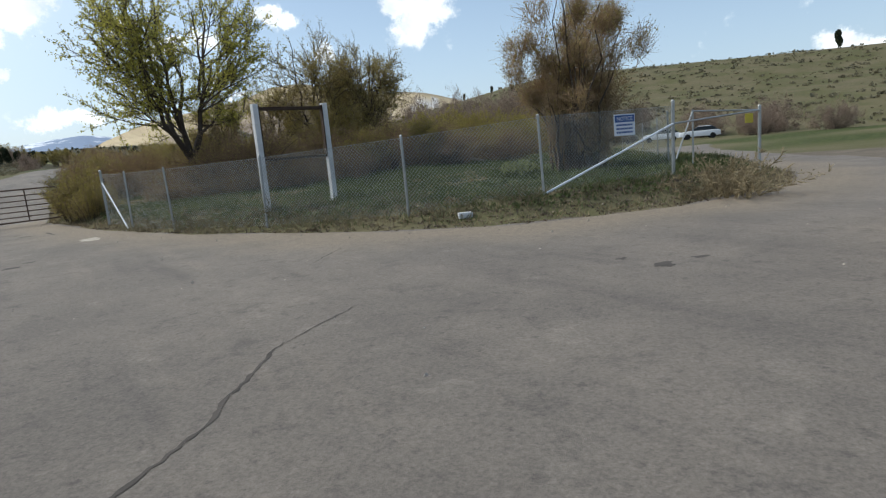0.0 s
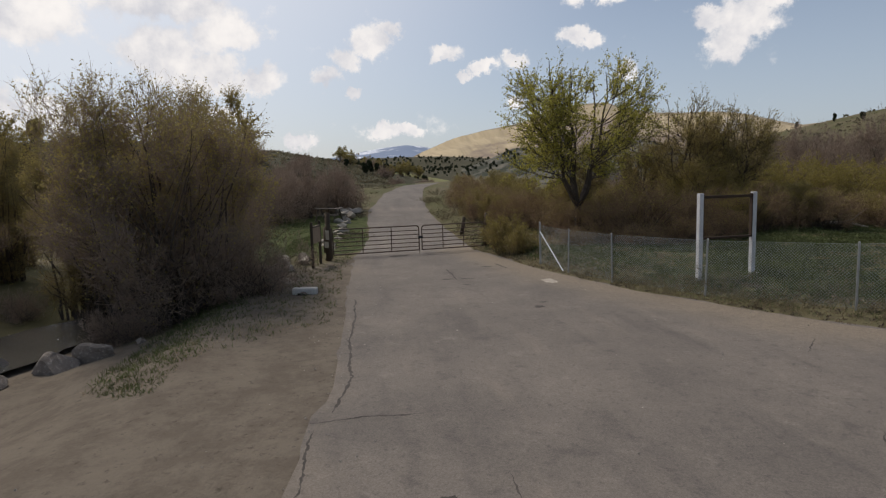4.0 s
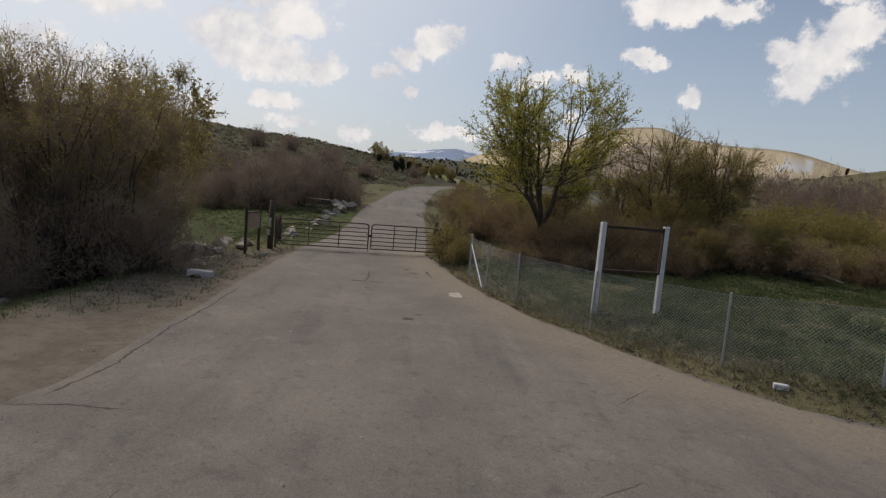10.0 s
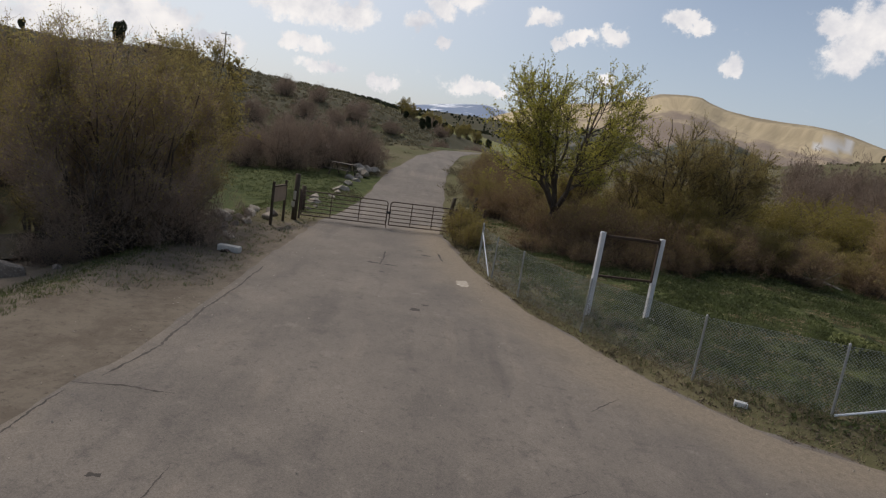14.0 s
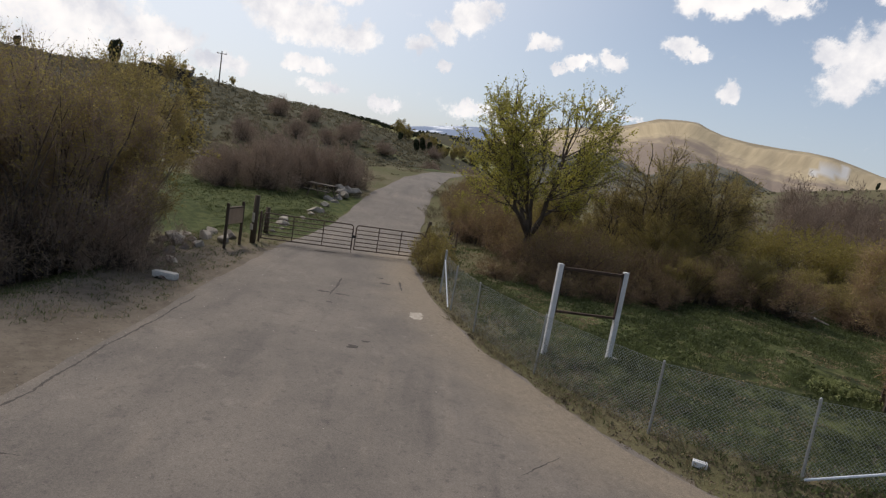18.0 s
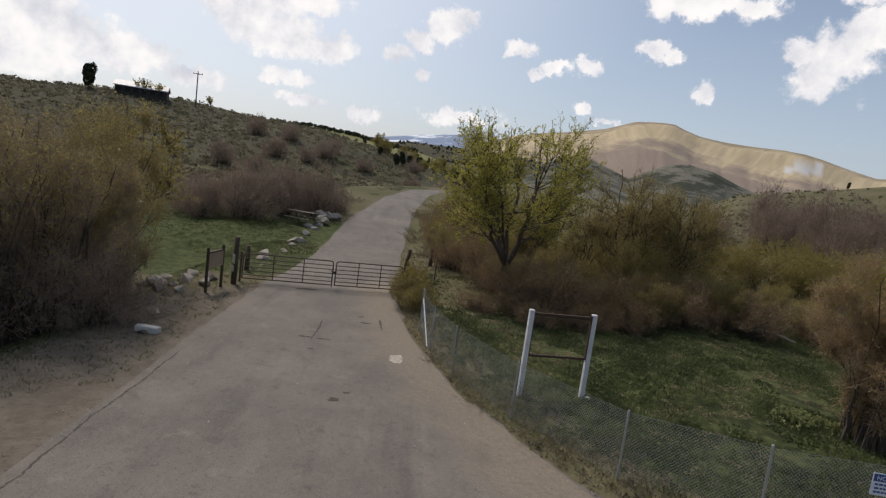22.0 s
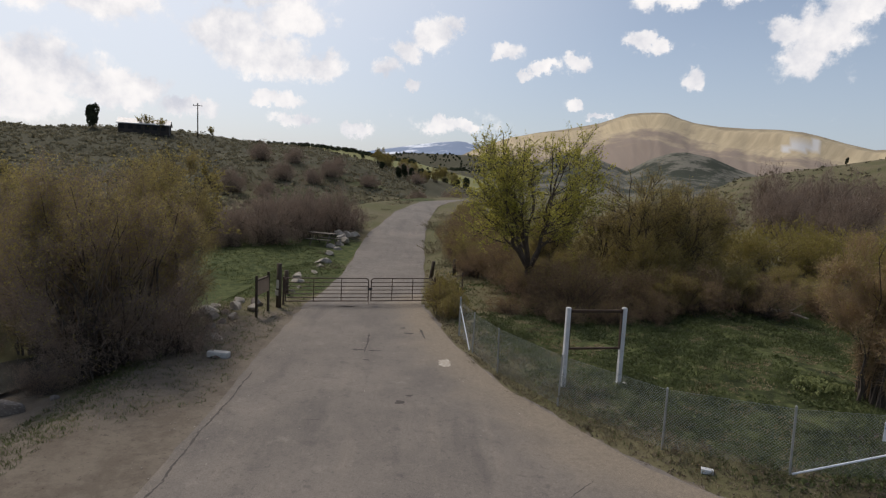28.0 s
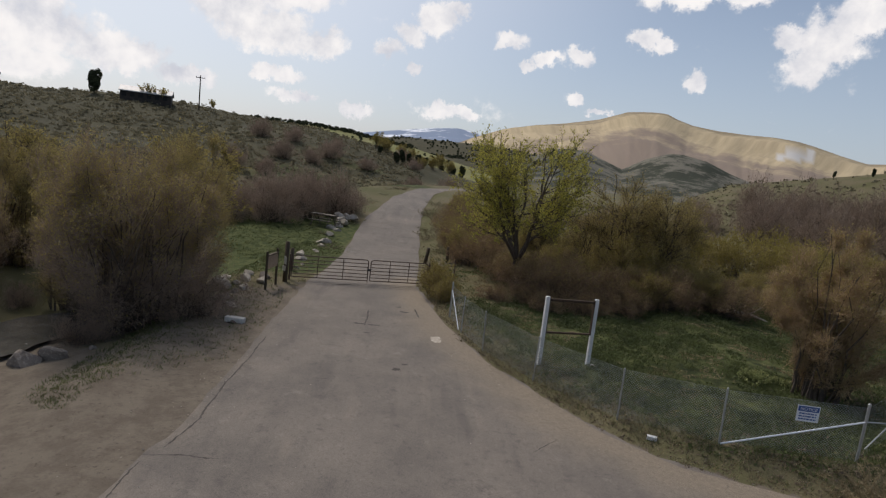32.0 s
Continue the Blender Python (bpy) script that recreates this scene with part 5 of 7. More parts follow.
def build_sage():
    """Sagebrush over both hillsides."""
    rng = np.random.RandomState(9)
    n = 22000
    side = rng.uniform(size=n) < 0.5
    az = np.where(side, rng.uniform(46, 112, n), rng.uniform(-62, 20, n))
    r = 58 + 125 * rng.uniform(size=n) ** 0.8
    px, py = CENTRE[0] - r * np.sin(np.radians(az)), CENTRE[1] + r * np.cos(np.radians(az))
    h, who = land_parts(px, py)[:2]
    ok = (who >= 0) & (waves(px, py, 0.11, 31) > -0.8 + 0.7 * rng.normal(size=n)) & (side | (rng.uniform(size=n) < 0.4))
    px, py, h = px[ok], py[ok], h[ok]
    per = 9
    size = np.repeat(rng.uniform(0.25, 0.80, len(px)) ** 1.4, per)
    c = np.repeat(np.stack([px, py, h], 1), per, 0)
    off = rng.normal(size=(len(c), 3)) * (1, 1, 0.55)
    off[:, 2] = np.abs(off[:, 2])
    p = c + off * size[:, None] * 0.55
    v, f = flakes(p, size * 0.75, rng, 1.3)
    tagged(new("sagebrush", mesh_of("sagebrush", v, f, SAGE)), "grey-green sagebrush clumps scattered over the hillsides", "shrubs", kind="stuff")


def build_grass():
    rng = np.random.RandomState(15)

    def tufts(px, py, per, high, width, mat, name, label, lean=0.5):
        h = land_parts(px, py)[0]
        n = len(px) * per
        c = np.repeat(np.stack([px, py, h - 0.02], 1), per, 0) + np.concatenate([rng.normal(size=(n, 2)) * 0.06, np.zeros((n, 1))], 1)
        w = rng.normal(size=(n, 3)) * lean + np.array([0, 0, 1.0])
        w /= np.linalg.norm(w, axis=1, keepdims=True)
        w[:, 2] = np.abs(w[:, 2])
        ln = np.repeat(rng.uniform(0.5, 1.3, len(px)), per) * rng.uniform(0.5, 1.1, n) * high
        v, f = strands(c, w, ln, np.full(n, width), rng.normal(size=(n, 3)) * 0.25 * high, rng)
        tagged(new(name, mesh_of(name, v, f, mat)), label, "grass", kind="stuff")

    x, y = rng.uniform(-20, 9, 44000), rng.uniform(11, 42, 44000)
    fld, d = inside(x, y, FIELD), line_distance(x, y, FIELD_EDGE)
    lush = fld & (d > 1.0) & (waves(x, y, 0.9, 41) > -0.5) & (x > -13.5 + 3.0 * rng.uniform(size=len(x)))
    tufts(x[lush][:14500], y[lush][:14500], 6, 0.22, 0.020, GRASS_GREEN, "field_grass", "short lush spring grass in the fenced field", 0.7)
    x, y = rng.uniform(-26, 7, 40000), rng.uniform(10, 30, 40000)
    fld, d = inside(x, y, FIELD), line_distance(x, y, FIELD_EDGE)
    edge = fld & (d > 0.08) & (d < 2.6) & (rng.uniform(size=len(x)) < 0.75 * np.exp(-d * 0.55))
    tufts(x[edge][:2600], y[edge][:2600], 7, 0.16, 0.014, GRASS_DRY, "verge_dry_grass", "dry straw and weeds along the road edge", 0.8)
    edge = fld & (d > 0.35) & (d < 3.0) & (rng.uniform(size=len(x)) < 0.5)
    tufts(x[edge][:2600], y[edge][:2600], 7, 0.17, 0.016, GRASS_GREEN, "verge_grass", "green grass along the fence", 0.7)
    x, y = rng.uniform(-32, -8, 40000), rng.uniform(-6, 24, 40000)
    lf, dl = inside(x, y, LOT_EDGE + [(-80, -60), (-160, 60)]), line_distance(x, y, LOT_EDGE)
    bank = lf & (dl > 2.9) & (dl < 4.6) & (x < -12) & (y > 0.5)
    near = lf & (x < -13) & (dl > 0.3) & (dl < 4)
    pick = bank | (near & (rng.uniform(size=len(x)) < 0.3))
    tufts(x[pick][:5200], y[pick][:5200], 7, 0.13, 0.016, GRASS_GREEN, "bank_grass", "patchy green grass on the stream bank", 0.7)
    pick = (bank | near) & (rng.uniform(size=len(x)) < 0.3)
    tufts(x[pick][:2600], y[pick][:2600], 6, 0.09, 0.013, GRASS_DRY, "bank_dry_grass", "dry straw on the stream bank", 0.8)
    x, y = rng.uniform(-56, -28, 9000), rng.uniform(16, 34, 9000)
    ok = line_distance(x, y, [(-46, 20), (-36, 20), (-29, 17)]) < 6
    tufts(x[ok][:3200], y[ok][:3200], 7, 0.14, 0.024, GRASS_LUSH, "meadow_grass", "bright green meadow grass beyond the gate", 0.6)
    # a straw-coloured bush at the fence corner
    ob = grown("dry_bush", shrub_pieces(81, 0.85, 0.95, 90, 900, 2200, 0, GRASS_DRY, GRASS_DRY, GRASS_DRY, base=0.5, lean=0.9, twig_width=0.016), "straw-coloured dry rabbitbrush at the fence corner", "shrub")
    settle(ob, 3.1, 13.5, 0, 1.15)
    weed = grown("weed_clump", shrub_pieces(82, 0.5, 0.75, 40, 420, 900, 0, GRASS_DRY, SAGE, SAGE, base=0.6, lean=0.8, twig_width=0.010), "grey-green weed clump at the foot of the fence", "plant", "weed clumps")
    settle(weed, -5.2, 12.7, 0)
    for x, y, s in [(-7.4, 13.3, 1.1), (-4.2, 12.5, 0.9), (-2.2, 12.3, 0.8), (-8.8, 14.0, 0.9), (-6.2, 13.6, 1.2), (-0.9, 12.6, 0.8), (-10.3, 14.6, 0.9), (0.6, 13.2, 0.7), (-3.4, 13.4, 0.9)]:
        plant(weed, x, y, x * 91 % 360, s)
    for k in range(22):
        t = k / 21
        x, y = -20.6 - 24.0 * t + 0.9 * math.sin(k * 2.3), 22.4 + 25.5 * t + 0.9 * math.cos(k * 3.1)
        if line_distance(np.array([x]), np.array([y]), FIELD_EDGE)[0] > 0.5 and inside(np.array([x]), np.array([y]), FIELD)[0]:
            plant(weed, x, y, k * 77 % 360, 0.9 + 0.5 * (k % 3))
    for k in range(26):
        t = k / 25
        x, y = -30.0 - 30.0 * t + 1.2 * math.sin(k * 1.7), 22.0 + 36.0 * t + 1.2 * math.cos(k * 2.9)
        off = line_distance(np.array([x]), np.array([y]), LOT_EDGE)[0]
        if off > 0.6 and inside(np.array([x]), np.array([y]), LOT_EDGE + [(-80, -60), (-160, 60)])[0]:
            plant(weed, x, y, k * 71 % 360, 0.9 + 0.45 * (k % 3), 0.8)
    bright = grown("weed_clump", shrub_pieces(83, 0.6, 0.7, 30, 300, 900, 900, GRASS_GREEN, GRASS_GREEN, LEAF_PALE, 0.07, base=0.5, lean=0.8), "pale green leafy weed in the field", "plant", "leafy weeds")
    settle(bright, -1.3, 19.4, 0, 0.9)
    plant(bright, -0.6, 20.2, 50, 0.6)
    # low broad-leaved weeds and matted dry stalks in the grass
    x, y = rng.uniform(-20, 7, 46000), rng.uniform(11, 38, 46000)
    fld, d = inside(x, y, FIELD), line_distance(x, y, FIELD_EDGE)
    patch = waves(x, y, 1.1, 51) + 0.6 * waves(x, y, 3.0, 52)

    def low_leaves(keep, most, mat, name, label, big):
        px, py = x[keep][:most], y[keep][:most]
        h = land_parts(px, py)[0]
        size = np.repeat(rng.uniform(0.4, 1.0, len(px)) * big, 10)
        c = np.repeat(np.stack([px, py, h], 1), 10, 0) + rng.normal(size=(len(px) * 10, 3)) * (1.4, 1.4, 0.5) * size[:, None]
        c[:, 2] = np.maximum(c[:, 2], np.repeat(h, 10) + 0.01)
        v, f = flakes(c, size * 0.8, rng, 1.5)
        tagged(new(name, mesh_of(name, v, f, mat)), label, "weeds", kind="stuff")

    low_leaves(fld & (d > 0.8) & (patch > 0.05), 9000, GRASS_GREEN, "field_weeds", "dark green broad-leaved weeds in the fenced field", 0.11)
    low_leaves(fld & (d > 0.3) & (patch < -0.55), 2600, GRASS_DRY, "matted_stalks", "matted pale dry stalks among the grass", 0.07)
    low_leaves(fld & (d > 0.05) & (d < 1.5), 3600, LEAF_LITTER, "leaf_litter", "brown fallen leaves along the fence foot", 0.045)
    x, y = rng.normal(size=700) * 0.16 - 6.15, rng.normal(size=700) * 0.16 - 1.35
    x, y = x + 1.4 * rng.uniform(-0.3, 0.3, 700), y - 1.6 * rng.uniform(-0.3, 0.3, 700)
    low_leaves(np.ones(700, bool), 260, LEAF_LITTER, "swept_litter", "dark leaves and grit swept against the asphalt edge", 0.03)
    x, y = rng.uniform(-20, 7, 46000), rng.uniform(11, 38, 46000)
    fld, d = inside(x, y, FIELD), line_distance(x, y, FIELD_EDGE)
    low_leaves(fld & (d > 1.0) & (d < 4.5) & (x > -3.5) & (waves(x, y, 0.8, 53) > 0.1), 900, LEAF_LITTER, "dead_weeds", "flattened mauve-brown dead weeds inside the fence", 0.08)


build_left_thicket()
build_right_thicket()
build_dark_thickets()
build_far_trees()
build_sage()
build_grass()


# ---------------------------------------------------------------- fence, gates, signs
FENCE_HIGH = 1.5
FENCE = [(-13.2, 16.5), (-11.4, 15.2), (-9.37, 14.09), (-6.35, 13.0), (-3.0, 12.31), (-0.4, 12.9), (2.4, 15.0)]


def post_mesh(high, r, mat, cap=True):
    bm = bmesh.new()
    rod(bm, (0, 0, -0.2), (0, 0, high), r, sides=10)
    if cap:
        rod(bm, (0, 0, high), (0, 0, high + r * 0.9), r * 1.15, r * 0.4, sides=10)
    me = bpy.data.meshes.new("post")
    bm.to_mesh(me)
    bm.free()
    me.materials.append(mat)
    return me


def chain_panel(a, b, high, pitch=0.075, sag=0.0):
    """Diamond wire between two feet, as slender flat wires that cross."""
    a, b = Vector(a), Vector(b)
    flat = Vector((b.x - a.x, b.y - a.y, 0))
    length = flat.length
    along = flat.normalized()
    out = Vector((-along.y, along.x, 0))
    verts, faces = [], []

    def wire(u0, z0, u1, z1, shift):
        p, q = [a + along * u + Vector((0, 0, z + (b.z - a.z) * u / length)) + out * shift for u, z in ((u0, z0), (u1, z1))]
        d = (q - p).normalized()
        n = d.cross(out) * 0.0029
        k = len(verts)
        verts.extend([p - n, p + n, q + n, q - n])
        faces.append((k, k + 1, k + 2, k + 3))

    low = 0.04
    n = int((length + high) / pitch)
    for i in range(n):
        u = i * pitch
        u0, z0 = (u, low) if u <= length else (length, low + u - length)
        u1, z1 = (u - (high - low), high) if u - (high - low) >= 0 else (0.0, low + u)
        if z0 < high:
            wire(u0, z0, u1, z1, 0.003)
            wire(length - u0, z0, length - u1, z1, -0.003)
    wire(0, high, length, high, 0.0)
    return verts, faces


def build_fence():
    fence = thing("chain_link_fence", 0, 0, 0, 0, "weathered chain-link fence with slim steel posts round the grass field", "fence")
    slim, stout = post_mesh(FENCE_HIGH + 0.04, 0.026, GALV), post_mesh(FENCE_HIGH + 0.1, 0.038, GALV)
    feet = []
    for i, (x, y) in enumerate(FENCE):
        z = ground_at(x, y)
        feet.append((x, y, z))
        ob = new("post", stout if i in (0, len(FENCE) - 1) else slim)
        ob.parent, ob.location = fence, (x, y, z)
        ob.rotation_euler = (radians((i * 37 % 5) - 2) * 0.6, radians((i * 23 % 5) - 2) * 0.6, 0)
    for a, b in zip(feet[:-1], feet[1:]):
        v, f = chain_panel(a, b, FENCE_HIGH)
        ob = new("wire_mesh", mesh_of("wire_mesh", v, f, WIRE))
        ob.parent = fence
    (x0, y0, z0), (x1, y1, z1) = feet[0], feet[1]
    part("brace", rod(bmesh.new(), (x0, y0, z0 + 1.25), (x0 + (x1 - x0) * 0.85, y0 + (y1 - y0) * 0.85 - 0.05, z1 + 0.03), 0.022), SIGN_WHITE, fence, "pale slanting brace pipe")
    (x0, y0, z0), (x1, y1, z1) = feet[-2], feet[-1]
    part("brace", rod(bmesh.new(), (x0 + 0.05, y0 - 0.03, z0 + 0.04), (x1, y1 - 0.05, z1 + 1.12), 0.024), SIGN_WHITE, fence, "pale slanting brace pipe")
    # side run towards the back of the field
    side = [(2.4, 15.0), (3.3, 20.5), (3.9, 26.0), (4.2, 32.0), (3.9, 38.0)]
    run = thing("chain_link_fence", 0, 0, 0, 0, "chain-link fence running back beside the side road", "fence")
    feet = [(x, y, ground_at(x, y)) for x, y in side]
    for x, y, z in feet[1:]:
        ob = new("post", slim)
        ob.parent, ob.location = run, (x, y, z)
    for a, b in zip(feet[:-1], feet[1:]):
        v, f = chain_panel(a, b, FENCE_HIGH, 0.11)
        ob = new("wire_mesh", mesh_of("wire_mesh", v, f, WIRE))
        ob.parent = run
    # short swung-back gate leaf at the corner
    leaf = thing("fence_gate", 2.4, 15.0, ground_at(2.4, 15.0), 0, "light steel tube gate leaf standing open at the fence corner", "gate")
    ex, ey = 2.35, 1.9
    ob = new("post", stout)
    ob.parent, ob.location = leaf, (ex, ey, ground_at(2.4 + ex, 15 + ey) - leaf.location.z)
    part("rail", rod(bmesh.new(), (0, 0, 1.12), (ex, ey, 1.28), 0.02), GALV, leaf)
    part("rail", rod(bmesh.new(), (0.7, 1.3, 1.38), (ex, ey, 1.28), 0.02), GALV, leaf)
    part("rail", rod(bmesh.new(), (0.1, 0.2, 0.35), (0.7, 1.3, 1.38), 0.018), GALV, leaf)
    part("upright", rod(bmesh.new(), (0.7, 1.3, -0.1), (0.7, 1.3, 1.42), 0.022), GALV, leaf)
    tag = thing("warning_tag", 2.4 + ex - 0.3, 15 + ey - 0.22, ground_at(2.4 + ex, 15 + ey) + 1.32, 39, "small yellow warning tag hung near the gate post", "sign")
    bm = bmesh.new()
    box(bm, -0.15, -0.004, -0.1, 0.15, 0.004, 0.12, 0.003)
    part("plate", bm, SIGN_YELLOW, tag)
    bm = bmesh.new()
    rod(bm, (0.0, 0, 0.1), (0.32, 0.03, 0.16), 0.004)
    part("tie_wire", bm, WIRE, tag)
    # the notice on the wire
    cx, cy = 1.25, 14.0
    note = thing("notice_sign", cx, cy, ground_at(cx, cy) + 0.95, 37, "white notice sign with a blue heading wired to the fence", "sign")
    box_bm = bmesh.new()
    box(box_bm, -0.28, -0.052, 0, 0.28, -0.045, 0.43, 0.003)
    part("plate", box_bm, SIGN_WHITE, note)
    head = bmesh.new()
    box(head, -0.26, -0.056, 0.27, 0.26, -0.0525, 0.41)
    part("heading", head, SIGN_BLUE, note, "blue heading band")
    rng = random.Random(3)
    word = bpy.data.curves.new("heading_word", "FONT")
    word.body, word.size, word.align_x, word.extrude = "NOTICE", 0.115, "CENTER", 0.0008
    word.materials.append(SIGN_WHITE)
    ob = new("writing", word)
    ob.parent = note
    ob.matrix_basis = pose(0, -0.0575, 0.30, 90, 0, 0)
    part("writing", bars(-0.22, 0.22, 0.03, 0.25, -0.0525, 3, rng), SIGN_BLUE, note)["kind"] = "stuff"
    part("tie_wire", rod(bmesh.new(), (-0.25, -0.05, 0.4), (-0.25, 0.0, 0.42), 0.004), WIRE, note)
    part("tie_wire", rod(bmesh.new(), (0.25, -0.05, 0.4), (0.25, 0.0, 0.42), 0.004), WIRE, note)


def build_sign_frame():
    """Two white posts that once carried a board, with brown rails between."""
    ax, ay, bx, by = -6.76, 13.93, -5.68, 15.42
    z = ground_at((ax + bx) / 2, (ay + by) / 2)
    length = math.hypot(bx - ax, by - ay)
    ob = thing("sign_frame", ax, ay, z, math.degrees(math.atan2(by - ay, bx - ax)), "empty sign frame of two white posts and dark brown rails", "sign frame")
    for k, x in enumerate((0, length)):
        bm = bmesh.new()
        box(bm, x - 0.065, -0.065, -0.3, x + 0.065, 0.065, 2.42, 0.012)
        part("post", bm, WHITE_PAINT, ob)
        bm = bmesh.new()
        edge = x + 0.067 if k == 0 else x - 0.067 - 0.03
        box(bm, edge, -0.05, 1.12, edge + 0.03, 0.05, 2.38, 0.004)
        part("batten", bm, BROWN_WOOD, ob, "dark brown batten")
    for z0, z1 in ((2.27, 2.35), (1.12, 1.18)):
        bm = bmesh.new()
        box(bm, 0.067, -0.04, z0, length - 0.067, 0.04, z1, 0.006)
        part("rail", bm, BROWN_WOOD, ob, "dark brown rail")
    bm = bmesh.new()
    bmesh.ops.create_icosphere(bm, subdivisions=2, radius=0.2, matrix=Matrix.Translation((length + 0.1, 0.0, 0.0)) @ Matrix.Diagonal((1, 1, 0.35, 1)))
    part("footing", bm, CONCRETE, ob, "pale concrete footing")


def pipe_leaf(name, length, label):
    """A farm gate of bent pipe: outer frame with rounded top corners, inner rails and uprights. Hinge at the origin, along +x."""
    ob = thing(name, 0, 0, 0, 0, label, "gate", "pair of pipe gates")
    lo, hi, r, c = 0.16, 1.30, 0.027, 0.14
    pts = [(0, lo), (0, hi - c)] + [(c - c * math.cos(a), hi - c + c * math.sin(a)) for a in (0.4, 0.8, 1.2)] + [(c, hi), (length - c, hi)]
    pts += [(length - c + c * math.sin(a), hi - c + c * math.cos(a)) for a in (0.4, 0.8, 1.2)] + [(length, hi - c), (length, lo), (0, lo)]
    bm = bmesh.new()
    for (x0, z0), (x1, z1) in zip(pts[:-1], pts[1:]):
        rod(bm, (x0, 0, z0), (x1, 0, z1), r, sides=8)
    part("frame", bm, RUST, ob)
    for k in range(1, 6):
        z = lo + (hi - lo) * k / 6 - 0.02
        part("rail", rod(bmesh.new(), (0, 0, z), (length, 0, z), 0.020, sides=8), RUST, ob)
    for k in (1, 2):
        x = length * k / 3
        part("upright", rod(bmesh.new(), (x, -0.03, lo), (x, -0.03, hi), 0.022, sides=8), RUST, ob)
    return ob


def build_gates():
    lx, ly, mx, my, rx, ry = -22.3, 14.1, -20.05, 17.5, -18.35, 20.3
    z = 0.02
    for name, (x0, y0), (x1, y1), label in (("pipe_gate", (lx, ly), (mx, my), "long rusty brown pipe gate leaf closed across the road"), ("pipe_gate", (rx, ry), (mx, my), "shorter rusty brown pipe gate leaf closed across the road")):
        length = math.hypot(x1 - x0, y1 - y0) - 0.07
        g = pipe_leaf(name, length, label)
        g.matrix_world = pose(x0, y0, z, 0, 0, math.degrees(math.atan2(y1 - y0, x1 - x0)))
        part("hinge_post", rod(bmesh.new(), (-0.09, 0, -0.2), (-0.09, 0, 1.36), 0.05, sides=10), RUST, g)
    lock = thing("gate_latch", mx, my, 0.78, 55, "chain and padlock box joining the two gate leaves", "latch")
    bm = bmesh.new()
    box(bm, -0.10, -0.05, -0.06, 0.10, 0.05, 0.06, 0.01)
    part("lock_box", bm, DARK_TRIM, lock)
    part("drop_bar", rod(bmesh.new(), (-0.05, 0.02, -0.77), (-0.05, 0.02, 0.3), 0.014), RUST, lock)
    part("chain", rod(bmesh.new(), (-0.16, 0.03, 0.05), (0.16, 0.03, 0.04), 0.016), RUST, lock)
    # short side rails that run on into the willows
    wing = thing("side_rail", rx, ry, 0.02, math.degrees(math.atan2(2.0, 0.1)), "rusty pipe side rail beyond the gate hinge", "rail")
    for k in range(6):
        part("rail", rod(bmesh.new(), (-0.2, 0, 0.2 + k * 0.2), (2.2, 0, 0.3 + k * 0.2), 0.02, sides=8), RUST, wing)
    part("upright", rod(bmesh.new(), (2.2, 0, -0.2), (2.2, 0, 1.45), 0.035, sides=8), RUST, wing)
    # wooden posts
    post = thing("wooden_post", -22.0, 13.55, ground_at(-22.0, 13.55), 0, "thick dark weathered wooden post with pinned notices", "post")
    bm = bmesh.new()
    rod(bm, (0, 0, -0.3), (0.02, 0, 2.1), 0.125, 0.115, sides=12)
    part("shaft", bm, POST_WOOD, post, smooth=True)
    bm = bmesh.new()
    box(bm, 0.03, -0.155, 0.95, 0.24, -0.145, 1.35, 0.002)
    part("notice", bm, PAPER, post, "faded paper notice")
    bm = bmesh.new()
    box(bm, -0.06, -0.16, 0.6, 0.2, -0.15, 0.86, 0.002)
    part("notice", bm, PAPER, post, "faded paper notice")
    for x, y, h, lean in ((-22.1, 26.2, 1.05, 0), (-23.6, 25.6, 1.1, 14), (-24.4, 15.5, 1.25, 0)):
        p = thing("wooden_post", x, y, ground_at(x, y), 0, "short dark wooden post beside the road", "post", "roadside posts")
        bm = bmesh.new()
        rod(bm, (0, 0, -0.3), (math.sin(radians(lean)) * h, 0, h), 0.12, 0.11, sides=10)
        part("shaft", bm, POST_WOOD, p, smooth=True)
    # notice board
    ax, ay, bx, by = -20.9, 11.75, -21.6, 12.75
    length = math.hypot(bx - ax, by - ay)
    board = thing("notice_board", ax, ay, ground_at(ax, ay), math.degrees(math.atan2(by - ay, bx - ax)), "small brown wooden notice board on two posts", "notice board")
    for x in (0, length):
        part("post", rod(bmesh.new(), (x, 0, -0.3), (x, 0, 1.85), 0.06, sides=10), POST_WOOD, board)
    bm = bmesh.new()
    box(bm, 0.05, -0.05, 0.98, length - 0.05, 0.05, 1.62, 0.012)
    part("panel", bm, BOARD_WOOD, board, "weathered brown panel")
    bm = bmesh.new()
    box(bm, 0.02, -0.07, 1.62, length - 0.02, 0.07, 1.68, 0.008)
    part("top_rail", bm, POST_WOOD, board)


# ---------------------------------------------------------------- stones, stream, road marks
def stone_mesh(seed, mat, flat=0.7):
    rng = random.Random(seed)
    bm = bmesh.new()
    bmesh.ops.create_icosphere(bm, subdivisions=3, radius=1.0)
    cuts = [(Vector((rng.uniform(-1, 1), rng.uniform(-1, 1), rng.uniform(-0.6, 1))).normalized(), rng.uniform(0.36, 0.74)) for _ in range(10)]
    for v in bm.verts:
        for n, d in cuts:
            over = v.co.dot(n) - d
            if over > 0:
                v.co -= n * over * 0.97
        v.co *= 1 + 0.06 * noise.noise(v.co * 2.3 + Vector((seed, 0, 0))) + 0.03 * noise.noise(v.co * 6 + Vector((0, seed, 0)))
        v.co.z *= flat
    me = bpy.data.meshes.new("stone")
    bm.to_mesh(me)
    bm.free()
    me.materials.append(mat)
    return me


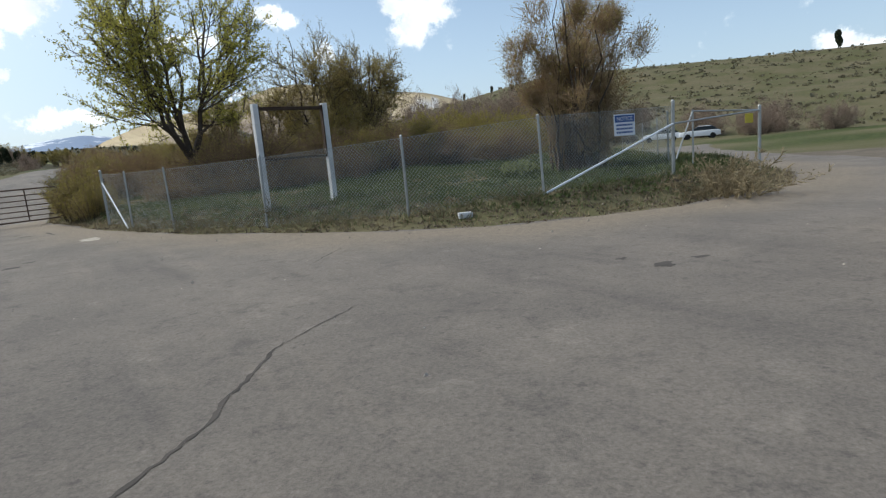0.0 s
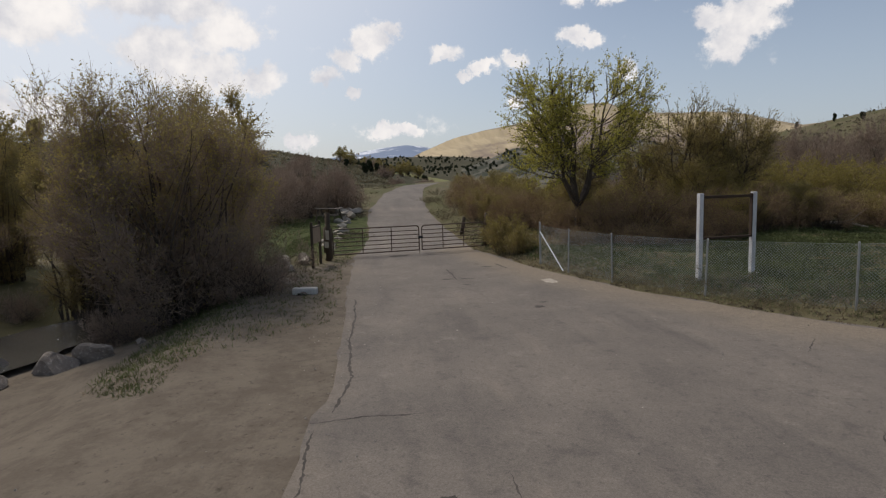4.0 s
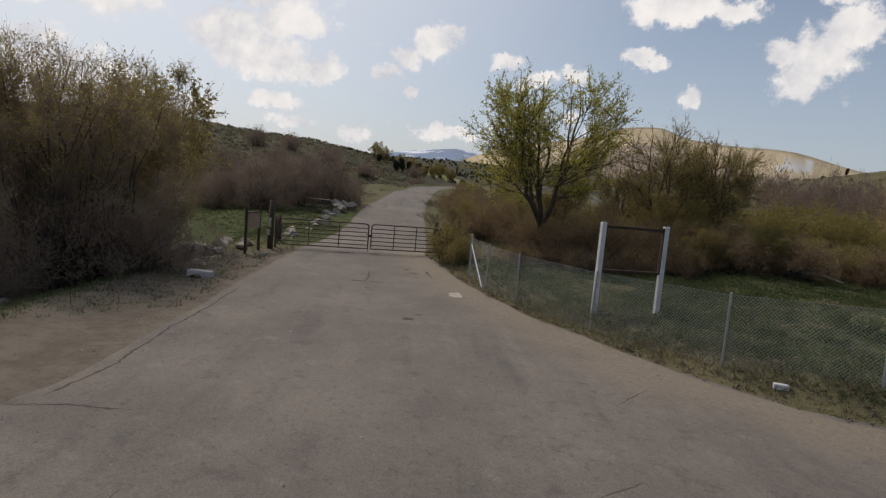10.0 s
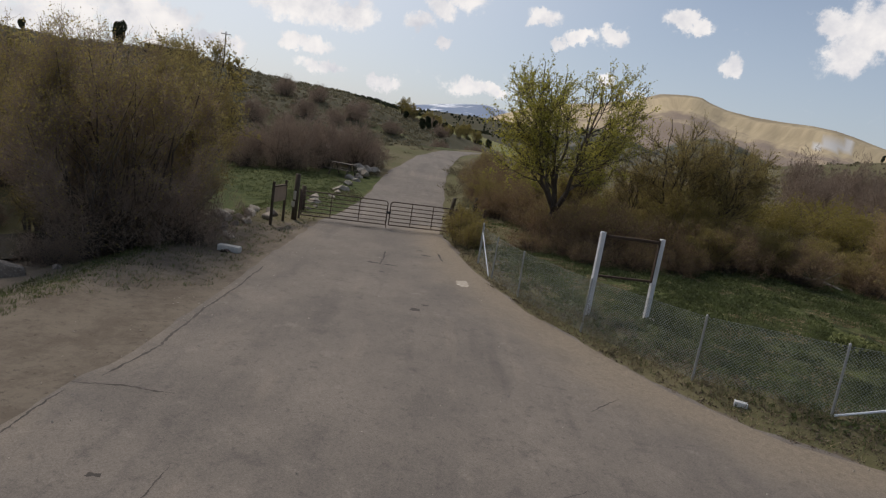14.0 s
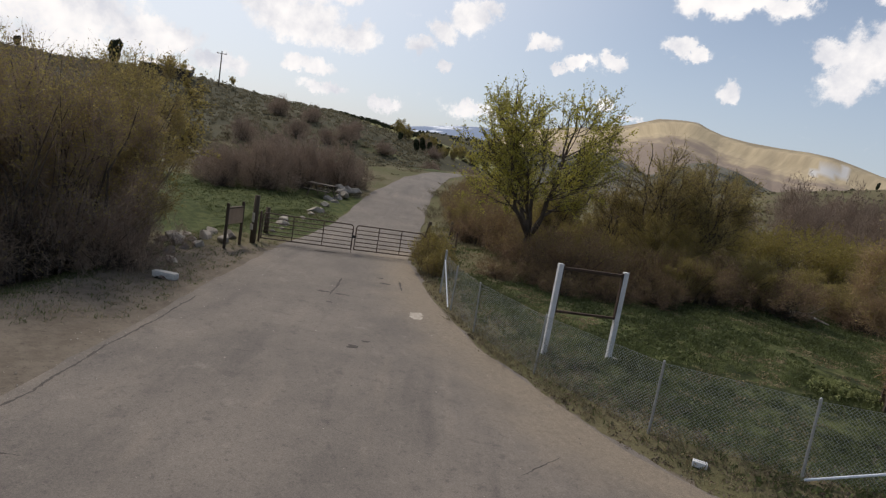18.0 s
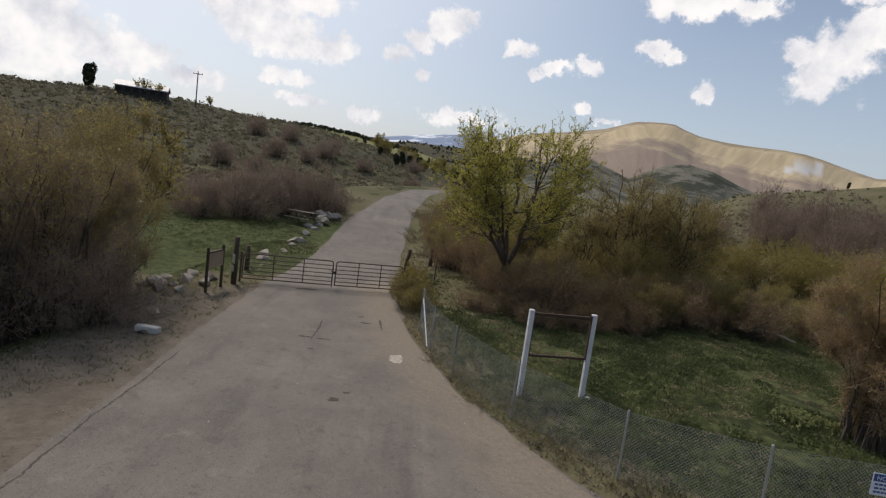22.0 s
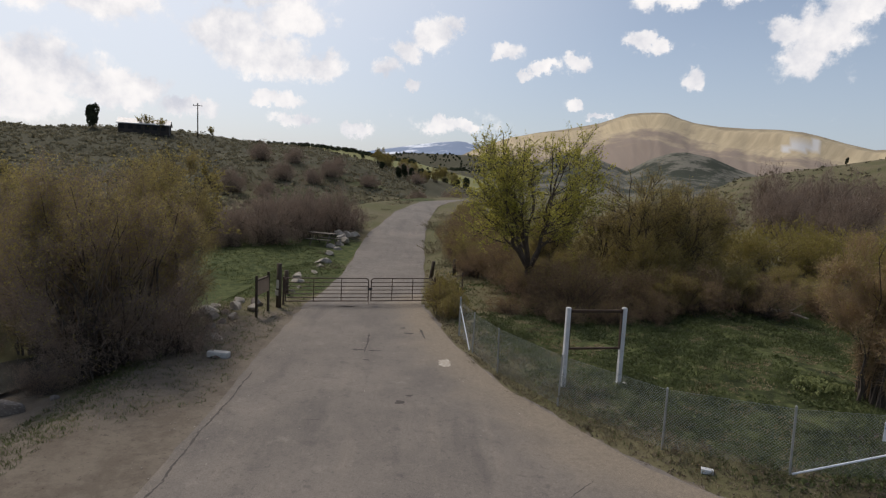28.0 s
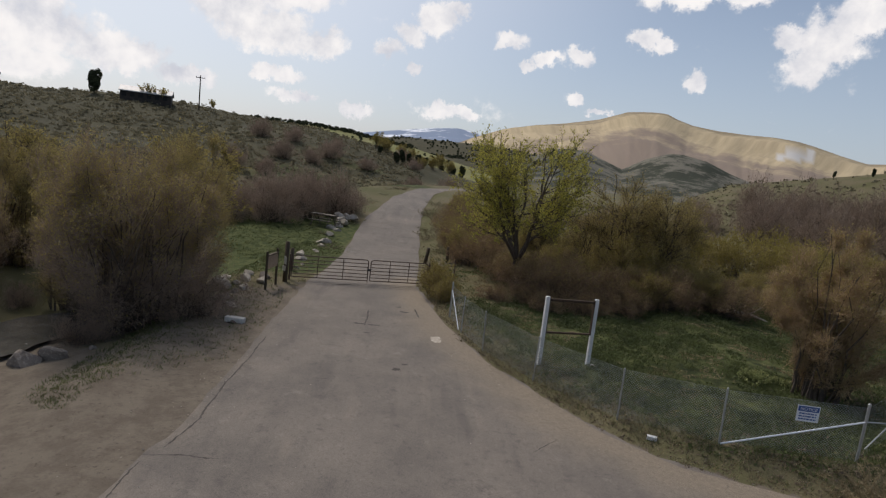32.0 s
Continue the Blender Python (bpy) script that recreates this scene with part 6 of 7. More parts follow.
def build_stones():
    grey = [stone_mesh(s, BOULDER) for s in (1, 2, 3)]
    pale = [stone_mesh(s, PALE_STONE, 0.55) for s in (4, 5, 6)]

    def put(me, x, y, s, turn, label, group, sink=0.25):
        ob = new("boulder", me)
        ob.matrix_world = pose(x, y, ground_at(x, y) + s * 0.55 - s * sink, 6, 4, turn) @ Matrix.Diagonal((s * 1.2, s * 0.85, s, 1))
        tagged(ob, label, "rock", group)

    for i, (x, y, s) in enumerate([(-17.7, 1.35, 0.62), (-17.35, 2.2, 0.50), (-17.5, 0.2, 0.36), (-16.6, -0.7, 0.3), (-18.8, 0.3, 0.42), (-18.2, -1.2, 0.5), (-17.4, 3.2, 0.2), (-20.2, 0.1, 0.4), (-19.6, -0.8, 0.3), (-21.2, 0.9, 0.34), (-19.0, -2.2, 0.45), (-21.0, -1.2, 0.38)]):
        put(grey[i % 3], x, y, s, i * 70, "rounded grey boulder beside the stream", "stream boulders")
    for i, (x, y, s) in enumerate([(-22.9, 11.8, 0.46), (-23.6, 11.0, 0.5), (-22.0, 10.4, 0.38), (-22.2, 12.4, 0.42), (-24.2, 10.6, 0.4), (-20.4, 9.4, 0.30), (-23.8, 12.4, 0.45), (-18.8, 8.9, 0.26), (-22.8, 12.9, 0.4), (-21.4, 11.0, 0.34), (-22.5, 11.1, 0.3), (-21.0, 10.2, 0.24), (-24.6, 11.6, 0.38)]):
        put(grey[i % 3] if i % 3 == 2 else pale[i % 3], x, y, s, i * 55, "tumbled tan rock below the notice board", "tumbled rocks")
    rng = random.Random(8)
    for i in range(17):
        t = (i + rng.uniform(-0.3, 0.3)) / 16
        x, y = -25.2 - 14.0 * t + rng.uniform(-0.7, 0.4), 16.4 + 14.2 * t + rng.uniform(-0.3, 0.6)
        put(pale[i % 3], x, y, rng.choice((0.22, 0.3, 0.38, 0.5)), rng.uniform(0, 360), "tan stone lying along the road edge beyond the gate", "roadside stones", sink=0.35)
    for i, (x, y) in enumerate([(-39.6, 31.4), (-39.9, 31.0), (-39.2, 31.9), (-38.6, 30.2), (-37.6, 29.6)]):
        put(pale[i % 3], x, y, 0.62, i * 40, "pale whitish stone in a heap beside the road", "pale stone heap", sink=-0.15 * (i < 3))
    slab = thing("culvert_headwall", -16.7, 7.9, ground_at(-16.7, 7.9) - 0.1, 35, "broken pale concrete culvert headwall at the ditch", "headwall")
    bm = bmesh.new()
    box(bm, -0.36, -0.14, -0.25, 0.40, 0.14, 0.30, 0.06)
    part("wall", bm, CONCRETE, slab)
    bm = bmesh.new()
    box(bm, -0.4, -0.5, -0.1, 0.3, -0.15, 0.06, 0.03)
    part("apron", bm, CONCRETE, slab)
    bm = bmesh.new()
    rod(bm, (0, -0.3, 0.02), (0, 0.16, 0.02), 0.17, sides=14, caps=False)
    part("pipe", bm, RUST, slab, "rusty culvert pipe")
    block = thing("concrete_block", -1.85, 12.05, ground_at(-1.85, 12.05) - 0.02, 20, "small white concrete block lying at the road edge", "block")
    bm = bmesh.new()
    box(bm, -0.13, -0.07, 0, 0.13, 0.07, 0.11, 0.012)
    part("body", bm, WHITE_PAINT, block)
    branch = thing("fallen_branch", -4.8, 30.2, ground_at(-4.8, 30.2), 10, "bleached fallen branch lying in the grass", "branch")
    v, f = tubes([np.array([(-1.3, 0.1, 0.05), (-0.4, 0, 0.3), (0.5, 0.05, 0.32), (1.4, 0.2, 0.1)]), np.array([(0.2, 0, 0.3), (0.7, -0.3, 0.5), (1.1, -0.4, 0.9)])], [np.array([0.10, 0.09, 0.07, 0.03]), np.array([0.05, 0.04, 0.02])], 7)
    ob = new("limb", mesh_of("limb", v, f, PALE_STONE, True))
    ob.parent = branch
    # stream behind the boulders
    pts = [(-17.2, -6), (-19.8, -1.8), (-22.0, 1.2), (-23.2, 4.5), (-23.2, 8.4), (-20.0, 9.4), (-18.6, 8.6), (-20.2, 5.6), (-19.6, 3.2), (-18.6, 1.6), (-17.6, -1.6), (-15.4, -6.5)]
    z = -0.72
    sheet("water", pts, z, WATER, "shallow stony stream beside the thicket", "water", ragged=0.15, seed=9)
    # fallen cut pieces of chip gravel at the asphalt edge and pebbles on the apron
    rng = np.random.RandomState(44)
    n = 1500
    x, y = rng.uniform(-24, 9, n * 4), rng.uniform(-9, 26, n * 4)
    d1, d2 = line_distance(x, y, FIELD_EDGE), line_distance(x, y, LOT_EDGE)
    ok = (np.minimum(d1, d2) < rng.exponential(0.5, n * 4)) | (rng.uniform(size=n * 4) < 0.04)
    x, y = x[ok][:n], y[ok][:n]
    s = rng.uniform(0.008, 0.03, len(x))
    h = np.maximum(land_parts(x, y)[0], 0.012)
    tet = np.array([(1, 0, 0), (-0.6, 0.8, 0), (-0.5, -0.9, 0), (0.1, 0, 0.9)])
    v = (np.stack([x, y, h], 1)[:, None] + tet[None] * s[:, None, None]).reshape(-1, 3)
    b = np.arange(len(x))[:, None] * 4
    f = np.concatenate([b + [0, 1, 3], b + [1, 2, 3], b + [2, 0, 3]]).tolist()
    tagged(new("gravel", mesh_of("gravel", v, f, PALE_STONE)), "loose gravel strewn along the asphalt edges", "gravel", kind="stuff")


def crack(points, width, seed, name="crack"):
    """A ragged sunken-looking tar seam lying 2 mm proud of the asphalt."""
    rng = np.random.RandomState(seed)
    a = np.array(points, float)
    s = np.concatenate([[0], np.cumsum(np.hypot(*np.diff(a, axis=0).T))])
    t = np.arange(0, s[-1], 0.06)
    p = np.stack([np.interp(t, s, a[:, 0]), np.interp(t, s, a[:, 1])], 1)
    p += np.cumsum(rng.normal(size=p.shape), axis=0) * 0.008
    p += rng.normal(size=p.shape) * 0.006
    d = np.gradient(p, axis=0)
    n = np.stack([-d[:, 1], d[:, 0]], 1) / (np.linalg.norm(d, axis=1, keepdims=True) + 1e-9)
    w = width * rng.uniform(0.25, 1.1, (len(p), 1)) * np.minimum(1, np.minimum(t, t[-1] - t) / 0.4 + 0.15)[:, None]
    verts = np.concatenate([np.c_[p - n * w, np.full(len(p), 0.0155)], np.c_[p + n * w, np.full(len(p), 0.0155)]])
    k = len(p)
    faces = [(i, i + 1, k + i + 1, k + i) for i in range(k - 1)]
    return verts, faces


def build_cracks():
    lines = [
        ([(-8.63, 1.41), (-8.19, 2.01), (-7.49, 2.67)], 0.03),
        ([(-3.98, -0.11), (-3.54, 0.34), (-3.12, 0.6), (-2.49, 1.2), (-2.26, 1.6), (-2.31, 2.02), (-2.2, 2.91), (-2.13, 3.85), (-2.35, 5.3)], 0.02),
        ([(-5.07, -0.14), (-4.65, -0.02), (-4.0, -0.09)], 0.016),
        ([(-5.68, 1.86), (-5.0, 1.12), (-4.28, 0.81)], 0.016),
        ([(-2.26, 1.6), (-1.34, 1.57), (-0.93, 1.18), (-0.65, 0.9)], 0.018),
        ([(-2.91, -0.91), (-2.37, -1.29)], 0.014),
        ([(-10.34, 7.11), (-10.06, 7.43)], 0.03),
        ([(-3.12, 0.6), (-2.89, 0.17), (-2.92, -0.1)], 0.014),
        ([(-2.35, 5.3), (-2.09, 6.44)], 0.01),
        ([(-4.31, 0.78), (-3.68, 1.14)], 0.01),
        ([(-2.27, 0.88), (-1.97, 0.67)], 0.02),
        ([(-3.53, 8.77), (-3.5, 10.01)], 0.02),
        ([(-15.85, 13.94), (-13.88, 12.08)], 0.05),
        ([(-14.6, 8.0), (-12.9, 6.4), (-11.2, 4.5), (-9.6, 2.9), (-8.7, 1.7)], 0.034),
        ([(-8.4, 1.3), (-7.3, 0.2), (-6.2, -1.1)], 0.022),
        ([(-15.09, 16.11), (-13.82, 15.17)], 0.06),
    ]
    for i, (pts, w) in enumerate(lines):
        v, f = crack(pts, w * 0.95, 100 + i)
        ob = new("trim", mesh_of("trim", v, f, CRACK))
        tagged(ob, "dark open crack wandering across the asphalt", "crack", kind="structure")
    # pot-holed scabs and a chalky splash
    def blot(x, y, r, mat, seed, label, z=0.0145, stretch=1.0, turn=0.0):
        rng = np.random.RandomState(seed)
        n = 26
        a = np.linspace(0, 6.283, n, endpoint=False)
        rad = rng.normal(size=n)
        rad = r * (1 + 0.34 * (rad + np.roll(rad, 1) + np.roll(rad, 2) + np.roll(rad, 3)) / 2)
        u, v = np.cos(a) * rad * stretch, np.sin(a) * rad
        c, s = math.cos(radians(turn)), math.sin(radians(turn))
        verts = [(x, y, z)] + [(x + c * p - s * q, y + s * p + c * q, z) for p, q in zip(u, v)]
        faces = [(0, 1 + i, 1 + (i + 1) % n) for i in range(n)]
        tagged(new("trim", mesh_of("trim", verts, faces, mat)), label, "road mark", kind="structure")

    blot(-11.3, 13.55, 0.26, PALE_STONE, 1, "pale chalky splash on the asphalt", stretch=1.4, turn=-30)
    for i, (x, y, r) in enumerate([(-13.9, 12.5, 0.16), (-14.4, 12.1, 0.2), (-13.2, 11.6, 0.12), (-9.6, 9.8, 0.16), (-5.9, 1.0, 0.09), (-9.8, 10.4, 0.13), (-14.9, 15.2, 0.2), (-15.6, 15.6, 0.14), (0.9, 7.6, 0.14), (1.3, 7.9, 0.1), (0.5, 8.0, 0.08)]):
        blot(x, y, r * 0.55, CRACK, 10 + i, "dark scabbed patch in the asphalt", stretch=1.7, turn=45)


# ---------------------------------------------------------------- vehicles
def wheel_parts(parent, x, y, r, out):
    """A tyre with a chromed five-hole rim; out: which side faces outwards."""
    tyre = bmesh.new()
    prof = [(0.55 * r, -0.12), (0.9 * r, -0.13), (r, -0.09), (r, 0.09), (0.9 * r, 0.13), (0.55 * r, 0.12)]
    n = 28
    rings = [[tyre.verts.new((w, p * math.cos(6.2832 * k / n), p * math.sin(6.2832 * k / n))) for p, w in prof] for k in range(n)]
    for k in range(n):
        for i in range(len(prof)):
            j = (i + 1) % len(prof)
            tyre.faces.new((rings[k][i], rings[k][j], rings[(k + 1) % n][j], rings[(k + 1) % n][i]))
    t = part("wheel", tyre, RUBBER, parent, "black off-road tyre on a chrome rim", True)
    t.location = (x, y, r)
    rim = bmesh.new()
    rod(rim, (out * 0.02, 0, 0), (out * 0.05, 0, 0), 0.64 * r, sides=28)
    rod(rim, (out * 0.05, 0, 0), (out * 0.13, 0, 0), 0.15 * r, 0.12 * r, sides=16)
    for k in range(5):
        a = 6.2832 * k / 5
        rod(rim, (out * 0.08, 0.1 * r * math.cos(a), 0.1 * r * math.sin(a)), (out * 0.105, 0.52 * r * math.cos(a), 0.52 * r * math.sin(a)), 0.10 * r, 0.14 * r, sides=8)
    part("rim", rim, CHROME, t, "chrome rim", True)
    for k in range(5):
        a = 6.2832 * (k + 0.5) / 5
        hole = bmesh.new()
        rod(hole, (out * 0.045, 0.36 * r * math.cos(a), 0.36 * r * math.sin(a)), (out * 0.056, 0.36 * r * math.cos(a), 0.36 * r * math.sin(a)), 0.11 * r, sides=12)
        part("rim_hole", hole, DARK_TRIM, t)


def loft(sections, mat, name, parent, label="", smooth=True, bevel=0.0):
    """A closed body through sections: (y, half width low, half width high, z low, z high)."""
    bm = bmesh.new()
    rings = []
    for y, w0, w1, z0, z1 in sections:
        rings.append([bm.verts.new(c) for c in ((-w0, y, z0), (-w1 - (w0 - w1) * 0.2, y, z0 + (z1 - z0) * 0.55), (-w1, y, z1), (w1, y, z1), (w1 + (w0 - w1) * 0.2, y, z0 + (z1 - z0) * 0.55), (w0, y, z0))])
    for a, b in zip(rings[:-1], rings[1:]):
        for i in range(6):
            j = (i + 1) % 6
            bm.faces.new((a[i], a[j], b[j], b[i]))
    bm.faces.new(rings[0][::-1])
    bm.faces.new(rings[-1])
    bmesh.ops.recalc_face_normals(bm, faces=bm.faces)
    if bevel:
        bmesh.ops.bevel(bm, geom=[e for e in bm.edges if e.is_manifold and e.calc_face_angle(0) > 0.5], offset=bevel, segments=3, affect="EDGES", profile=0.5)
    return part(name, bm, mat, parent, label, smooth)


def build_truck():
    s = 0.76
    truck = thing("utility_truck", 4.62, 7.75, 0.012, -6, "white full-size utility truck parked on the asphalt", "truck")
    truck.matrix_world = truck.matrix_world @ Matrix.Diagonal((s, s, s, 1))
    L, W = 5.3, 0.99
    loft([(-2.62, W, W - 0.03, 0.55, 1.16), (-2.5, W, W - 0.02, 0.52, 1.18), (0.62, W, W - 0.02, 0.52, 1.18)], TRUCK_WHITE, "body", truck, bevel=0.035)
    # front fenders and bonnet, cut away over the wheel
    loft([(0.62, W, W - 0.03, 0.62, 1.20), (1.2, W, W - 0.04, 0.98, 1.20), (2.0, W - 0.01, W - 0.06, 0.98, 1.17), (2.35, W - 0.03, W - 0.12, 0.62, 1.13), (2.52, W - 0.08, W - 0.18, 0.66, 1.02)], TRUCK_WHITE, "bonnet", truck, bevel=0.04)
    loft([(2.36, W - 0.01, W - 0.02, 0.46, 0.72), (2.66, W - 0.10, W - 0.12, 0.48, 0.70)], TRUCK_WHITE, "bumper", truck, bevel=0.04)
    loft([(2.40, W - 0.1, W - 0.12, 0.36, 0.46), (2.58, W - 0.2, W - 0.2, 0.36, 0.46)], DARK_TRIM, "air_dam", truck, bevel=0.02)
    loft([(-2.50, W - 0.12, W - 0.26, 1.17, 1.80), (-2.0, W - 0.05, W - 0.24, 1.17, 1.86), (-0.2, W - 0.05, W - 0.24, 1.17, 1.86), (0.12, W - 0.05, W - 0.22, 1.17, 1.82), (0.86, W - 0.04, W - 0.08, 1.16, 1.20)], TRUCK_WHITE, "cab", truck, bevel=0.03)
    for side in (-1, 1):
        def pane(name, pts, mat, thick=0.012):
            bm = bmesh.new()
            vs = [bm.verts.new((side * x, y, z)) for x, y, z in pts]
            f = bm.faces.new(vs if side > 0 else vs[::-1])
            got = bmesh.ops.extrude_face_region(bm, geom=[f])
            bmesh.ops.translate(bm, verts=[v for v in got["geom"] if isinstance(v, bmesh.types.BMVert)], vec=(side * thick, 0, 0))
            bmesh.ops.recalc_face_normals(bm, faces=bm.faces)
            return part(name, bm, mat, truck)
        xl, xh = W - 0.066, W - 0.222
        pane("side_window", [(xl, -0.75, 1.22), (xl, 0.58, 1.22), (xl - 0.09, 0.28, 1.52), (xh, 0.02, 1.76), (xh, -0.75, 1.78)], GLASS)
        pane("side_window", [(xl, -1.85, 1.22), (xl, -0.83, 1.22), (xh, -0.83, 1.78), (xh, -1.8, 1.78)], GLASS)
        mirror = bmesh.new()
        box(mirror, side * (W + 0.03) - 0.07, 0.44, 1.21, side * (W + 0.03) + 0.07, 0.53, 1.37, 0.03)
        part("wing_mirror", mirror, DARK_TRIM, truck, "black wing mirror")
        def ring(y, r0, r1, x0, x1, a0=-0.12, a1=math.pi + 0.12, n=22):
            bm = bmesh.new()
            rows = []
            for k in range(n + 1):
                a = a0 + (a1 - a0) * k / n
                c, q = math.cos(a), math.sin(a)
                rows.append([bm.verts.new((side * x, y + r * c, 0.44 + r * q)) for x, r in ((x0, r1), (x1, (r0 + r1) / 2 + 0.02), (x1, r0), (x0, r0))])
            for p, q in zip(rows[:-1], rows[1:]):
                for i in range(4):
                    j = (i + 1) % 4
                    bm.faces.new((p[i], p[j], q[j], q[i]))
            bmesh.ops.recalc_face_normals(bm, faces=bm.faces)
            return bm
        part("wheel_flare", ring(1.60, 0.49, 0.60, W - 0.06, W + 0.025), TRUCK_WHITE, truck, smooth=True)
        fender = bmesh.new()
        arc = [(1.60 + 0.52 * math.cos(a), 0.44 + 0.52 * math.sin(a)) for a in np.linspace(math.pi - 0.1, 0.25, 16)]
        out = [(0.615, 0.52), (1.06, 0.50)] + arc + [(2.36, 0.62), (2.44, 0.98), (2.0, 1.13), (0.615, 1.17)]
        f = fender.faces.new([fender.verts.new((side * (W - 0.045), y, z)) for y, z in out])
        got = bmesh.ops.extrude_face_region(fender, geom=[f])
        bmesh.ops.translate(fender, verts=[v for v in got["geom"] if isinstance(v, bmesh.types.BMVert)], vec=(side * 0.045, 0, 0))
        bmesh.ops.recalc_face_normals(fender, faces=fender.faces)
        part("fender", fender, TRUCK_WHITE, truck)
        liner = bmesh.new()
        rod(liner, (side * (W - 0.42), 1.60, 0.44), (side * (W - 0.06), 1.60, 0.44), 0.53, sides=28)
        part("wheel_well", liner, DARK_TRIM, truck, "dark wheel well")
        step = bmesh.new()
        box(step, side * (W - 0.04) - 0.09, -1.1, 0.36, side * (W - 0.04) + 0.09, 1.05, 0.44, 0.02)
        part("side_step", step, DARK_TRIM, truck, "dark running board")
        trim = bmesh.new()
        box(trim, side * W - 0.006, -2.2, 0.80, side * W + 0.006, 1.02, 0.815)
        part("side_trim", trim, CHROME, truck)
        seam = bmesh.new()
        box(seam, side * W - 0.004, 0.60, 0.56, side * W + 0.003, 0.608, 1.16)
        part("door_seam", seam, DARK_TRIM, truck)
        handle = bmesh.new()
        box(handle, side * W - 0.01, -0.62, 1.0, side * W + 0.025, -0.42, 1.04, 0.01)
        part("door_handle", handle, TRUCK_WHITE, truck)
        lamp = bmesh.new()
        box(lamp, side * 0.80 - 0.11, 2.40, 0.88, side * 0.80 + 0.11, 2.53, 1.01, 0.02)
        part("headlight", lamp, LAMP_CLEAR, truck)
        lamp = bmesh.new()
        box(lamp, side * 0.82 - 0.10, 2.40, 0.76, side * 0.82 + 0.10, 2.54, 0.86, 0.02)
        part("indicator", lamp, LAMP_AMBER, truck)
        wheel_parts(truck, side * (W - 0.14), 1.60, 0.41, side)
        wheel_parts(truck, side * (W - 0.14), -1.55, 0.41, side)
        rear = bmesh.new()
        rod(rear, (side * (W - 0.38), -1.55, 0.48), (side * (W + 0.004), -1.55, 0.48), 0.48, sides=28)
        part("wheel_well", rear, DARK_TRIM, truck, "dark wheel well")
    ws = bmesh.new()
    vs = [ws.verts.new(c) for c in ((-0.86, 0.84, 1.215), (0.86, 0.84, 1.215), (0.74, 0.16, 1.80), (-0.74, 0.16, 1.80))]
    f = ws.faces.new(vs)
    got = bmesh.ops.extrude_face_region(ws, geom=[f])
    bmesh.ops.translate(ws, verts=[v for v in got["geom"] if isinstance(v, bmesh.types.BMVert)], vec=(0, 0.02, 0.025))
    bmesh.ops.recalc_face_normals(ws, faces=ws.faces)
    part("windscreen", ws, GLASS, truck)
    grille = bmesh.new()
    box(grille, -0.68, 2.44, 0.78, 0.68, 2.535, 0.98, 0.02)
    part("grille", grille, DARK_TRIM, truck)
    under = bmesh.new()
    box(under, -0.7, -2.4, 0.32, 0.7, 2.3, 0.56, 0.03)
    part("chassis", under, DARK_TRIM, truck)


def far_car(x, y, turn, paint, label):
    car = thing("parked_car", x, y, ground_at(x, y) + 0.04, turn, label, "car", "cars parked on the side road")
    loft([(-2.2, 0.85, 0.8, 0.35, 0.85), (-1.9, 0.9, 0.86, 0.3, 0.95), (1.6, 0.9, 0.86, 0.3, 0.92), (2.2, 0.82, 0.74, 0.35, 0.78)], paint, "body", car, bevel=0.06)
    loft([(-1.9, 0.78, 0.6, 0.93, 1.0), (-1.3, 0.8, 0.62, 0.93, 1.42), (0.1, 0.8, 0.62, 0.93, 1.42), (0.95, 0.8, 0.7, 0.92, 0.98)], GLASS, "cabin", car, bevel=0.04)
    loft([(-1.25, 0.64, 0.6, 1.40, 1.46), (0.05, 0.64, 0.6, 1.40, 1.46)], paint, "roof", car, bevel=0.02)
    for sx in (-1, 1):
        for yy in (-1.35, 1.35):
            bm = bmesh.new()
            rod(bm, (sx * 0.72, yy, 0.31), (sx * 0.93, yy, 0.31), 0.31, sides=18)
            part("wheel", bm, RUBBER, car)


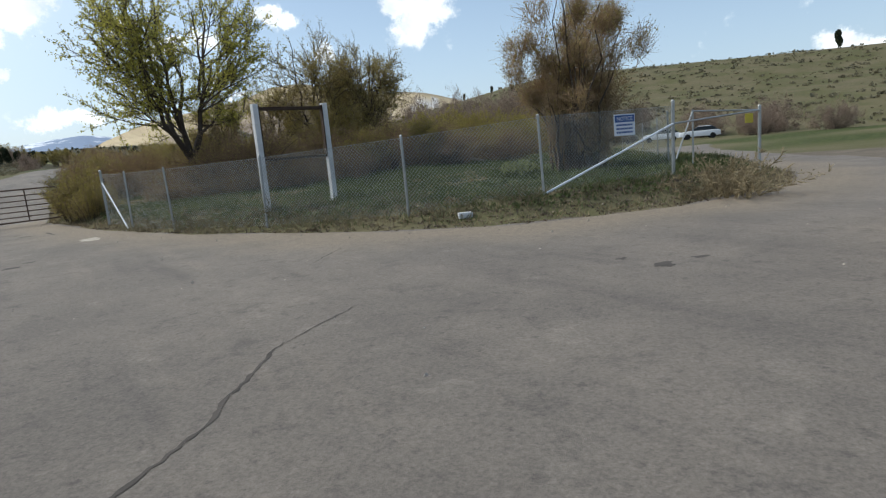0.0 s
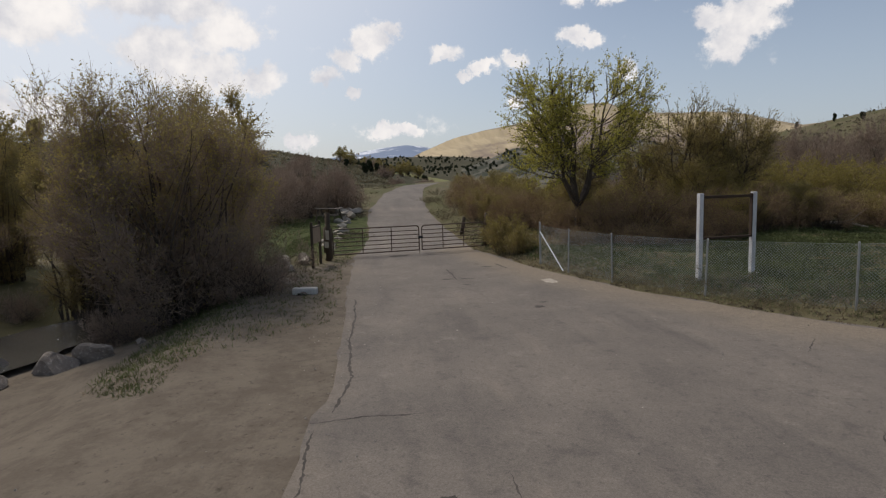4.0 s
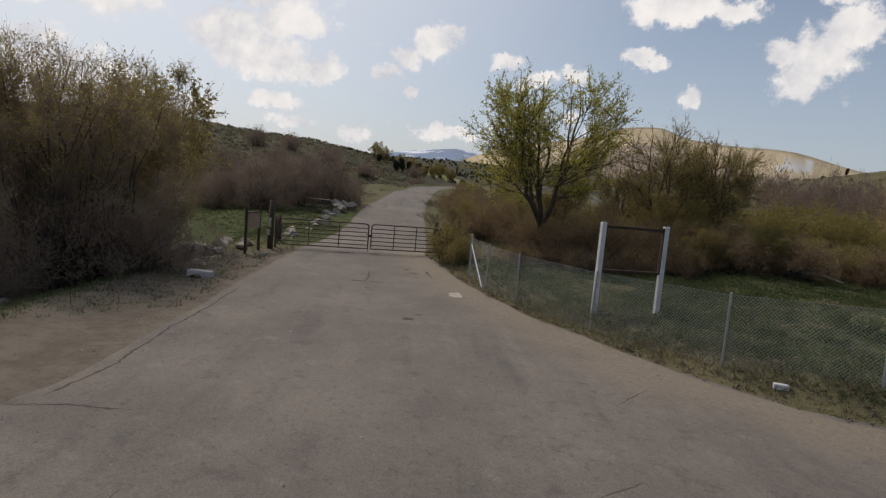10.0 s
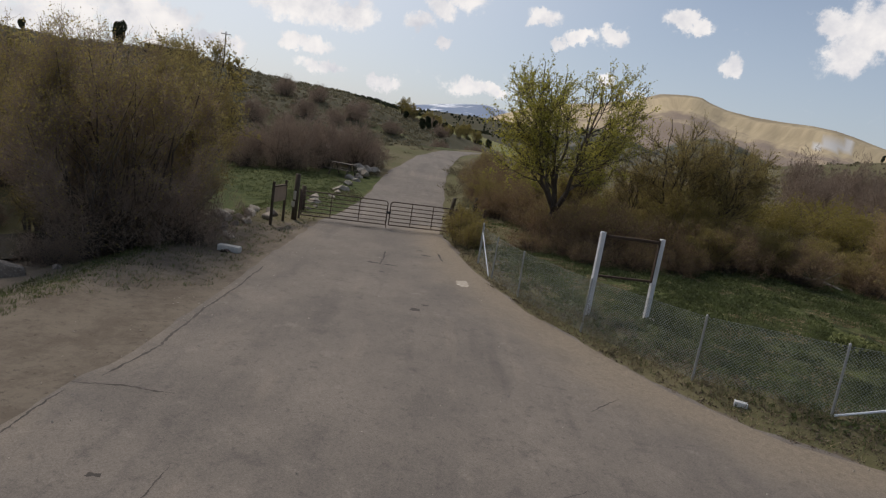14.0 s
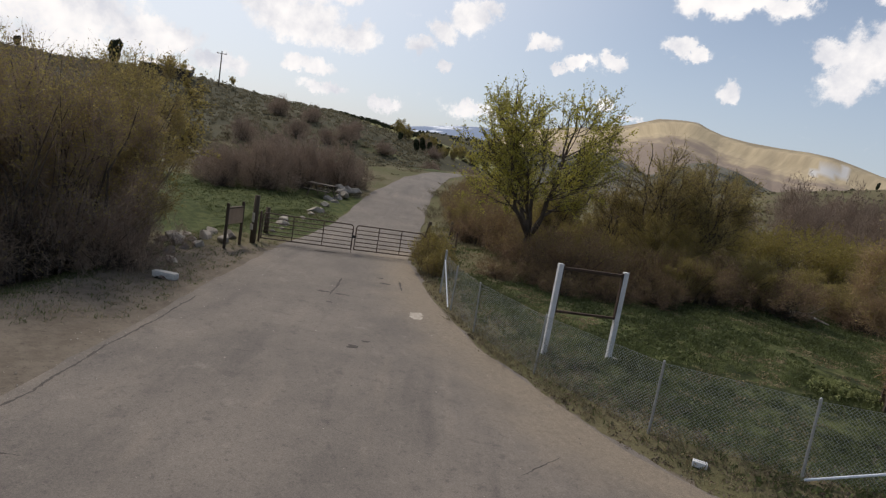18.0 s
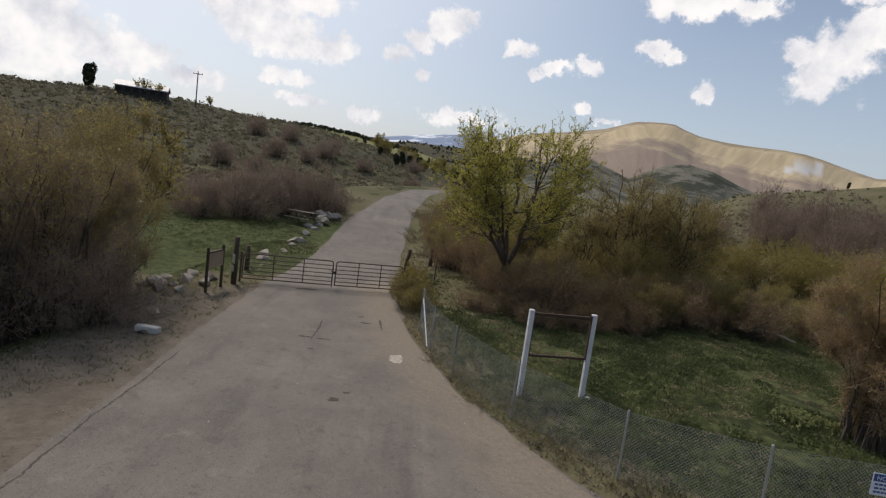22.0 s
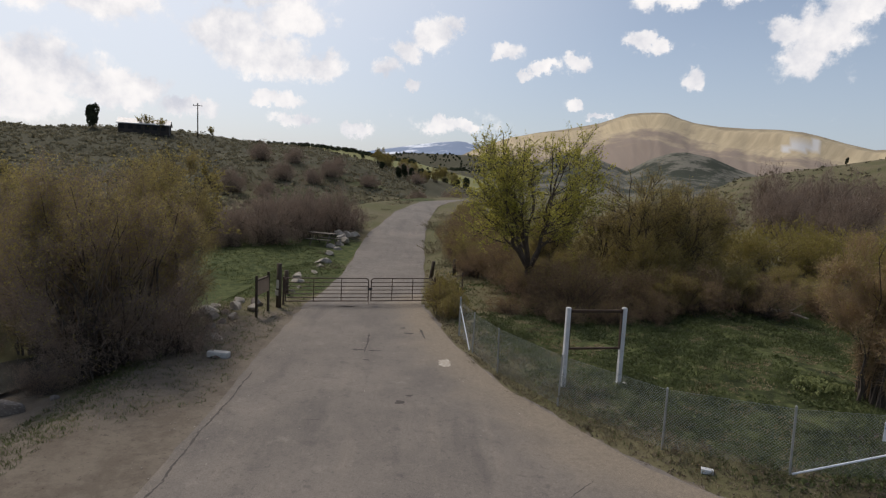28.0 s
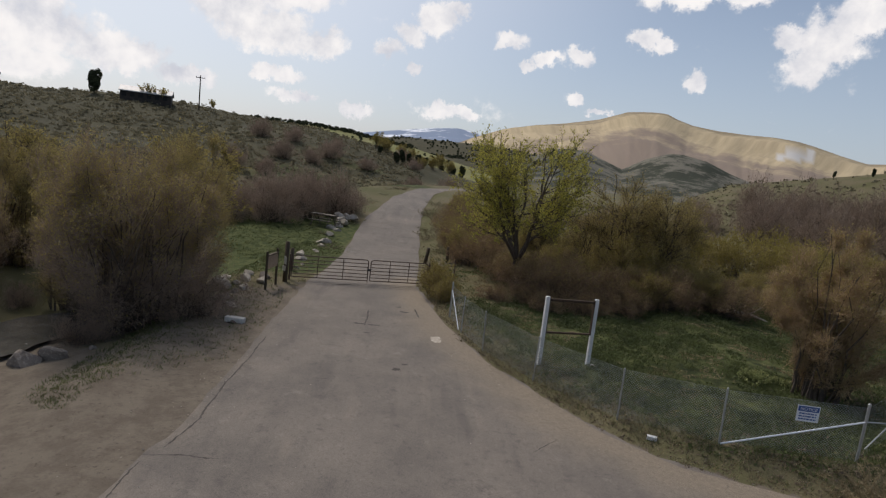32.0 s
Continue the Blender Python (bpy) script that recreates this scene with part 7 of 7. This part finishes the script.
def build_far_things():
    far_car(8.2, 80, 70, DARK_WALL, "dark car parked at the far end of the side road")
    far_car(12.6, 76, 80, TRUCK_WHITE, "white car parked along the side road")
    far_car(16.6, 75, 85, TRUCK_WHITE, "white car parked along the side road")

    x, y = -152.0, 56.8
    z = ground_at(x, y)
    shed = thing("long_shed", x, y, z + 0.45, 62, "long low dark shed with a pale metal roof on the crest", "shed")
    bm = bmesh.new()
    box(bm, -5.6, -2.5, -1.6, 5.6, 2.5, 1.5, 0.05)
    part("wall", bm, DARK_WALL, shed)
    bm = bmesh.new()
    for sgn in (-1, 1):
        vs = [bm.verts.new(c) for c in ((-5.9, sgn * 2.9, 1.30), (5.9, sgn * 2.9, 1.30), (5.9, 0, 2.6), (-5.9, 0, 2.6), (-5.9, sgn * 2.9, 1.5), (5.9, sgn * 2.9, 1.5), (5.9, 0, 2.8), (-5.9, 0, 2.8))]
        for q in ((0, 1, 2, 3), (4, 5, 6, 7), (0, 1, 5, 4), (1, 2, 6, 5), (0, 3, 7, 4)):
            bm.faces.new([vs[i] for i in q])
    part("roof", bm, ROOF, shed)
    # solid black panels on the wall face, standing in for shade inside open bays
    for k in range(6):
        bm = bmesh.new()
        box(bm, -5.2 + k * 1.8, -2.56, 0.1, -4.2 + k * 1.8, -2.48, 1.2)
        part("bay_shade_panel", bm, RUBBER, shed)
    x, y = -147.4, 67.8
    z = ground_at(x, y)
    pole = thing("utility_pole", x, y, z, 60, "wooden utility pole with a crossarm on the ridge", "utility pole")
    part("shaft", rod(bmesh.new(), (0, 0, -0.5), (0, 0, 8.6), 0.17, 0.12, sides=8), POST_WOOD, pole)
    bm = bmesh.new()
    box(bm, -1.1, -0.07, 7.9, 1.1, 0.07, 8.05)
    part("crossarm", bm, POST_WOOD, pole)
    for dx in (-1.0, 0.0, 1.0):
        part("insulator", rod(bmesh.new(), (dx, 0, 8.05), (dx, 0, 8.3), 0.05, sides=8), CONCRETE, pole)
    small = grown("hill_tree", tree_pieces(91, 3.4, 3, 0.35, 2, 500, BARK, LEAF_OLIVE, 0.16, 0.07), "small bare tree on the ridge", "tree", "ridge trees")
    settle(small, -145.9, 70.9)
    plant(small, -150.0, 56.5, 80, 1.35)
    plant(small, -149.0, 59.0, 180, 1.25)
    # picnic table on the meadow
    tx, ty = -37.9, 27.6
    t = thing("picnic_table", tx, ty, ground_at(tx, ty), 20, "weathered wooden picnic table on the green meadow", "table")
    for k in range(5):
        bm = bmesh.new()
        box(bm, -1.2, -0.4 + k * 0.165, 0.98, 1.2, -0.25 + k * 0.165, 1.03, 0.006)
        part("board", bm, GREY_WOOD, t)
    for sy in (-0.85, 0.7):
        bm = bmesh.new()
        box(bm, -1.2, sy, 0.5, 1.2, sy + 0.25, 0.55, 0.006)
        part("bench", bm, GREY_WOOD, t)
    for sx in (-0.8, 0.8):
        for sy in (-1, 1):
            part("leg", rod(bmesh.new(), (sx, sy * 0.75, 0), (sx, sy * 0.2, 0.98), 0.05, sides=6), GREY_WOOD, t)


build_fence()
build_sign_frame()
build_gates()
build_stones()
build_cracks()
build_truck()
build_far_things()
